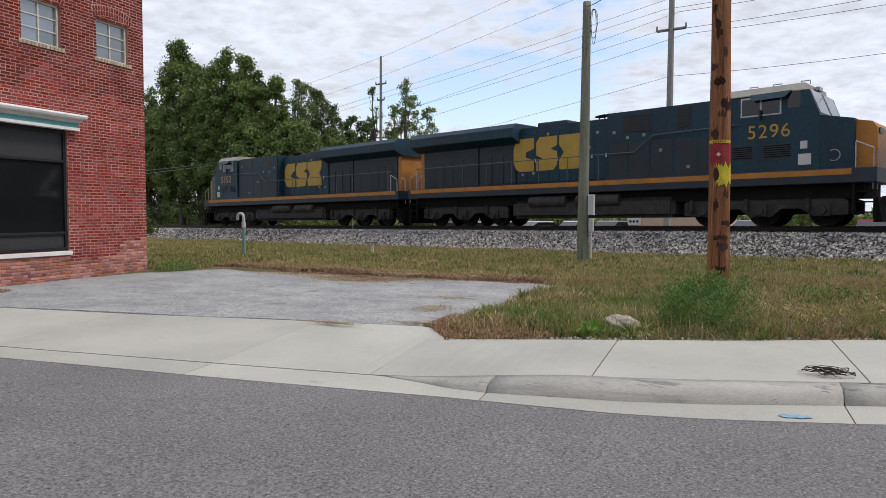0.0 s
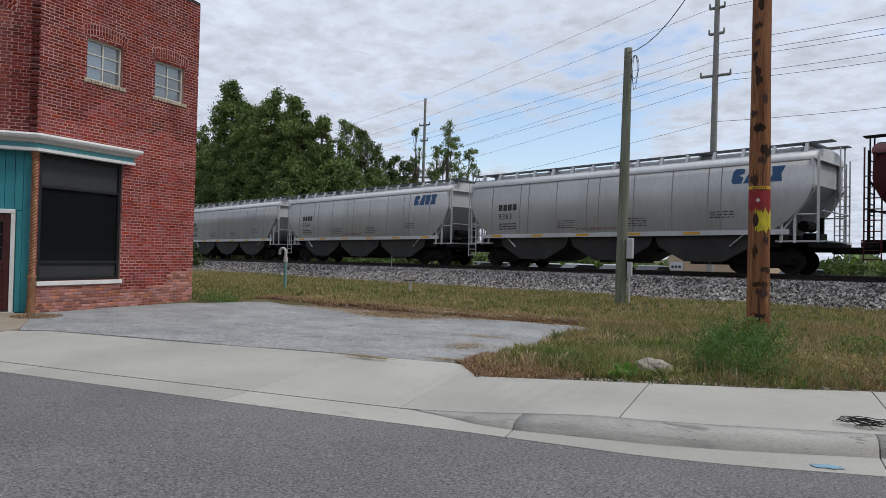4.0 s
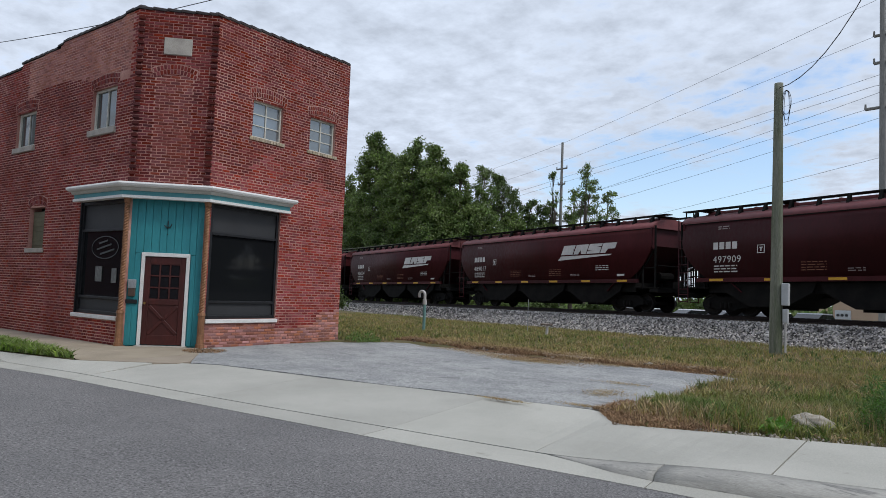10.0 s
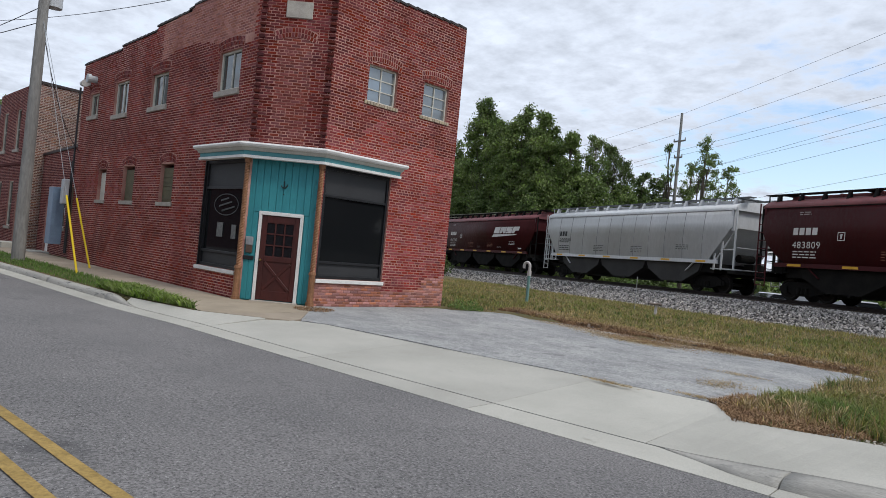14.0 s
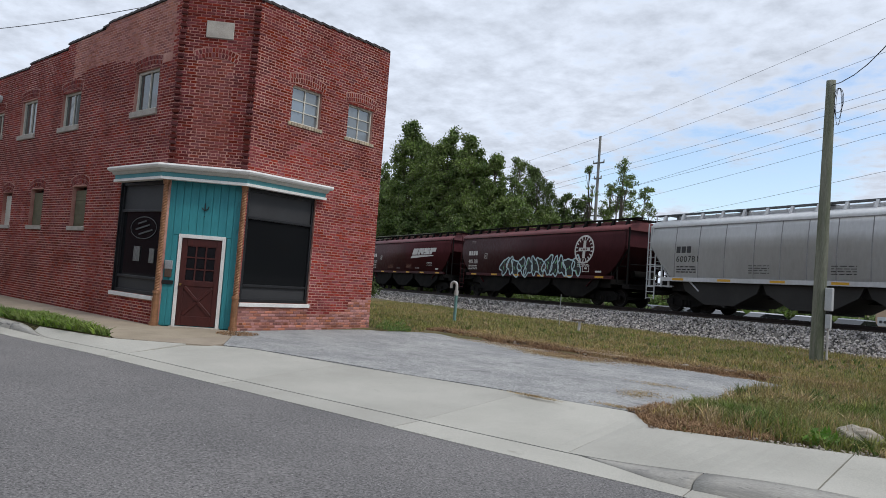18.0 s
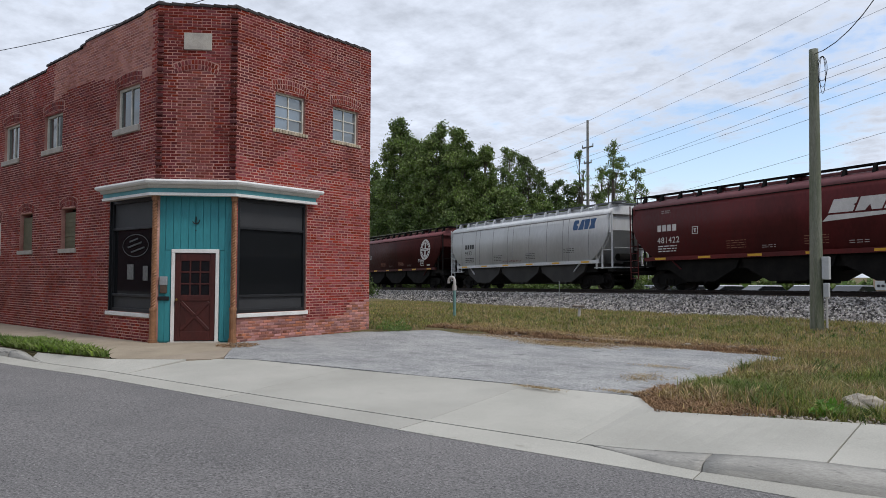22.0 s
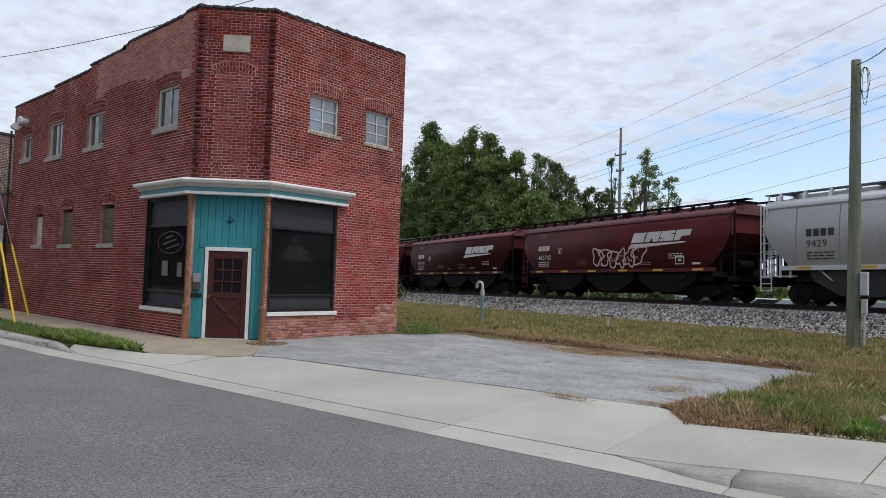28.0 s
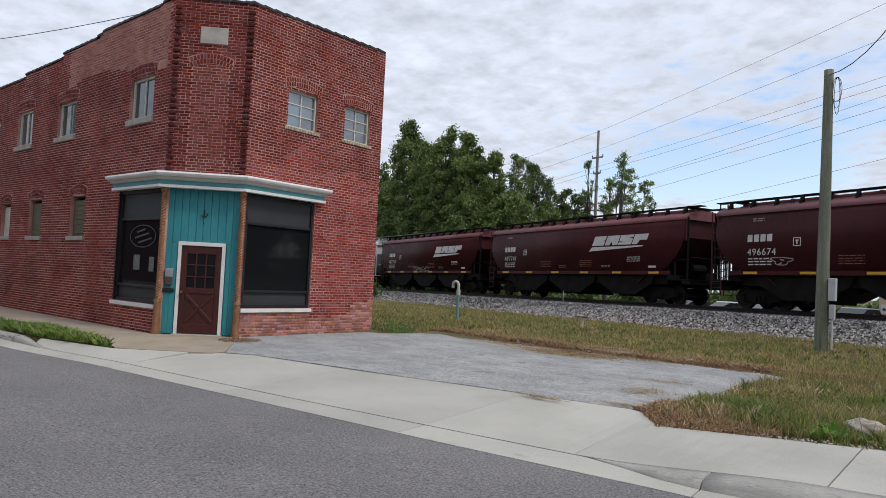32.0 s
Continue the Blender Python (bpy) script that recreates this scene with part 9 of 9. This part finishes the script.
    for k in range(230):
        x, y = rg.uniform(7.8, 10.9), 6.02 + rg.gauss(0, 0.13)
        z_ = rg.uniform(0.015, 0.045)
        for v in box(bm, -z_, -z_ * 0.8, -z_ * 0.5, z_, z_ * 0.8, z_ * 0.5, pose(x, y, max(ground_z(x, y), 0.012) + z_ * 0.4, rg.uniform(-35, 35), rg.uniform(-35, 35), rg.uniform(0, 180))):
            v.co += Vector((rg.uniform(-z_, z_), rg.uniform(-z_, z_), rg.uniform(-z_, z_))) * 0.5
    tagged(part("rubble", bm, DARKRUBBLE), "dark brown broken rubble at the end of the edging", "rubble", kind="stuff")
    # loose grit on the lot
    r = np.random.default_rng(61)
    n = 9000
    c = np.stack([r.uniform(0.2, 10.2, n), r.uniform(-1.6, 5.9, n), np.full(n, 0.014)], 1)
    c = c[[in_lot(p[0], p[1]) for p in c]]
    n = len(c)
    sz = r.uniform(0.003, 0.009, n)
    tet = np.array([(1, 0, -0.3), (-0.6, 0.8, -0.3), (-0.5, -0.8, -0.3), (0, 0, 0.7)])
    a = r.uniform(0, 6.283, n)
    rot = np.stack([np.stack([np.cos(a), -np.sin(a)], 1), np.stack([np.sin(a), np.cos(a)], 1)], 1)
    v = np.empty((n, 4, 3))
    v[:, :, :2] = np.einsum("nij,kj->nki", rot, tet[:, :2])
    v[:, :, 2] = tet[:, 2]
    v = (v * sz[:, None, None] + c[:, None]).reshape(-1, 3)
    f = (np.array([(0, 1, 3), (1, 2, 3), (2, 0, 3)])[None] + 4 * np.arange(n)[:, None, None]).reshape(-1, 3)
    tagged(new("grit", mesh_of("grit", v, f.tolist(), GRIT)), "loose pale and dark grit on the lot", "gravel", kind="stuff")
    pts = scatter(700, 0.2, 1.2, -0.9, 0.3, lambda x, y: (x - 0.7) ** 2 + (y + 0.35) ** 2 < 0.2, 9)
    blades("dead_litter", [(x, y, 0.02) for x, y, z in pts], 0.04, 0.007, 2.6, STRAW, "dry grass tuft at the shop's corner", 9, "litter")
    # weedy clumps: leafy stems
    for k, (x, y, r_, h, n, mt, lab) in enumerate(((13.02, 0.62, 0.46, 0.78, 6500, FEATHER, "feathery bright green weed clump before the pole"), (13.25, 3.3, 0.45, 0.6, 2600, WEED, "leafy green weeds round the pole"), (11.28, -3.06, 0.10, 0.10, 120, WEED, "small weed in the gutter joint"), (11.05, 0.2, 0.45, 0.16, 500, WEED, "low olive weed clump"),
                                                 (11.95, -0.3, 0.20, 0.22, 150, BROADLEAF, "broad-leaved bright green weed"), (14.4, 1.7, 0.8, 0.34, 1500, GRASS_DRY, "tall seeded grass clump"), (16.0, 2.6, 0.9, 0.4, 1500, GRASS_DRY, "tall seeded grass clump"),
                                                 (15.2, 4.0, 0.9, 0.4, 1300, WEED, "leafy green weeds on the verge"), (10.9, 1.8, 0.6, 0.2, 900, GRASS, "low olive weed clump"), (0.6, 4.7, 0.5, 0.3, 900, WEED, "green weeds at the wall's foot"))):
        rng = np.random.default_rng(40 + k)
        a, d = rng.uniform(0, 6.283, n), np.sqrt(rng.uniform(0, 1, n)) * r_
        c = np.stack([x + d * np.cos(a), y + d * np.sin(a), np.zeros(n)], 1)
        c[:, 2] = ground_z(x, y) + rng.uniform(0.02, 1, n) * h * np.clip(1.15 - (d / r_) ** 2 * 0.8, 0.2, 1) * (0.8 + 0.35 * np.sin(c[:, 0] * 9) * np.cos(c[:, 1] * 8))
        if h > 0.45:
            kx, ky, kh = rng.normal(0, r_ * 0.55, 9), rng.normal(0, r_ * 0.55, 9), rng.uniform(0.45, 1.0, 9)
            g = rng.integers(0, 9, n)
            v = rng.uniform(0, 1, n)
            c[:, 0] = x + kx[g] + rng.normal(0, 0.12, n) * (1.15 - 0.6 * v)
            c[:, 1] = y + ky[g] + rng.normal(0, 0.12, n) * (1.15 - 0.6 * v)
            c[:, 2] = ground_z(x, y) + 0.02 + v * h * kh[g]
        s = rng.uniform(0.016, 0.042, n) * (2.1 if n < 200 else 1)
        u = rng.normal(0, 1, (n, 3)) * np.array([1, 1, 1.3])
        u /= np.linalg.norm(u, axis=1)[:, None]
        w = np.cross(u, rng.normal(0, 1, (n, 3)))
        w /= np.linalg.norm(w, axis=1)[:, None]
        wide = 0.17 if mt is FEATHER else 0.32
        q = np.stack([c - u * s[:, None], c + w * s[:, None] * wide, c + u * s[:, None], c - w * s[:, None] * wide], 1).reshape(-1, 3)
        plant = tagged(empty("weed_clump", pose(0, 0, 0)), lab, "weeds")
        o = new("leaves", mesh_of("leaves", q, np.arange(n * 4).reshape(-1, 4).tolist(), mt))
        o.parent = plant
        o["kind"] = "stuff"
        bm = bmesh.new()
        for i in range(24):
            j = rng.integers(0, n)
            tube(bm, (x + (c[j, 0] - x) * 0.4, y + (c[j, 1] - y) * 0.4, ground_z(x, y) - 0.02), tuple(c[j]), 0.005, 0.003, 4, False)
        part("stems", bm, mt, plant)
    # strip of grass by the kerb in front of the shop
    bm = bmesh.new()
    rows = []
    for x in steps(-24, 0.75, 50):
        a = grass_front(x)
        b = max(walk_front(x) + 0.02, a + 0.01)
        rows.append([bm.verts.new((x, a + (b - a) * i / 4, -0.02 + 0.05 * math.sin(math.pi * i / 4))) for i in range(5)])
    for a, b in zip(rows, rows[1:]):
        for i in range(4):
            bm.faces.new((a[i], b[i], b[i + 1], a[i + 1]))
    strip(bm, steps(-24, -1.35, 40), lambda x: edge(x) + 0.56, lambda x: walk_front(x) + 0.05, -0.035, -0.012, 0.1)
    tagged(part("verge_soil", bm, SOIL), "soil of the narrow kerb verge", "soil", kind="structure")
    def on_strip(x, y):
        return grass_front(x) + 0.02 < y < walk_front(x)
    pts = scatter(9000, -22, 0.75, -5, -2.6, on_strip, 10)
    blades("grass", [(x, y, 0.0) for x, y, z in pts], 0.10, 0.009, 0.9, WEED, "bright green grass strip by the kerb", 10)
    pts = scatter(3600, -3.2, 0.7, -4, -2.7, on_strip, 12)
    blades("weeds", [(x, y, 0.02) for x, y, z in pts], 0.15, 0.024, 1.7, FANGREEN, "broad-leaved weeds in the kerb strip", 12, "weeds")
    # stones along the pavement's back edge
    rng = random.Random(6)
    bm = bmesh.new()
    for k in range(320):
        x = rng.uniform(11.2, 15.8)
        y = inner(x) + abs(rng.gauss(0, 0.12)) - 0.02
        s = rng.choice((0.005, 0.007, 0.010, 0.013, 0.018))
        m = pose(x, y, 0.015, rng.uniform(0, 360), rng.uniform(0, 360), 0)
        vs = box(bm, -s, -s * 0.8, -s * 0.5, s, s * 0.8, s * 0.5, m)
        for v in vs:
            v.co += Vector((rng.uniform(-s, s), rng.uniform(-s, s), rng.uniform(-s, s))) * 0.45
    o = tagged(part("gravel", bm, STONE2), "pale gravel bits along the pavement edge", "gravel", kind="stuff")


build_green()


motions()
